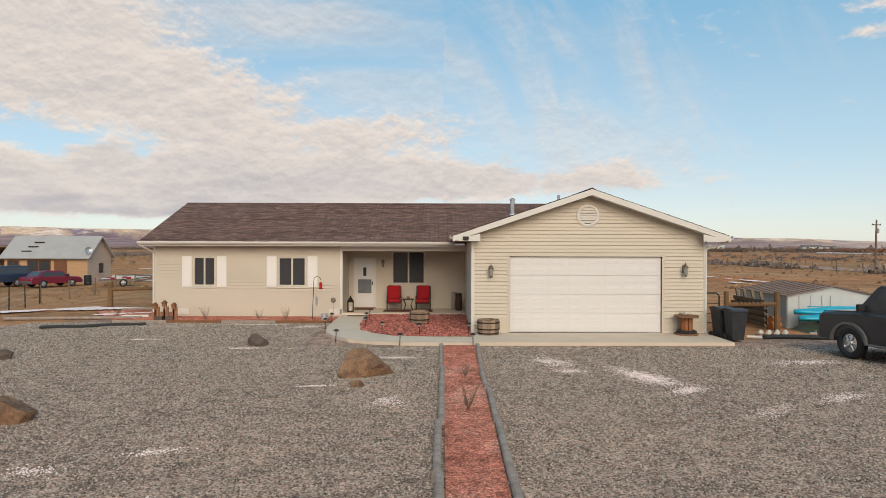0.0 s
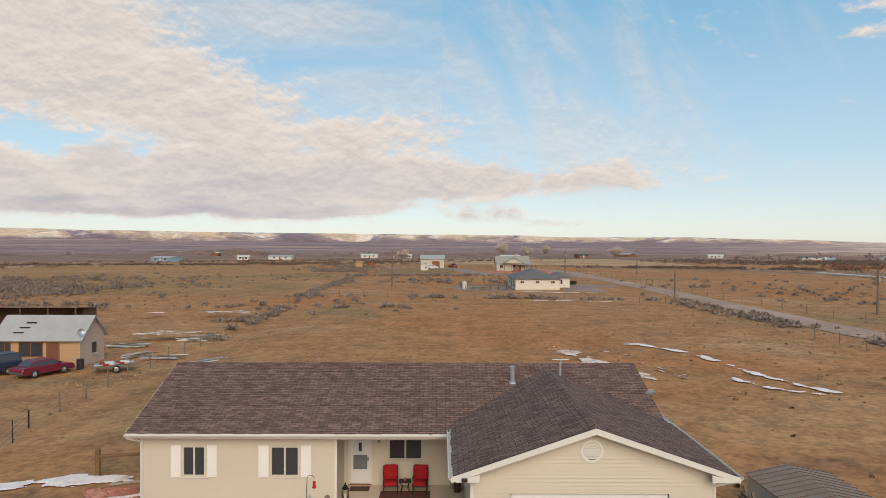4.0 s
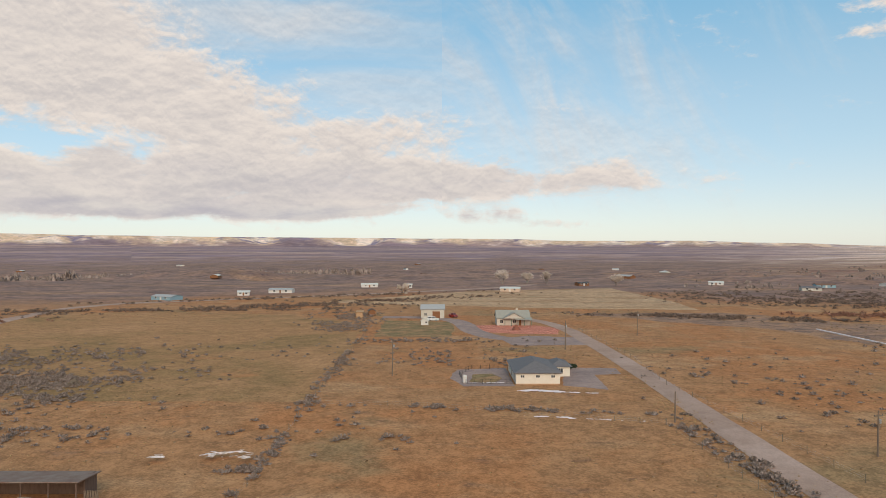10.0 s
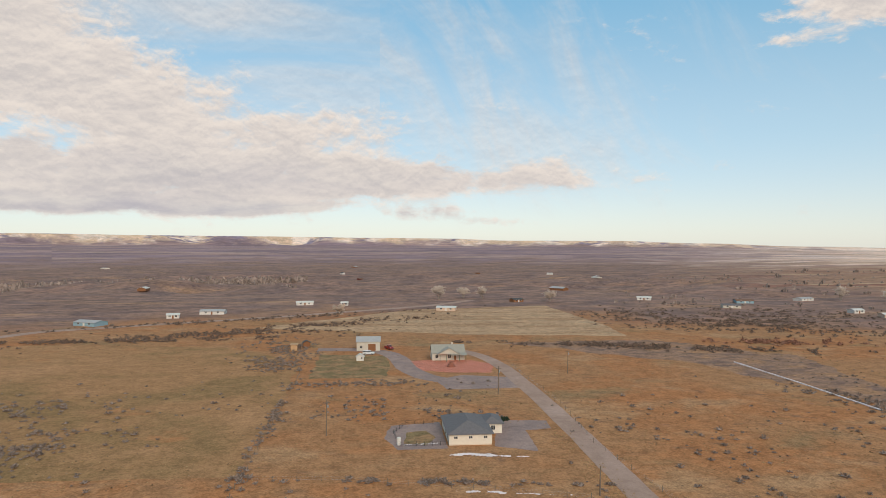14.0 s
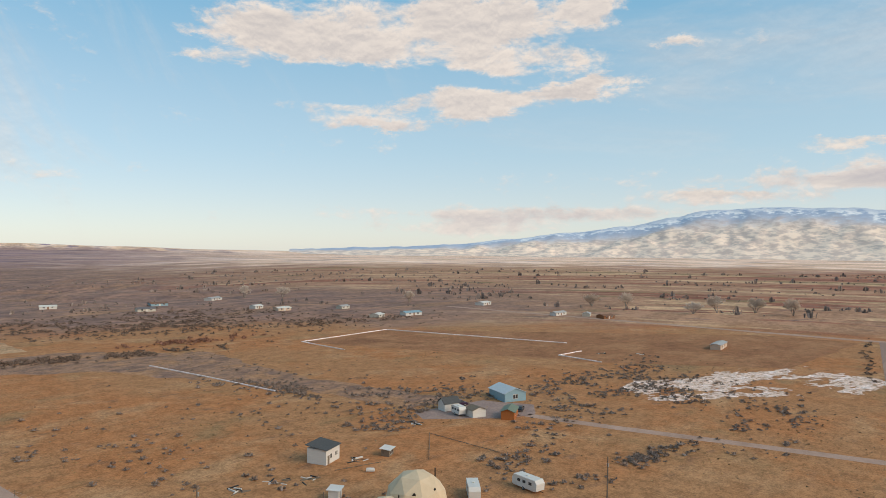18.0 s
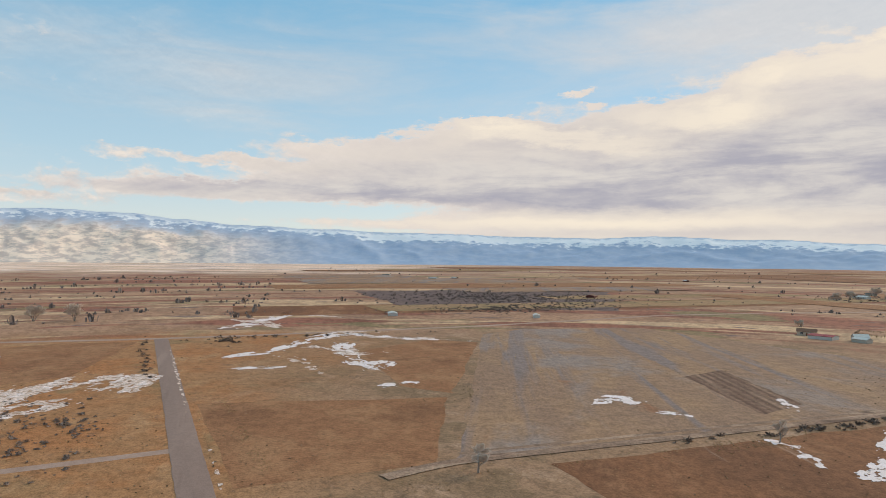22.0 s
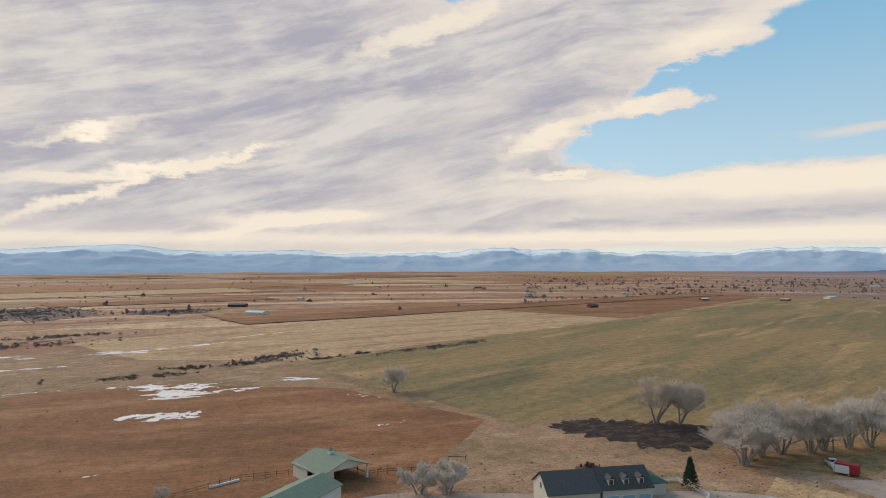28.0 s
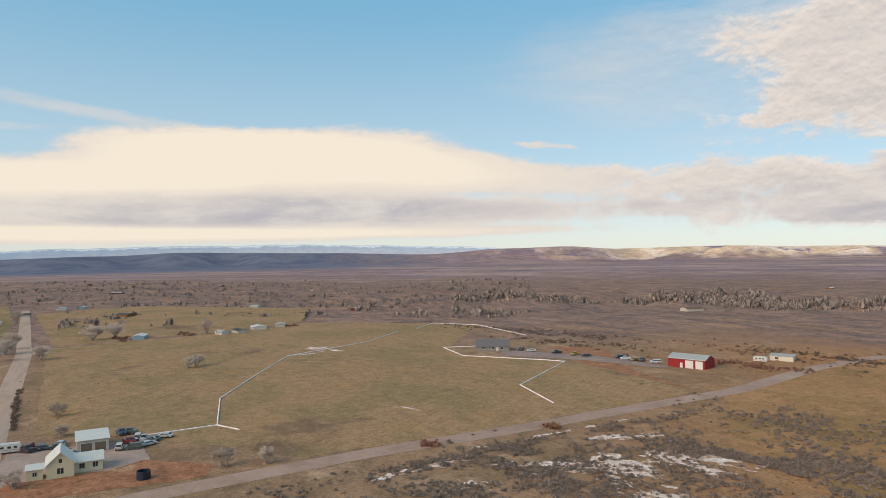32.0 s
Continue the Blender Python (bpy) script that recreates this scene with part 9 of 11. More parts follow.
build_building("workshop", "grey metal-roofed workshop with brown lower walls", "workshop", (*P(-3.2, 236), 0), 9.8, 8.5, 4.0, 1.6, GREYWALL, GREYMETAL, doors=[("s", 1.5, 3.2, 3.0, BROWNW)], windows=[("s", -3, 1.2, 1.0, 1.0)])
build_building("playhouse", "tiny white gabled playhouse", "shed", (*P(-5.5, 214), 0), 2.8, 2.2, 1.8, 1.0, WHITEWALL, PALEROOF, along="y", windows=[("s", 0.6, 0.8, 0.6, 0.6)])
build_building("shed", "brown arched-front garden shed", "shed", (*P(-25.5, 243), 10), 3.0, 3.0, 2.2, 0.8, BROWNW, CHARCOAL, along="y")
build_building("shed", "tan board garden shed by a fence", "shed", (*P(-29, 236), 0), 2.6, 2.6, 2.4, 0.4, PLANK, PLANK, "shed")
vehicle("suv", "white SUV parked on a dark drive", (*P(-1.0, 224.5), 175), (0.70, 0.70, 0.70), 4.8, 1.9, "suv", R=0.37)
vehicle("pickup_truck", "small red truck beside a workshop", (*P(5.0, 234), 120), (0.35, 0.03, 0.02), 4.8, 1.8, "pickup", R=0.36)
FT = thing("garden_fountain", "stepped stone fountain in a red gravel garden", "fountain", pose(*P(22.4, 201), GZ))
for i, (r, z) in enumerate(((1.6, 0.5), (1.1, 1.1), (0.6, 1.9))):
    part("tier", Mesh().lathe([(r, 0), (r, z), (r * 0.8, z)], 10), mat("red_stone_tier", (0.30, 0.12, 0.08), 0.9), FT)

# power poles
for x, y, h in ((-9.7, 131, 8.6), (33.6, 96.5, 5.4), (52.7, 81, 6.7), (30.2, 163.5, 8.5), (55, 188, 8.5), (62, 66, 6.5), (95, 40, 8.5), (-148, -60, 8)):
    px, py = P(x, y)
    PP = thing("utility_pole", "dark wooden utility pole with a crossarm", "utility pole", pose(px, py, GZ, 0.5, 0.4, 20), "utility poles")
    part("pole", Mesh().lathe([(0.16, -0.3), (0.14, h * 0.5), (0.11, h), (0.05, h + 0.03)], 9), mat("creosote_wood", (0.14, 0.10, 0.075), 0.9, (0.19, 0.14, 0.105), 3, 20, 0.006, axis=(1, 1, .2)), PP)
    if h > 6.6:
        part("crossarm", Mesh().box(-0.9, -0.06, h - 0.8, 0.9, 0.06, h - 0.66, 0.01), RAW, PP)
        part("transformer", Mesh().lathe([(0.18, 0), (0.2, 0.1), (0.2, 0.6), (0.05, 0.66)], 12, (0.3, 0, h - 1.9)), GALV, PP)
        for s in (-0.8, 0.0, 0.8):
            part("insulator", Mesh().lathe([(0.03, 0), (0.05, 0.06), (0.02, 0.14)], 8, (s, 0, h - 0.66)), GLASS, PP)

# fences
wood = RAW
posts("wire_fence", "wire fence on thin posts beside a lane", [P(33.9, 50), P(33.2, 67), P(32.8, 80), P(31.8, 95)], 4.2, 1.25, 0.05, wood, wire=True)
posts("wire_fence", "wire fence on thin posts across dry ground", [P(-20.1, 107), P(-4.7, 105.8), P(18.3, 99.5), P(31.8, 95)], 4.2, 1.2, 0.05, wood, wire=True)
posts("wire_fence", "old wire fence along a sage-grown line", [(-24.2, 40), (-25.5, 55), (-25.4, 75), P(-21.2, 80), P(-21.4, 107), P(-21.7, 180), P(-22.3, 196)], 4.0, 1.25, 0.05, wood, wire=True)
posts("wire_fence", "wire fence on wooden posts beside the lane", [P(45.5, 72), P(43.5, 97), P(41, 122), P(43, 152), P(41, 200)], 6.0, 1.2, 0.05, wood, wire=True)
posts("wire_fence", "wire fence with thin steel posts at the yard's edge", [(-24.2, 40), (-22.2, 34), (-19.5, 28.4), (-19.2, 24)], 3.6, 1.2, 0.03, DARKMETAL, wire=True)
FP = thing("post_and_rail", "brown wooden post with one rail to the house", "fence", pose(-14.95, 29.9, GZ))
part("post", Mesh().lathe([(0.12, -0.3), (0.115, 1.15), (0.08, 1.18)], 9), WP, FP)
part("rail", Mesh().tube((0, 0, 0.85), (3.5, 0.6, 0.9), 0.08, 0.075, 8), WP, FP)
for x in (-7.7, -1.7):
    px, py = P(x, 42.7)
    m = Mesh()
    rr = random.Random(int(x * 10))
    m.tube((0, 0, 0), (0.02, 0, 1.0), 0.03, 0.025, 6)
    for i in range(14):
        a = i * 2.4
        m.tube((0, 0, 0.5 + 0.07 * i), (0.35 * math.cos(a), 0.35 * math.sin(a), 1.0 + 0.09 * i), 0.012, 0.004, 4, False)
    solid("sapling", m, BARK, "small leafless sapling in a dirt ring", "sapling", pose(px, py, GZ), "saplings")
    SK = thing("tree_stakes", "two dark stakes guarding a sapling", "stakes", pose(px, py, GZ))
    for s in (-1, 1):
        part("stake", Mesh().tube((s * 0.55, 0, 0), (s * 0.55, 0, 1.2), 0.04, 0.04, 6), WP, SK)
    solid("mulch_ring", Mesh().lathe([(0.75, 0.0), (0.6, 0.09), (0.3, 0.05), (0.02, 0.04)], 18), mat("dark_soil", (0.09, 0.06, 0.04), 1.0), "ring of dark soil round a sapling", "soil ring", pose(px, py, GZ))
CL = thing("clothesline_post", "white metal clothesline post in the back yard", "clothesline", pose(*P(7.1, 40.2), GZ))
part("post", Mesh().tube((0, 0, 0), (0, 0, 1.9), 0.04), GALV, CL)
part("crossbar", Mesh().tube((-0.6, 0, 1.88), (0.6, 0, 1.88), 0.035), WHITE, CL)
FB = thing("fire_barrel", "rusty drum with a red pump beside it", "barrel", pose(*P(5.4, 39.4), GZ))
part("drum", Mesh().lathe([(0.42, 0), (0.44, 0.3), (0.42, 0.45), (0.3, 0.45)], 14), RUBBER, FB)
part("pump", Mesh().box(-0.3, 0.3, 0.3, 0.5, 0.7, 0.75, 0.08).tube((-0.2, 0.5, 0.7), (-0.35, 0.5, 1.5), 0.03), REDWALL, FB, "red pump body")
TP = thing("pole_stack", "cone of stacked grey fence posts on dirt", "wood stack", pose(*P(-66.5, 121), GZ))
for i in range(22):
    part("post", Mesh().tube((1.9 * math.cos(i * 0.7), 1.9 * math.sin(i * 0.7), 0), (0.1 * math.cos(i), 0.1 * math.sin(i), 1.7), 0.09, 0.06, 5), RAW, TP)

# ---------- east side: domes, sheds, blue house ----------
def dome(x, y, r, h, label):
    D = thing("dome_house", label, "house", pose(x, y, GZ, 0, 0, 15))
    bm = bmesh.new()
    bmesh.ops.create_icosphere(bm, subdivisions=2, radius=1.0)
    for v in bm.verts:
        v.co = Vector((v.co.x * r, v.co.y * r, max(v.co.z, -0.25) * h * 0.8 + h * 0.2))
    me = bpy.data.meshes.new("shell")
    bm.to_mesh(me)
    bm.free()
    me.materials.append(DOMEC)
    part("shell", me, DOMEC, D)
    for a, z in ((200, 0.62), (250, 0.66), (170, 0.35)):
        ca, sa = math.cos(radians(a)), math.sin(radians(a))
        w = part("window", Mesh().add([(-0.6, -0.05, 0), (0.6, -0.05, 0), (0, -0.05, 0.9), (-0.6, 0.2, 0), (0.6, 0.2, 0), (0, 0.2, 0.9)], [(0, 1, 2), (5, 4, 3), (0, 3, 4, 1), (1, 4, 5, 2), (2, 5, 3, 0)]), DARKMETAL, D, "triangular dormer window", at=pose(ca * r * math.sqrt(1 - z * z) * 1.0, sa * r * math.sqrt(1 - z * z), z * h * 0.9, 20, 0, a + 90))
    e = part("entry", Mesh().box(-1.2, -0.9, 0, 1.2, 0.5, 2.3).prism([(-1.4, 2.2), (1.4, 2.2), (0, 3.1)], "y", -1.0, 0.6), DOMEC, D, at=pose(r * 0.93 * math.cos(radians(235)), r * 0.93 * math.sin(radians(235)), 0, 0, 0, -35))
    part("door", Mesh().box(-0.9, -0.95, 0, 0.9, -0.88, 2.1), GLASS, e)
    part("stove_pipe", Mesh().tube((0.3 * r, -0.5 * r, h * 0.6), (0.3 * r, -0.5 * r, h * 1.02), 0.12), DARKMETAL, D)
    return D


dome(*P(75.0, 60.6), 5.7, 7.4, "large cream stucco geodesic dome house")
dome(*P(69.2, 61.2), 3.6, 4.6, "smaller cream stucco dome annexe")
build_building("shed", "tall weathered white shed with a black sloping roof", "shed", (*P(82.7, 88.3), 16), 5.6, 4.7, 3.2, 0.8, WHITEWALL, CHARCOAL, "shed", windows=[("s", -0.8, 1.1, 0.6, 0.9), ("s", 1.4, 1.2, 0.8, 0.8)], doors=[("s", -1.9, 0.8, 1.9, RAW)])
build_building("coop", "small pale coop with an open front", "shed", (*P(92.2, 81.5), 20), 2.6, 1.9, 1.5, 0.3, RAW, WHITEWALL, "shed", windows=[("s", 0, 0.4, 1.6, 0.8)])
build_building("shed", "small white utility shed", "shed", (*P(71.3, 73.4), 30), 2.4, 1.9, 1.9, 0.2, WHITEWALL, WHITEWALL, "shed", doors=[("s", 0, 0.8, 1.7, GALV)])
bx, by = P(146, 88.7)
BLH = build_building("house", "blue-grey house with a pale metal roof", "house", (bx, by, 62), 9.6, 7.4, 2.7, 1.4, BLUEWALL, mat("pale_blue_roof", (0.52, 0.55, 0.57), 0.5, (0.45, 0.48, 0.50), 1, 12, metal=0.2), windows=[("s", -3, 0.9, 1.0, 1.2), ("s", 0.5, 0.9, 1.0, 1.2), ("w", 0, 0.9, 1.6, 1.2), ("s", 3.2, 0.9, 1.0, 1.2)], doors=[("s", -1.3, 0.9, 2.0, WHITEWALL)])
build_building("shed", "white barn-shaped shed with a dark roof", "shed", (*P(127, 93.2), 70), 3.4, 5.0, 2.4, 1.3, WHITEWALL, CHARCOAL, along="y", windows=[("w", 0, 1, 0.6, 0.6)])
build_building("shed", "light grey garden shed with a tan roof", "shed", (*P(126, 84.8), 66), 3.6, 4.2, 2.2, 0.7, WHITEWALL, RAW, along="x")
build_building("cabin", "orange board cabin with a green roof", "cabin", (*P(130.0, 78.3), 112), 3.6, 6.6, 2.3, 0.7, ORANGEW, GREENROOF, along="y", windows=[("w", 0.4, 0.8, 1.0, 0.9)], doors=[("s", 0, 1.8, 2.0, WHITEWALL)])


def camper(x, y, rot, L=5.2, label="white travel trailer parked on dirt"):
    C = thing("travel_trailer", label, "trailer", pose(x, y, GZ, 0, 0, rot), "travel trailers")
    out = [(-L / 2, 0.6), (-L / 2 + 0.5, 0.45), (L / 2 - 0.3, 0.45), (L / 2, 0.7), (L / 2 + 0.05, 1.8), (L / 2 - 0.4, 2.5), (-L / 2 + 0.4, 2.55), (-L / 2 - 0.1, 1.9)]
    part("body", Mesh().prism(out, "y", -1.1, 1.1), WHITEWALL, C)
    for s in (-1, 1):
        for u in (-1.6, 0.0, 1.4):
            part("window", Mesh().box(u - 0.4, s * 1.1 - 0.015, 1.4, u + 0.4, s * 1.1 + 0.015, 1.95), GLASS, C)
        wheel(C, 0.3, s * 1.02, 0.34, s)
    part("stripe", Mesh().box(-L / 2, -1.112, 0.95, L / 2 - 0.1, -1.1, 1.1), mat("grey_stripe", (0.3, 0.28, 0.26), 0.5), C)
    part("hitch", Mesh().tube((-L / 2, 0, 0.5), (-L / 2 - 1.0, 0, 0.45), 0.05), DARKMETAL, C)
    part("roof_vent", Mesh().box(-0.3, -0.25, 2.5, 0.3, 0.25, 2.68, 0.03), WHITE, C)


camper(*P(124.6, 88.6), 65, 4.6)
camper(*P(85.2, 57.6), 40, 6.0, "white camper trailer beside a dome house")
camper(*P(93.0, 52.4), 75, 6.4, "white motor trailer parked on dirt")
vehicle("suv", "dark purple SUV near a blue house", (*P(133.4, 92.5), 150), (0.05, 0.02, 0.05), 4.6, 1.85, "suv", R=0.36)
vehicle("sedan", "black car beside a blue house", (*P(138.6, 80.2), 200), (0.02, 0.022, 0.026), 4.5, 1.8, "sedan")
for k, (x, y) in enumerate(((70.5, 86), (74, 82.5), (64, 88), (112, 92), (86.4, 84), (230, 100), (238, 88))):
    SP = thing("scrap_pile", "low heap of pale boards and scrap on dirt", "scrap", pose(*P(x, y), GZ, 0, 0, 40 * k), "scrap heaps")
    rr = random.Random(40 + k)
    for i in range(9):
        part("piece", Mesh().box(-rr.uniform(.4, 1.5), -0.1, 0, rr.uniform(.4, 1.5), 0.12, rr.uniform(.06, .3)), (WHITEWALL, RAW, RUBBER)[i % 3], SP, at=pose(rr.uniform(-2, 2), rr.uniform(-1.4, 1.4), 0, 0, 0, rr.uniform(0, 180)))
solid("propane_tank", Mesh().lathe([(0.05, -0.9), (0.4, -0.8), (0.45, -0.5), (0.45, 0.5), (0.4, 0.8), (0.05, 0.9)], 12), WHITEWALL, "white propane tank lying on dirt", "tank", pose(*P(83.4, 77.5), GZ + 0.45, 90, 0, 40))
for (x0, y0), (x1, y1) in (((95, 74), (108, 84)), ((108, 84), (106, 66)), ((80, 82.5), (88, 79.5))):
    posts("board_fence", "low run of pale boards on dirt", [P(x0, y0), P(x1, y1)], 2.4, 0.35, 0.06, RAW, rails=((0.2, 0.07),))
EM = build_building("mobile_home", "long low brown mobile home with scrap about it", "house", (*P(273, 70), 3), 15, 4.5, 2.4, 0.5, PINKWALL, GREYMETAL, windows=[("s", -4, 1, 1.2, 0.9), ("s", 2, 1, 1.2, 0.9)], doors=[("s", -1, 0.9, 2, WHITEWALL)])

# ---------- south-west: barn, large house, farm yards ----------
zx, zy = P(-58.8, -112.2)
GB = thing("pole_barn", "pale open-fronted barn with a sage green roof", "barn", pose(zx, zy, GZ, 0, 0, 184))
part("side_wall", Mesh().box(-6.0, -6.2, 0, -3.2, -6.0, 3.2).box(5.5, -6.2, 0, 6.0, -6.0, 3.2), STUCCO, GB)
part("gable", Mesh().prism([(-6.0, 3.2), (6.0, 3.2), (0, 5.2)], "y", -6.2, -6.05), STUCCO, GB)
part("back_wall", Mesh().box(-6, 5.9, 0, 6, 6.1, 3.2).prism([(-6.0, 3.2), (6.0, 3.2), (0, 5.2)], "y", 5.9, 6.1), STUCCO, GB)
part("west_wall", Mesh().box(-6.1, 0, 0, -5.9, 6, 3.2), STUCCO, GB)
for s in (-1, 1):
    part("roof_panel", Mesh().slab([(s * 6.6, -6.9, 3.0), (s * 6.6, 6.6, 3.0), (0, 6.6, 5.35), (0, -6.9, 5.35)], 0.1), GREENROOF, GB)
    for i in range(4):
        part("post", Mesh().box(s * 5.9 - 0.09, -6 + i * 3.9, 0, s * 5.9 + 0.09, -5.82 + i * 3.9, 3.1), BROWNW, GB)
cu = part("cupola", Mesh().box(-0.5, -0.5, 5.0, 0.5, 0.5, 6.0), WHITE, GB, "white roof cupola")
part("cupola_roof", Mesh().lathe([(0.85, 6.0), (0.1, 6.5), (0.03, 6.9)], 4), GREENROOF, cu)
for i in range(5):
    part("stall_rail", Mesh().box(5.8, -5 + i * 2.0, 1.0, 5.95, -3.4 + i * 2.0, 1.2), BROWNW, GB)
build_building("workshop", "pale workshop with a long sage green roof", "workshop", (*P(-46.5, -100.5), 206), 15.5, 9.5, 3.4, 1.7, STUCCO, GREENROOF, doors=[("s", -3.5, 2.6, 2.5, DOORW), ("s", 0, 2.6, 2.5, DOORW), ("s", 3.5, 2.6, 2.5, DOORW)])
solid("pipe_bundle", Mesh().box(-3.6, -0.4, 0, 3.6, 0.4, 0.45, 0.1), WHITEWALL, "white wrapped bundle of pipes on dirt", "pipes", pose(*P(-41.6, -120.4), GZ, 0, 0, 6))
solid("water_trough", Mesh().lathe([(1.0, 0), (1.0, 0.7), (0.94, 0.7), (0.94, 0.1)], 18), GALV, "round galvanised stock tank by a gate", "trough", pose(*P(-69.5, -104.5), GZ))
posts("corral_fence", "brown post and rail corral fence", [P(-64.5, -108), P(-68, -107), P(-74, -103.5)], 2.8, 1.4, 0.08, WP, rails=((1.2, 0.06), (0.7, 0.06)))
posts("corral_fence", "brown post and rail corral fence", [P(-30, -118), P(-45, -121), P(-53, -118)], 2.8, 1.3, 0.07, WP, rails=((1.1, 0.05), (0.6, 0.05)))
posts("hitching_rail", "brown wooden hitching rail standing in a field", [P(-82, -106), P(-85, -104)], 1.8, 1.2, 0.08, WP, rails=((1.15, 0.08),))
hx, hy = P(-82.5, -75.4)
HD = build_building("house", "large grey house with steep charcoal gable roofs", "house", (hx, hy, 152), 10.5, 9.5, 3.7, 3.0, GREYWALL, CHARCOAL, windows=[("s", -3, 1.0, 1.1, 1.4), ("s", 0, 1.0, 1.1, 1.4), ("s", 3, 1.0, 1.0, 1.2), ("e", 0, 3.2, 1.0, 1.2), ("e", -2, 1, 1.2, 1.4), ("w", 0, 3.4, 1.0, 1.2)], doors=[("s", -4.2, 0.95, 2.1, DOORW)])
H2 = build_building("garage", "grey three-door garage with a charcoal roof and dormers", "garage", (*P(-90.8, -71.1), 152), 10.5, 8.5, 3.8, 3.0, GREYWALL, CHARCOAL, windows=[("w", 0, 3.8, 1.0, 1.2), ("e", 0, 3.8, 1.0, 1.2)], doors=[("s", -3.2, 2.5, 2.3, BLUEWALL), ("s", 0.2, 2.5, 2.3, BLUEWALL), ("s", 3.6, 2.5, 2.3, BLUEWALL)])
for s in (-3.2, 0, 3.2):
    d = part("dormer", Mesh().box(s - 0.6, -3.6, 4.0, s + 0.6, -1.0, 5.4), GREYWALL, H2)
    part("dormer_window", Mesh().box(s - 0.4, -3.63, 4.3, s + 0.4, -3.58, 5.2), GLASS, d)
    for q in (-1, 1):
        part("dormer_roof", Mesh().slab([(s + q * 0.85, -3.85, 5.3), (s + q * 0.85, -0.6, 5.3), (s, -0.6, 6.0), (s, -3.85, 6.0)], 0.08), CHARCOAL, d)
build_building("house_wing", "low wing with a green metal roof", "house", (*P(-97.6, -71.7), 152), 8.0, 7.5, 2.7, 1.6, GREYWALL, mat("deep_green_roof", (0.05, 0.085, 0.065), 0.6, (0.04, 0.07, 0.052), 1, 12, metal=0.1), "hip", windows=[("s", 0, 0.9, 1.2, 1.2)])
posts("picket_fence", "white vinyl picket fence by a garage", [P(-103, -73), P(-106.5, -70), P(-103.5, -62), P(-98, -60)], 1.6, 1.1, 0.07, WHITE, rails=((0.95, 0.06), (0.7, 0.06), (0.45, 0.06), (0.2, 0.06)), square=True, jitter=0.0)
posts("ranch_fence", "white vinyl three-rail ranch fence", [P(-95, -57.5), P(-104.4, -55.8), P(-108.6, -54), P(-109.6, -43.3), P(-109.8, -30.5)], 2.4, 1.4, 0.09, WHITE, rails=((1.25, 0.09), (0.8, 0.09), (0.4, 0.09)), square=True, jitter=0.0)
PINE = mat("pine_needles", (0.022, 0.04, 0.020), 0.9, (0.035, 0.055, 0.028), 2, 14)
PT = thing("pine_tree", "dark green conifer beside a picket fence", "tree", pose(*P(-104.2, -66.0), GZ))
m = Mesh()
rr = random.Random(77)
for i in range(900):
    t = rr.random() ** 0.7
    r = 2.0 * (1 - t) + 0.15
    a = rr.uniform(0, 6.28)
    q = r * rr.uniform(0.4, 1.0)
    clump(m, q * math.cos(a), q * math.sin(a), 0.6 + t * 6.2, 0.35, 0.35, rr, 3, 1.0)
part("crown", m, PINE, PT)
part("trunk", Mesh().tube((0, 0, -0.2), (0, 0, 5.5), 0.2, 0.05), BARK, PT)
build_building("house", "low dark red ranch house with a brown roof", "house", (*P(-150.0, -40.2), 96), 12.5, 8.5, 2.5, 1.3, BRICKRED, BROWNROOF, windows=[("s", -3, 0.9, 1.4, 1.1), ("s", 2, 0.9, 1.4, 1.1)], doors=[("s", -0.5, 0.95, 2.0, WHITEWALL)])
build_building("house_wing", "gabled dark red wing with a brown roof", "house", (*P(-150.2, -33.2), 96), 6.5, 9.5, 2.5, 1.7, BRICKRED, BROWNROOF, along="y", windows=[("s", 0, 0.9, 1.6, 1.2)])
solid("hedge", (lambda m: [clump(m, random.uniform(-2.6, 2.6), random.uniform(-.7, .7), random.uniform(0, 0.8), 0.5, 0.7, random, 7) for _ in range(120)] and m)(Mesh()), mat("dark_evergreen", (0.022, 0.035, 0.018)), "dark trimmed hedge before a low house", "hedge", pose(*P(-145.2, -40.5), GZ, 0, 0, 96))
build_building("shed", "pale grey garden shed by a drive", "shed", (*P(-152, -27.8), 90), 3.0, 3.6, 2.6, 0.6, WHITEWALL, GREYMETAL, "shed")
build_building("shed", "dark metal shed by a drive", "shed", (*P(-149, -25.3), 90), 2.4, 2.8, 2.2, 0.3, CHARCOAL, CHARCOAL, "shed")
CT = thing("cargo_trailer", "red and white enclosed cargo trailer on a drive", "trailer", pose(*P(-134.5, -52.3), GZ, 0, 0, 100))
part("body", Mesh().box(-2.4, -1.1, 0.5, 2.4, 1.1, 2.7, 0.12), REDWALL, CT)
part("nose", Mesh().box(-2.62, -1.08, 0.55, -2.3, 1.08, 2.6, 0.1), WHITEWALL, CT)
part("side_panel", Mesh().box(-2.3, -1.13, 0.55, 0.6, -1.09, 2.3, 0.02), WHITEWALL, CT)
for s in (-1, 1):
    wheel(CT, 0.5, s * 1.08, 0.34, s)
vehicle("pickup_truck", "white pickup beside scrap under bare trees", (*P(-139.5, -57.5), 40), (0.65, 0.65, 0.65), 5.2, 1.9, "pickup", R=0.37)
vehicle("sedan", "grey car parked by a low red house", (*P(-148, -46.6), 100), (0.10, 0.10, 0.105), 4.3, 1.75, "sedan")
vehicle("pickup_truck", "pale pickup parked beside sheds", (*P(-145.8, -28.3), 80), (0.45, 0.46, 0.47), 5.2, 1.9, "pickup", R=0.37)
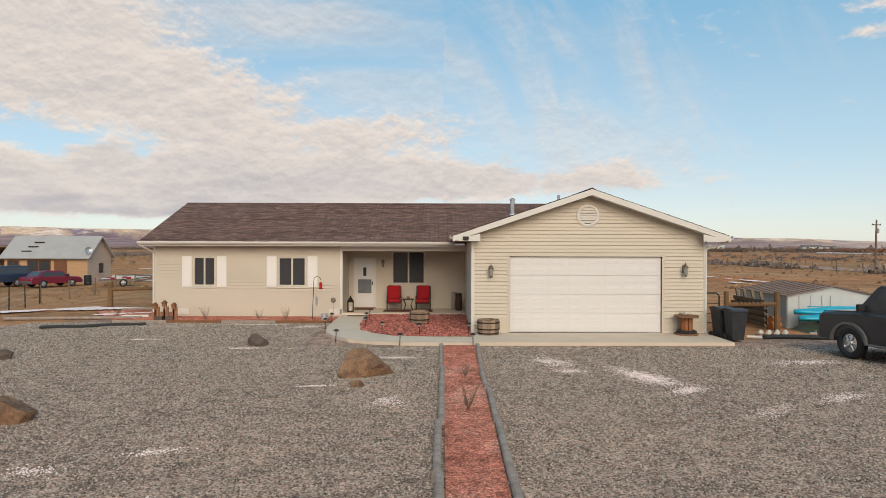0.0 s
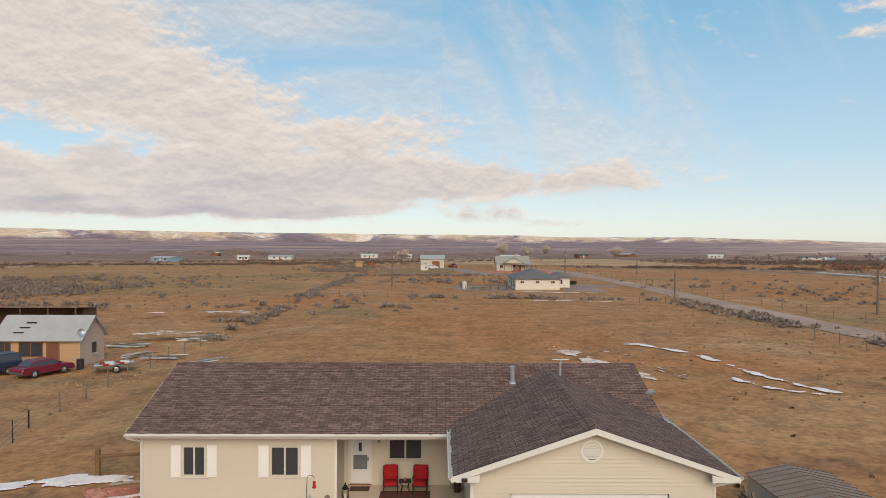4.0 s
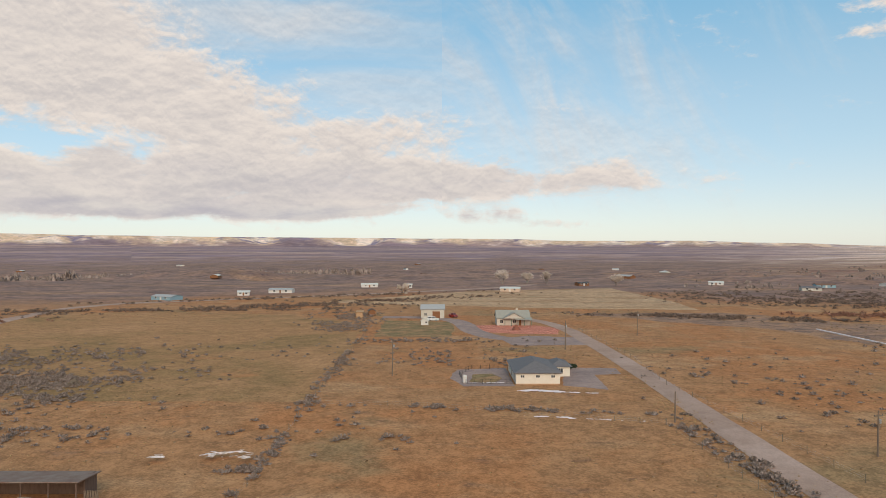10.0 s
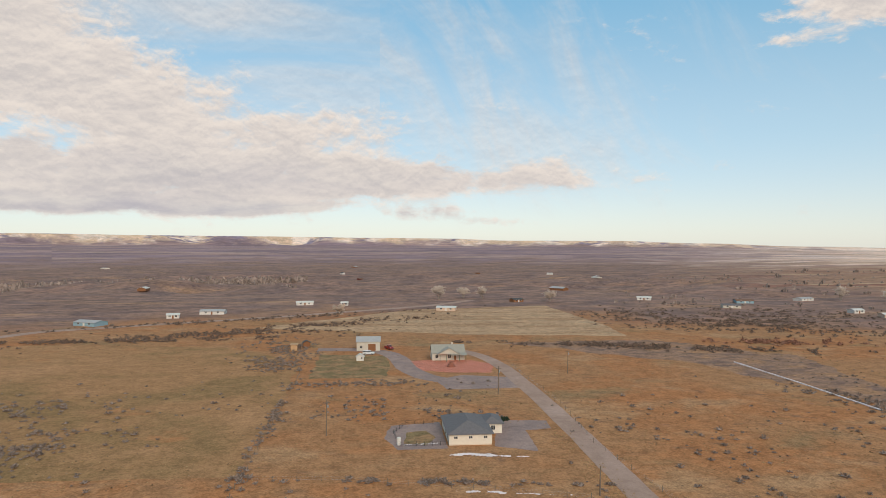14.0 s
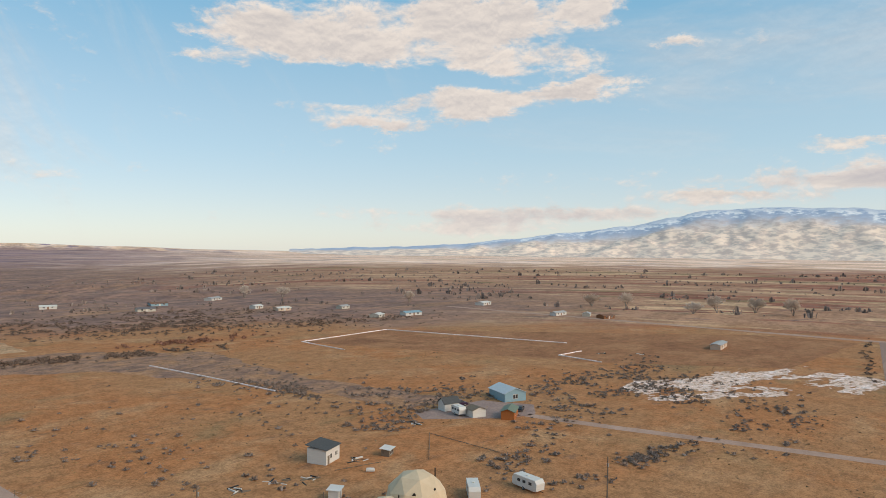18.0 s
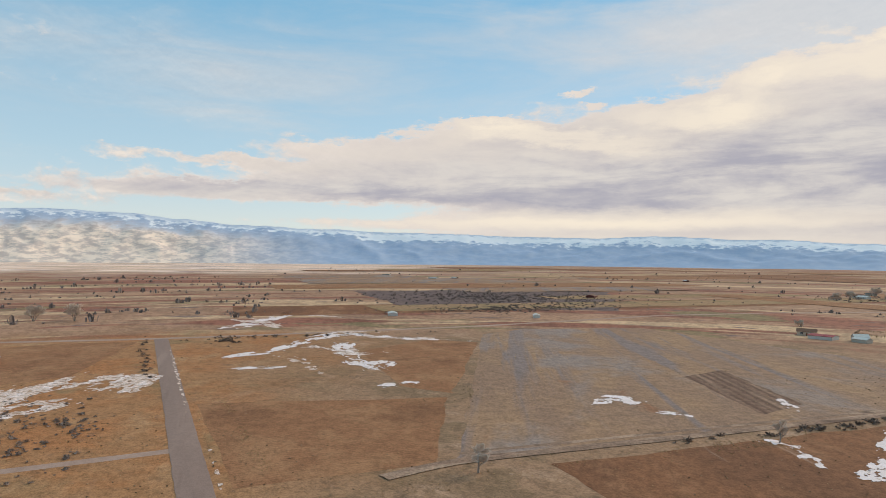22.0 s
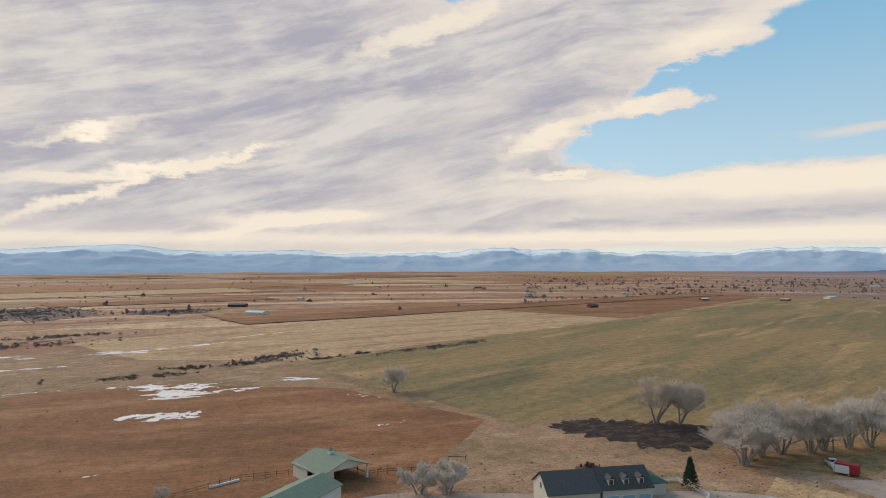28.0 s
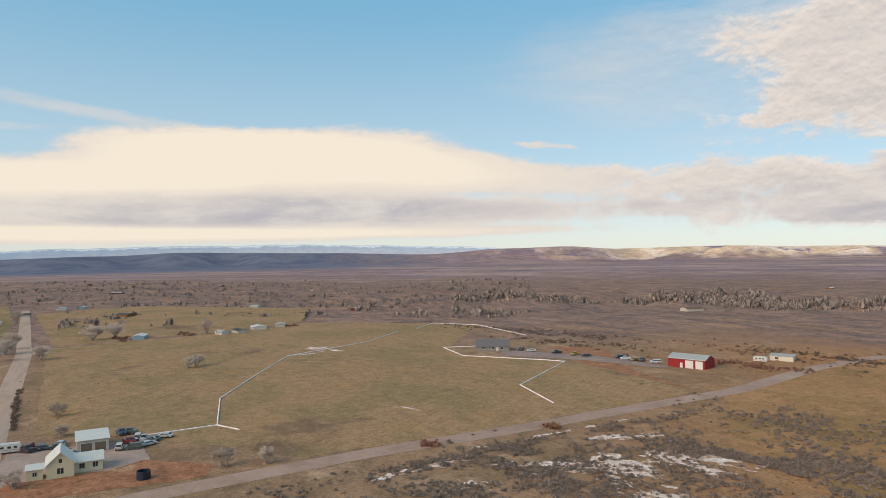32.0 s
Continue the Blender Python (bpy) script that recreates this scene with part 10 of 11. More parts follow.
# timber gateway
GW = thing("ranch_gateway", "rough timber ranch gateway with a brown rail gate", "gate", pose(*P(-111.8, -29.2), GZ, 0, 0, 130))
for x in (-2.0, 2.0):
    part("post", Mesh().tube((x, 0, -0.3), (x, 0, 5.4), 0.22, 0.19, 8), WP, GW)
part("beam", Mesh().tube((-2.7, 0, 5.1), (2.7, 0, 5.3), 0.2, 0.18, 8), WP, GW)
for z in (0.4, 0.8, 1.2):
    part("gate_bar", Mesh().tube((2.1, 0, z), (7.6, 1.6, z), 0.05), BROWNW, GW)
# yellow house and its yard
YH = build_building("house", "pale yellow gabled house with a cream metal roof", "house", (*P(-149.0, -7.0), 92), 5.6, 9.0, 3.4, 2.6, YELLOWW, PALEROOF, along="y", windows=[("s", 0, 1.0, 1.3, 1.3), ("s", 0, 3.5, 0.7, 0.9), ("e", -2, 1, 1, 1.2)], ov=0.4)
build_building("house_wing", "pale yellow wing with a cream roof and porch", "house", (*P(-150.0, -2.2), 92), 6.0, 6.4, 2.6, 1.4, YELLOWW, PALEROOF, windows=[("s", -1.4, 0.9, 1.1, 1.2), ("s", 1.4, 0.9, 1.1, 1.2)])
build_building("house_wing", "small yellow lean-to beside a farmhouse", "house", (*P(-147.5, -11.2), 92), 3.2, 3.4, 2.4, 0.5, YELLOWW, PALEROOF, "shed", windows=[("s", 0, 0.9, 0.8, 0.9)])
build_building("garage", "grey garage with a pale flat-sloped roof", "garage", (*P(-166.4, -1.6), 92), 7.5, 10.0, 3.2, 0.5, GREYWALL, PALEROOF, "shed", doors=[("s", -1.5, 2.6, 2.4, RAW), ("s", 1.8, 2.6, 2.4, RAW)])
camper(*P(-170.5, -17.5), 88, 5.0)
solid("stock_tank", Mesh().lathe([(1.5, 0), (1.55, 0.3), (1.5, 1.9), (1.4, 1.9), (1.4, 0.4)], 18), mat("dark_blue_tank", (0.02, 0.03, 0.05), 0.5), "large dark round tank in a dirt yard", "tank", pose(*P(-136.8, 7.2), GZ))
rr = random.Random(12)
for i in range(24):
    x, y = (-160 - rr.uniform(0, 14), rr.uniform(4, 12)) if i < 12 else (-168 - rr.uniform(0, 4), rr.uniform(-16, -4)) if i < 18 else (-160 + rr.uniform(-4, 4), rr.uniform(-9, -5))
    c = rr.choice([(0.5, 0.5, 0.52), (0.06, 0.06, 0.07), (0.25, 0.03, 0.03), (0.05, 0.09, 0.16), (0.55, 0.53, 0.48), (0.10, 0.12, 0.10)])
    vehicle(rr.choice(["sedan", "pickup_truck", "suv"]), "old car among others in a cluttered farm yard", (*P(x, y), rr.uniform(0, 360)), c, 4.5, 1.8, rr.choice(["sedan", "suv", "pickup"]), "cars in the cluttered yard")
# dark house, red barn and machines
build_building("house", "grey stone house with a dark blue-grey roof", "house", (*P(-252.5, 156.5), 57), 17.5, 10.5, 2.7, 3.0, mat("grey_stone_wall", (0.27, 0.255, 0.24), 0.9, (0.19, 0.18, 0.17), 2, 12, 0.01), DARKROOF, windows=[("s", -5, 0.9, 1.4, 1.3), ("s", 0, 0.9, 1.4, 1.3), ("s", 5, 0.9, 1.4, 1.3)], doors=[("s", 2.4, 1.0, 2.1, WHITEWALL)], ov=0.5)
RB = build_building("metal_barn", "bright red steel barn with a grey roof and white doors", "barn", (*P(-174.2, 193.8), 18.7), 16.6, 10.5, 4.0, 1.7, REDWALL, GREYMETAL, doors=[("s", 1.4, 3.4, 3.3, DOORW), ("s", 5.8, 3.0, 3.3, DOORW), ("s", -2.2, 0.95, 2.1, DOORW)])
part("trim", Mesh().box(-8.36, -5.3, 3.9, 8.36, -5.26, 4.1), WHITE, RB)
for i, (x, y) in enumerate(((-200, 183), (-204, 184.5), (-195, 184), (-192, 186), (-188, 187), (-215, 176), (-219, 174), (-243, 164), (-240, 166), (-228, 171))):
    vehicle(("pickup_truck", "suv", "sedan")[i % 3], "machine or truck parked in a row by a red barn", (*P(x, y), 60 + 20 * (i % 4)), ((0.7, 0.7, 0.7), (0.04, 0.05, 0.07), (0.45, 0.28, 0.03), (0.10, 0.10, 0.11))[i % 4], 5.0, 1.9, ("pickup", "suv", "sedan")[i % 3], "vehicles by the red barn")
camper(*P(-168, 224), 20, 6)
build_building("shed", "long pale loafing shed beyond the lane", "shed", (*P(-166, 234), 25), 10, 5, 2.4, 0.5, STUCCO, GREYMETAL, "shed", windows=[("s", -2, 0.8, 1.5, 1)])
# far farmhouses
FARS = [(-129, 313, 15, 9, BLUEWALL, GREYMETAL), (-101, 340, 7, 6, WHITEWALL, PALEROOF), (-86, 358, 15, 8, WHITEWALL, GREYMETAL), (38, 369, 13, 8, PINKWALL, PALEROOF), (88, 419, 9, 6, BROWNW, CHARCOAL), (-44, 405, 12, 5, WHITEWALL, PALEROOF), (-20, 400, 5, 4, WHITEWALL, PALEROOF), (206, 372, 12, 8, GREYWALL, DARKROOF), (286, 424, 15, 8, WHITEWALL, GREYMETAL), (260, 340, 8, 6, WHITEWALL, PALEROOF), (262, 318, 11, 7, PINKWALL, PALEROOF), (293, 243, 13, 8, WHITEWALL, BLUEWALL), (271, 249, 9, 7, GREYWALL, PALEROOF),
        (378, 250, 14, 8, WHITEWALL, PALEROOF), (348, 178, 13, 5, WHITEWALL, GREYMETAL), (350, 150, 10, 7, BROWNW, BROWNROOF), (354, 163, 7, 5, GREYWALL, GREYMETAL), (295, 300, 9, 6, GREYWALL, GREYMETAL), (232, 404, 13, 8, BLUEWALL, BROWNROOF), (177, 430, 11, 6, WHITEWALL, PALEROOF), (250, -290, 14, 9, WHITEWALL, REDWALL), (234, -296, 9, 5, GREYWALL, PALEROOF),
        (430, -118, 14, 7, WHITEWALL, PALEROOF), (392, -205, 12, 5, WHITEWALL, PALEROOF), (-374, -57, 15, 10, WHITEWALL, PALEROOF), (-366, -50, 9, 7, WHITEWALL, GREYMETAL), (-395, 20, 15, 7, BLUEWALL, WHITEWALL), (-391, 62, 8, 6, WHITEWALL, GREYMETAL), (-393, 72, 11, 7, GREYWALL, CHARCOAL), (-408, 86, 11, 10, WHITEWALL, PALEROOF), (-415, 101, 13, 7, GREYWALL, GREYMETAL), (-560, -75, 14, 9, PINKWALL, GREENROOF), (-545, -62, 10, 7, WHITEWALL, PALEROOF), (-700, -30, 15, 9, WHITEWALL, GREYMETAL), (-722, -14, 13, 8, BLUEWALL, GREYMETAL)]
for i, (x, y, w, d, wl, rf) in enumerate(FARS):
    build_building("farmhouse", "distant low farm building with a gable roof", "house", (*P(x, y), (i * 37) % 50 - 25), w, d, 2.1, 0.9, wl, rf, windows=[("s", -w / 4, 0.9, 1.2, 1.2), ("s", w / 4, 0.9, 1.2, 1.2)], doors=[("s", 0, 1.0, 2.0, WHITEWALL if wl is not WHITEWALL else BROWNW)], group="distant farm buildings")
rr = random.Random(31)
for i in range(56):
    a = rr.choice([rr.uniform(-60, 20), rr.uniform(95, 240), rr.uniform(-125, -60)])
    r = rr.uniform(620, 1900)
    x, y = r * math.sin(radians(a)), r * math.cos(radians(a))
    w = rr.uniform(8, 20)
    build_building("farmhouse", "tiny distant farm building", "house", (x, y, rr.uniform(0, 180)), w, w * 0.6, 2.4, 1.3, rr.choice([WHITEWALL, BROWNW, STUCCO, GREYWALL, BRICKRED]), rr.choice([PALEROOF, GREYMETAL, CHARCOAL, BROWNROOF]), group="distant farm buildings")

# far farmstead with trees on the southern plain, and a low corral
for i, (x, y, w, wl, rf) in enumerate(((498, -635, 14, WHITEWALL, PALEROOF), (520, -655, 12, STUCCO, BROWNROOF), (465, -685, 15, WHITEWALL, GREYMETAL), (489, -585, 12, PINKWALL, BROWNROOF), (387, -879, 16, WHITEWALL, GREYMETAL), (368, -928, 18, STUCCO, PALEROOF), (540, -700, 13, GREYWALL, CHARCOAL), (182, -1281, 24, WHITEWALL, PALEROOF), (-81, -1502, 26, WHITEWALL, GREYMETAL), (265, -296, 11, PINKWALL, BROWNROOF), (238, -300, 8, GREYWALL, PALEROOF))):
    build_building("farmhouse", "low farmhouse among bare trees on the plain", "house", (*P(x, y), 20 * i % 70), w, w * 0.6, 2.7, 1.6, wl, rf, windows=[("n", -w / 4, 0.9, 1.4, 1.2), ("n", w / 4, 0.9, 1.4, 1.2)], doors=[("n", 0, 1.0, 2.0, BROWNW)], group="farm buildings on the plain")
posts("corral_fence", "weathered corral rails by far sheds", [P(244, -322), P(262, -326), P(270, -340), P(250, -345), P(244, -322)], 4.0, 1.5, 0.12, WP, rails=((1.3, 0.1), (0.8, 0.1)))

# ---------- trees and brush ----------
SAGEL = isle("sagebrush_leaf", (0.225, 0.168, 0.138), 0.55, 1.5)
DARKB = isle("dark_brush", (0.165, 0.112, 0.085), 0.5, 1.5)
REDB = isle("reddish_brush", (0.25, 0.125, 0.085), 0.5, 1.5)
STRAW = isle("dry_straw_grass", (0.36, 0.225, 0.11), 0.55, 1.45)
FARW = isle("far_grey_woods", (0.26, 0.20, 0.172), 0.6, 1.4)
tree_kind("big", 3, 13.5, 0.85, 4, 0.62, BARK, TWIG)
tree_kind("wide", 8, 12.0, 0.95, 5, 0.62, BARK, TWIG)
tree_kind("tall", 15, 15.0, 0.6, 3, 0.9, BARK, TWIG)
tree_kind("small", 22, 5.5, 0.7, 3, 0.6, BARK, TWIG)
tree_kind("thin", 29, 7.0, 0.5, 1, 0.6, BARK, TWIG)
for i, (k, x, y, s) in enumerate((("tall", -141.9, -98.4, 1.0), ("tall", -145, -94, 0.9), ("big", -113.8, -173, 0.75), ("wide", -125.6, -67.5, 1.15), ("wide", -130, -69, 1.1), ("big", -134, -68, 1.1), ("wide", -139, -66.5, 1.1), ("big", -144.5, -63, 1.05), ("wide", -148, -62, 1.0), ("big", -154, -59.5, 1.0), ("big", -159, -57, 1.0), ("tall", -174.5, -55, 0.95), ("wide", -172.5, -46, 1.25), ("big", -178, -45, 1.1), ("wide", -187, -42, 1.0), ("big", -191.5, -41, 1.0), ("small", -203.4, -32.5, 1.0))):
    plant_tree(k, *P(x, y), 53 * i, s)
for i, (k, x, y, s, lab) in enumerate((("thin", 113.5, -47, 1.0, "thin leafless tree on a field edge"), ("thin", 111.5, -115.5, 0.9, "thin leafless tree on a ditch bank"), ("small", -66, -94, 1.3, "leafless shade tree beside a drive"), ("small", -70, -91, 1.35, "leafless shade tree beside a drive"), ("small", -137, 22, 0.9, "small leafless tree by a dirt yard"), ("small", -135, 30, 0.8, "small leafless tree by a dirt yard"), ("small", -143, -14.5, 0.8, "small leafless tree in a dirt yard"), ("small", -276, 34, 1.1, "round leafless tree in a pasture"), ("small", -272, 31, 1.0, "round leafless tree in a pasture"), ("small", -205, -10, 0.9, "small leafless tree in a pasture"), ("small", -181, -8, 0.7, "small leafless bush by a road"),
                                       ("thin", -50, 62, 0.8, "thin bare tree behind a cabin"), ("wide", -400, -3, 0.9, "leafless grey tree beside a farm"), ("wide", -404, 8, 0.9, "leafless grey tree beside a farm"), ("big", -398, 55, 0.8, "leafless grey tree beside a farm"), ("big", -380, -38, 0.8, "leafless grey tree beside a farm"), ("wide", -360, -38, 0.8, "leafless grey tree beside a farm"), ("big", -335, -38, 0.7, "leafless grey tree beside a farm"), ("wide", -330, -22, 0.7, "leafless grey tree beside a road"), ("big", -540, -50, 0.9, "leafless grey tree beside a farm"), ("small", -20, 352, 1.3, "small leafless tree in the valley"),
                                       ("big", 40, 440, 0.9, "leafless tree on a far rise"), ("wide", 58, 452, 0.8, "bare tree on a rise"), ("big", 70, 445, 0.8, "bare tree on a rise"), ("wide", 110, 420, 0.8, "bare tree on a rise"), ("big", 310, 420, 0.9, "bare tree by far houses"), ("wide", 330, 400, 0.9, "bare tree by far houses"), ("big", 360, 300, 0.8, "bare tree by far houses"), ("wide", 420, 190, 0.9, "bare tree on far pasture"), ("big", 430, 170, 0.9, "bare tree on far pasture"), ("wide", 410, 120, 0.8, "bare tree on far pasture"), ("tall", 425, 110, 0.9, "bare tree on far pasture"), ("tall", 435, 70, 0.9, "bare tree on far pasture"), ("big", 440, 92, 0.9, "bare tree on far pasture"))):
    plant_tree(k, *P(x, y), 71 * i, s, lab)


def brush(name, spots, material, label, seed, lo, hi, h, n=8, drape=True, category="brush", wob=0.0):
    """Bushes strewn in ellipses (x, y, rx, ry, angle, count) of the plan, as one mass."""
    rng = random.Random(seed)
    m = Mesh()
    for cx, cy, rx, ry, ang, count in spots:
        ca, sa = math.cos(radians(ang)), math.sin(radians(ang))
        for _ in range(count):
            for _try in range(4):
                u, w = rng.gauss(0, 0.5), rng.gauss(0, 0.5)
                x, y = (cx + ca * u * rx - sa * w * ry) * S, (cy + sa * u * rx + ca * w * ry) * S
                if noise.noise((x / 14, y / 14, seed)) > -0.15:
                    break
            if -6.4 * S + 0.0821 * x - 6 < y + 4 * S < 0.0821 * x + 0.6 * S:
                continue
            r = rng.uniform(lo, hi) * rng.uniform(0.6, 1.0)
            clump(m, x, y, ground_z(x, y), r, r * h * rng.uniform(0.8, 1.2), rng, n)
    me = bpy.data.meshes.new(name)
    me.from_pydata(m.v, [], m.f)
    me.materials.append(material)
    return tagged(new(name, me), label, category, kind="stuff")


NEARSAGE = [(-21.5, 92, 1.4, 24, 0, 75), (-21.8, 150, 2.0, 40, 0, 110), (-24, 78, 3, 1.2, 0, 26), (-75, 128, 26, 9, 10, 240), (-100, 150, 30, 16, 0, 300), (-70, 112, 22, 5, -8, 120), (-48, 92, 14, 5, 5, 50), (-60, 160, 40, 22, 0, 90), (-30, 205, 10, 16, 0, 170), (-34, 235, 14, 26, 0, 280), (0, 178, 24, 4, 0, 120), (4, 158, 22, 14, 0, 70), (6, 146, 20, 5, 0, 50), (8, 104, 28, 1.2, -8, 70), (36, 75, 2, 26, 4, 120), (-14, 96, 14, 12, 0, 30),
            (-98, 112, 20, 13, 25, 520), (-84, 118, 20, 9, 30, 380), (-108, 78, 14, 16, 10, 420), (-92, 76, 20, 12, 0, 420), (-80, 98, 22, 20, 0, 460), (-118, 62, 3.5, 30, 4, 220), (-121, 110, 3, 30, 3, 160), (-100, 148, 22, 18, 0, 180), (-70, 130, 18, 10, 0, 150), (-108, 30, 10, 20, 0, 160), (-100, 55, 14, 8, 0, 240),
            (118, 132, 6, 26, 5, 220), (132, 108, 10, 14, 0, 120), (108, 96, 14, 8, 0, 100), (150, 70, 26, 10, 10, 130), (185, 60, 22, 22, 0, 330), (172, 82, 26, 14, 0, 160), (160, 30, 30, 8, 0, 120), (210, 78, 26, 8, 10, 110), (106, 62, 14, 6, 20, 70), (118, 44, 20, 3, -14, 120), (145, 100, 30, 16, 0, 110), (100, 120, 24, 24, 0, 60), (60, 130, 26, 30, 0, 60), (66, 95, 14, 26, 0, 40), (120, 160, 26, 40, 0, 110)]
brush("sagebrush", NEARSAGE, SAGEL, "grey-green sagebrush clumps", 5, 0.5, 1.25, 0.75, 14)
brush("dark_brush", [(80, 240, 40, 5, -10, 260), (120, 226, 40, 6, -14, 240), (200, 320, 70, 50, 0, 700), (170, 290, 40, 26, 0, 420), (130, 330, 24, 40, 0, 260), (240, 250, 60, 24, -10, 380), (-100, 262, 70, 6, 6, 420), (-20, 310, 60, 10, 30, 300), (-60, 280, 50, 8, 10, 300), (-60, 330, 110, 8, 25, 240), (280, 20, 60, 3, 4, 50), (310, 22, 26, 3, 4, 20), (128, 1.5, 40, 1.0, 4.5, 70), (200, 8, 60, 1.0, 4.7, 90), (330, -40, 8, 60, 0, 60), (320, -10, 20, 6, 0, 60), (-60, -252, 14, 5, -10, 70), (-78, -262, 12, 5, 0, 60), (-100, -258, 8, 3, 0, 30), (-130, -253, 10, 2.5, -8, 40), (-150, -257, 8, 2.5, -8, 40), (40, -262, 50, 8, 0, 120), (118, -150, 2.0, 60, 0, 90), (-280, -31, 110, 1.2, 4.2, 300), (-205, -20.5, 60, 0.8, 3, 180), (-300, 212, 60, 12, 20, 260), (-250, 200, 40, 10, 20, 160), (-170, 250, 40, 16, 0, 160)], DARKB, "dark leafless brush and weeds", 7, 0.7, 1.9, 0.7, 9)
brush("red_brush", [(250, 10, 14, 4, 0, 60), (270, 14, 90, 2.4, 4.8, 320), (150, 240, 30, 6, -14, 110), (-380, -44, 10, 6, 0, 40), (-395, 10, 12, 4, 0, 46), (-398, 44, 10, 4, 0, 30), (-414, 108, 6, 4, 0, 24), (-168, 210, 30, 5, 20, 120), (-99, -84, 1.5, 1.5, 0, 22), (-130, 64, 2, 2, 0, 20), (-129, 97, 2, 2, 0, 20)], REDB, "reddish leafless willow brush", 9, 0.9, 2.2, 0.9, 10)
brush("dry_grass", [(113, -95, 5, 60, 3, 600), (110, -190, 8, 40, 6, 400), (-112, -190, 5, 60, -4, 500), (-115, -150, 8, 26, 0, 300), (-140, -20.5, 60, 2, 3, 260), (-160, -60, 26, 10, 10, 300), (160, 1.6, 70, 1.5, 4.7, 500), (160, -8, 70, 1.5, 4.7, 300), (37, 100, 3, 50, 3, 360), (-20, 60, 4, 30, 0, 60), (0, 42, 18, 2, 0, 60), (20, 50, 9, 14, 10, 40), (0, 70, 30, 24, 0, 40), (-50, 110, 40, 40, 0, 400), (70, 110, 40, 50, 0, 400), (-95, 95, 26, 30, 0, 900), (-90, 60, 20, 20, 0, 300), (120, 60, 40, 40, 0, 500)], STRAW, "tufts of dry straw-coloured grass", 11, 0.14, 0.38, 0.8, 6, category="grass")
# far woods along the river and among the farms
rng = random.Random(44)
m = Mesh()
for i in range(24000):
    z = rng.random()
    if z < 0.34:
        a, r = rng.uniform(-62, -6), rng.gauss(1020, 55) + 60 * math.sin(i)
        if noise.noise((a / 9, r / 60, 0)) < -0.15:
            continue
    elif z < 0.72:
        a, r = rng.uniform(-135, -55), rng.uniform(560, 2200)
        if noise.noise((a / 9, r / 70, 2)) < 0.02:
            continue
    elif z < 0.88:
        a, r = rng.uniform(95, 235), rng.uniform(650, 2600)
        if noise.noise((a / 11, r / 55, 4)) < 0.2:
            continue
    else:
        a, r = rng.uniform(20, 95), rng.uniform(520, 1500)
        if noise.noise((a / 10, r / 60, 6)) < 0.12:
            continue
    x, y = r * math.sin(radians(a)), r * math.cos(radians(a))
    if -980 < x < -140 and -560 < y < -30 or -560 < x < -140 and -30 < y < 230:
        continue
    h = rng.uniform(1.2, 3.6) if rng.random() < 0.86 else rng.uniform(4, 7.5)
    h *= 1.7 if -62 < math.degrees(math.atan2(x, y)) < -6 else 1.0
    z = ground_z(x, y)
    for _ in range(10):
        a, q, w = rng.uniform(0, 6.28), rng.random() * h * 0.65, h * rng.uniform(0.05, 0.13)
        px, py, b = x + q * math.cos(a), y + q * math.sin(a), rng.uniform(0, 3.14)
        top, lean = z + h * rng.uniform(0.55, 1.05) * (1.1 - q / h), rng.uniform(-0.15, 0.15) * h
        m.add([(px - w * math.cos(b), py - w * math.sin(b), z - 0.2), (px + w * math.cos(b), py + w * math.sin(b), z - 0.2), (px + lean + 2 * w * math.cos(b), py + lean + 2 * w * math.sin(b), z + (top - z) * 0.7), (px + lean, py + lean, top), (px + lean - 2 * w * math.cos(b), py + lean - 2 * w * math.sin(b), z + (top - z) * 0.75)], [(0, 1, 2, 3, 4)])
me = bpy.data.meshes.new("far_woods")
me.from_pydata(m.v, [], m.f)
me.materials.append(FARW)
tagged(new("far_woods", me), "distant grey leafless woods and hedgerows", "woods", kind="stuff")
brush("brush_mounds", [(217, -545, 44, 74, 0, 700), (132, -568, 44, 76, 0, 700), (40, -600, 47, 82, 0, 700), (-68, -640, 50, 84, 0, 700), (312, -495, 38, 48, 0, 380), (-165, -585, 34, 34, 0, 240), (480, -640, 60, 60, 0, 260), (590, -270, 120, 110, 30, 1500), (460, -220, 30, 80, 0, 500), (70, -365, 66, 26, 10, 420), (-20, -385, 60, 14, 0, 200), (-60, -420, 40, 10, 0, 120), (-120, -268, 24, 8, 20, 130), (-190, -252, 40, 5, 5, 90)], isle("mound_scrub", (0.165, 0.122, 0.105), 0.5, 1.5), "grey brush over mounds on the plain", 45, 1.0, 2.6, 0.8, 5)
for i, (k, x, y, s) in enumerate((("wide", 505, -625, 0.9), ("big", 480, -650, 0.9), ("wide", 460, -660, 0.8), ("big", 520, -680, 1.0), ("wide", 500, -600, 0.8), ("big", 440, -690, 0.9), ("wide", 380, -860, 1.0), ("big", 400, -890, 1.0), ("wide", 355, -915, 1.0), ("big", 180, -1250, 1.2), ("wide", -70, -1480, 1.3), ("wide", -100, -1490, 1.2), ("small", 300, -330, 1.0), ("small", -30, -118, 0.6), ("small", 10, -128, 0.5))):
    plant_tree(k, *P(x, y), 47 * i, s, "leafless grey tree on the southern plain")


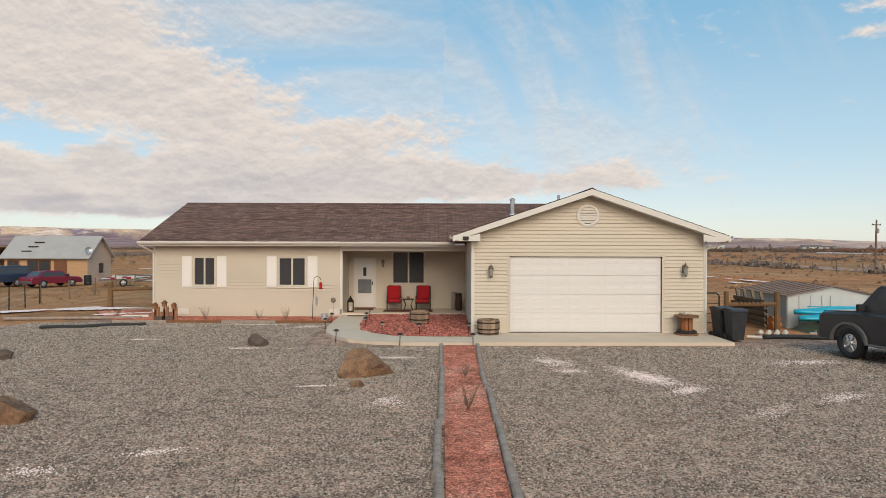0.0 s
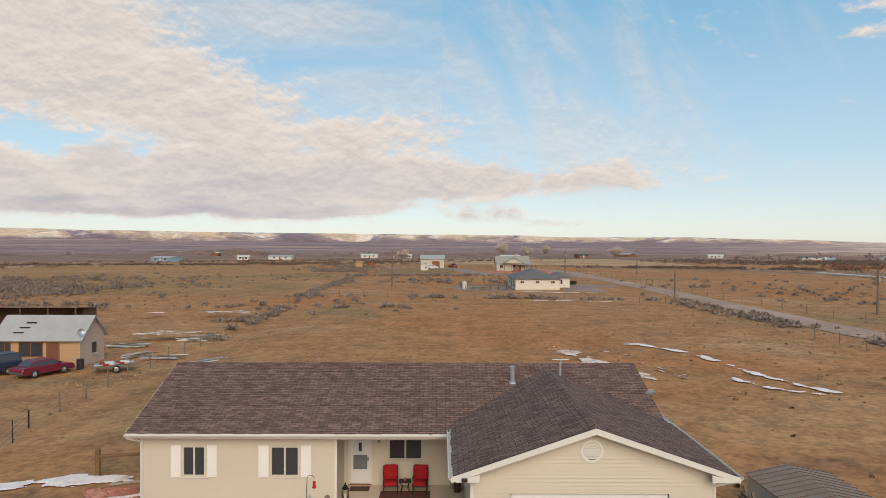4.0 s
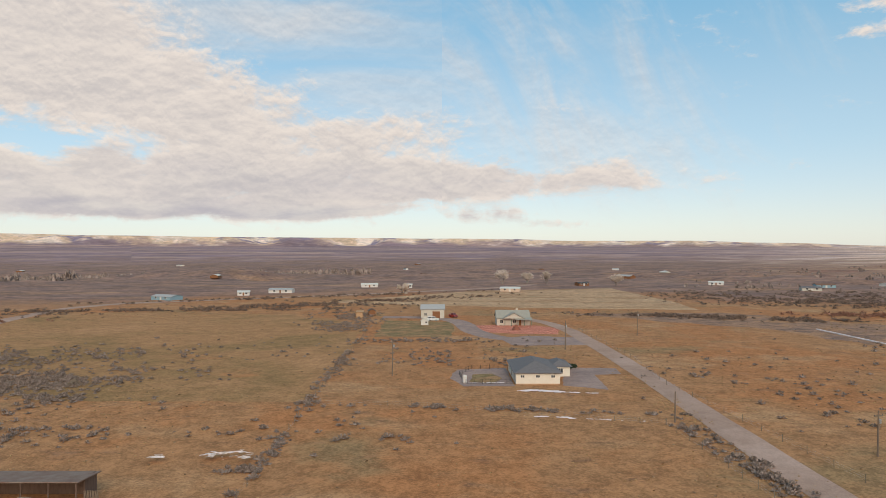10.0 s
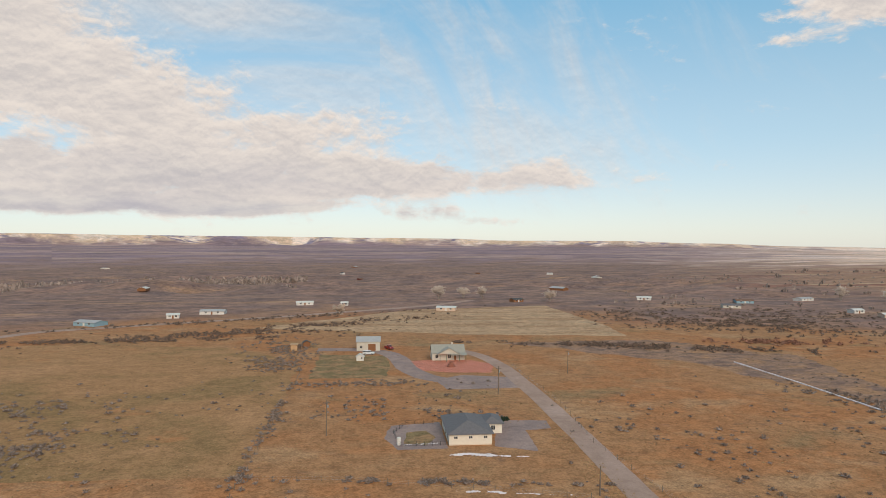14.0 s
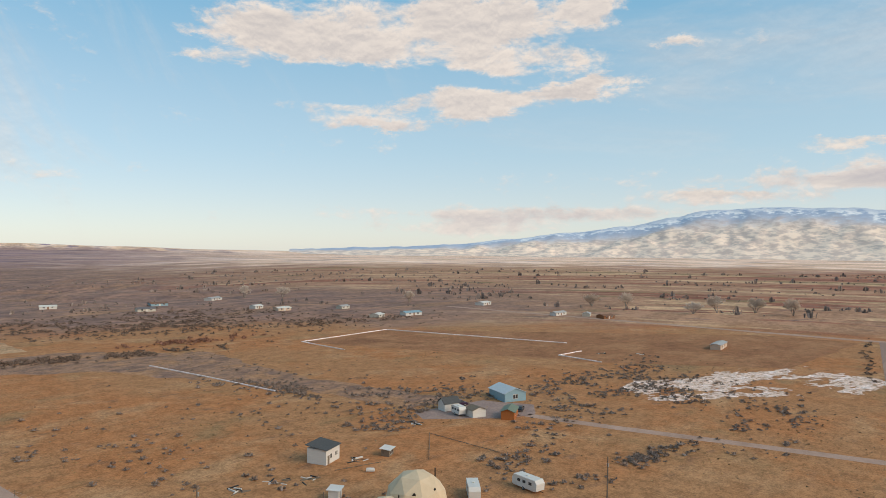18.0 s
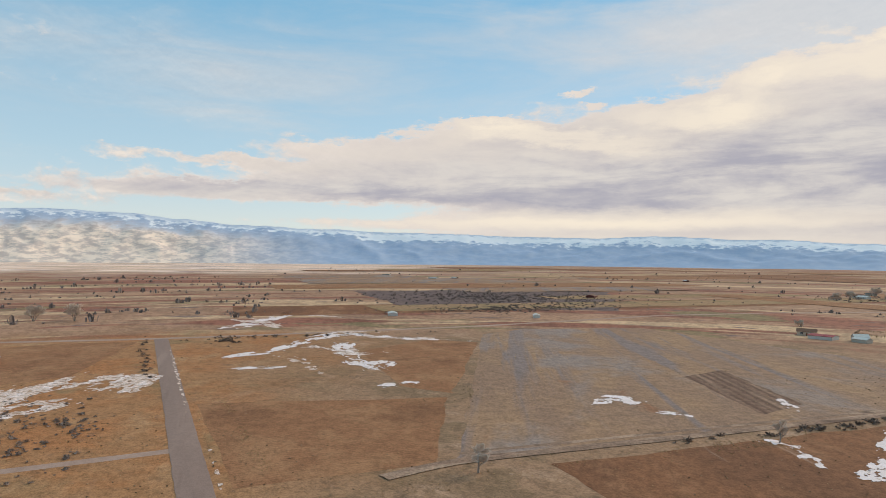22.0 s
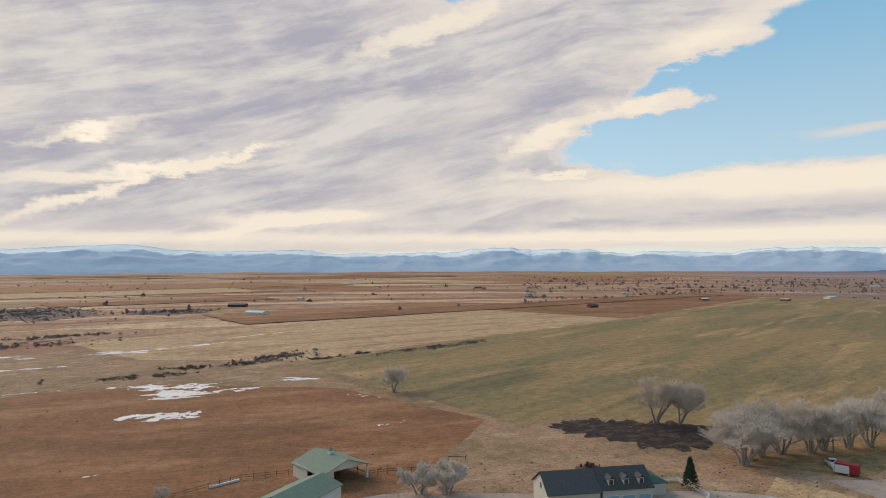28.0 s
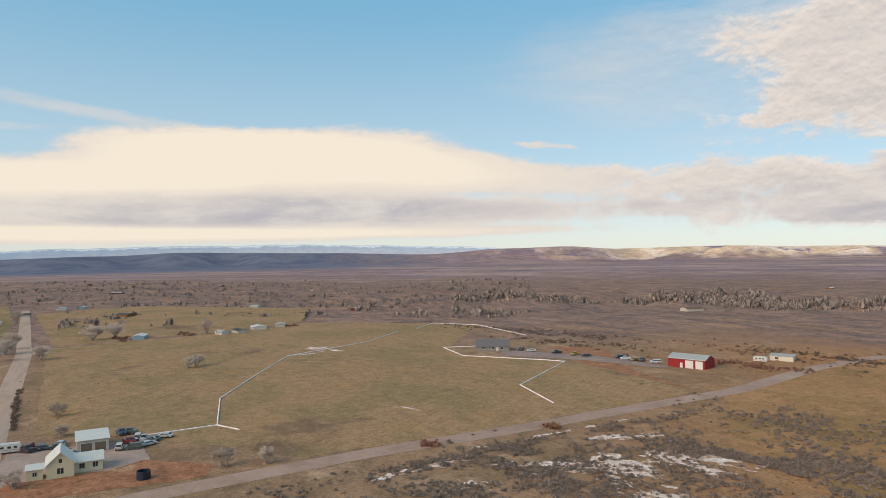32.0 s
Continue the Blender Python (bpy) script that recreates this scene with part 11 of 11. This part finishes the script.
# tufts of grass and low weeds over all the open land
def tufts(name, n, seed, size, tall, material, label, patch, outer, inner=26.0, sparse=2.2):
    rng = np.random.default_rng(seed)
    a, r = rng.uniform(0, math.tau, n), inner + (outer - inner) * rng.random(n) ** 0.62
    x, y = r * np.sin(a), r * np.cos(a)
    f = 0.5 + 0.25 * (np.sin(x / patch + 1.7 * np.sin(y / patch * 0.7 + seed)) + np.sin(y / patch * 1.3 + 1.9 * np.sin(x / patch * 0.8 + 2 * seed)))
    keep = rng.random(n) < 0.05 + 0.95 * f ** sparse
    keep &= ~((x > -34) & (x < 48) & (y > -10) & (y < 21)) & ~((x > -18) & (x < 12) & (y > 18) & (y < 50))
    lanes = [[(-835, -69), (-424, -36), (-136, -24), (0, -13), (131, 0), (405, 22)], [(60, -5), (58, 30), (54, 73), (49, 117), (45, 151), (46, 182), (45, 212), (44, 242)], [(-143, -22), (-152, 6), (-158, 60), (-159, 99), (-162, 154), (-165, 208), (-180, 276)], [(426, 315), (416, 182), (407, 33), (409, -25), (425, -179)], [(162, 92), (165, 67), (169, 44), (175, 5)]]
    for lane in lanes:
        for (x0, y0), (x1, y1) in zip(lane, lane[1:]):
            dx, dy = x1 - x0, y1 - y0
            t = np.clip(((x - x0) * dx + (y - y0) * dy) / (dx * dx + dy * dy), 0, 1)
            keep &= np.hypot(x - x0 - t * dx, y - y0 - t * dy) > 4.2
    x, y = x[keep], y[keep]
    n = len(x)
    sm = lambda v, p, q: (lambda t: t * t * (3 - 2 * t))(np.clip((v - p) / (q - p), 0, 1))
    z = GZ - 0.78 * sm(-x, 15, 25) * sm(y, 22, 38) * (1 - sm(y, 95, 130)) * (1 - sm(-x, 72, 100)) - 0.03
    s = size * rng.uniform(0.5, 1.5, n) * (0.8 + 0.5 * np.hypot(x, y) / 200)
    v = np.zeros((n, 6, 3))
    a0 = rng.uniform(0, 6.28, n)
    for i in range(3):
        a = a0 + i * 2.094
        v[:, i, 0], v[:, i, 1], v[:, i, 2] = x + s * np.cos(a), y + s * np.sin(a), z
        h = s * tall * rng.uniform(0.6, 1.3, n)
        v[:, 3 + i, 0], v[:, 3 + i, 1], v[:, 3 + i, 2] = x + s * 0.7 * np.cos(a + 0.9), y + s * 0.7 * np.sin(a + 0.9), z + h
    k = np.arange(n)[:, None] * 6
    tri = np.concatenate([k + np.array([q]) for q in ((0, 1, 3), (1, 2, 4), (2, 0, 5), (0, 3, 5), (3, 4, 5))], 1).reshape(-1)
    me = bpy.data.meshes.new(name)
    me.vertices.add(n * 6)
    me.vertices.foreach_set("co", v.reshape(-1))
    me.loops.add(len(tri))
    me.loops.foreach_set("vertex_index", tri.astype(np.int32))
    me.polygons.add(len(tri) // 3)
    me.polygons.foreach_set("loop_start", np.arange(0, len(tri), 3, dtype=np.int32))
    me.update(calc_edges=True)
    me.materials.append(material)
    tagged(new(name, me), label, "grass", kind="stuff")


tufts("grass_tufts", 70000, 3, 0.13, 0.6, isle("tawny_grass", (0.375, 0.222, 0.103), 0.8, 1.2), "short tawny grass tufts on open land", 21.0, 330)
tufts("weed_tufts", 36000, 8, 0.17, 0.8, isle("brown_weeds", (0.235, 0.150, 0.088), 0.6, 1.5), "low brown weeds on open land", 27.0, 330, sparse=4.5)
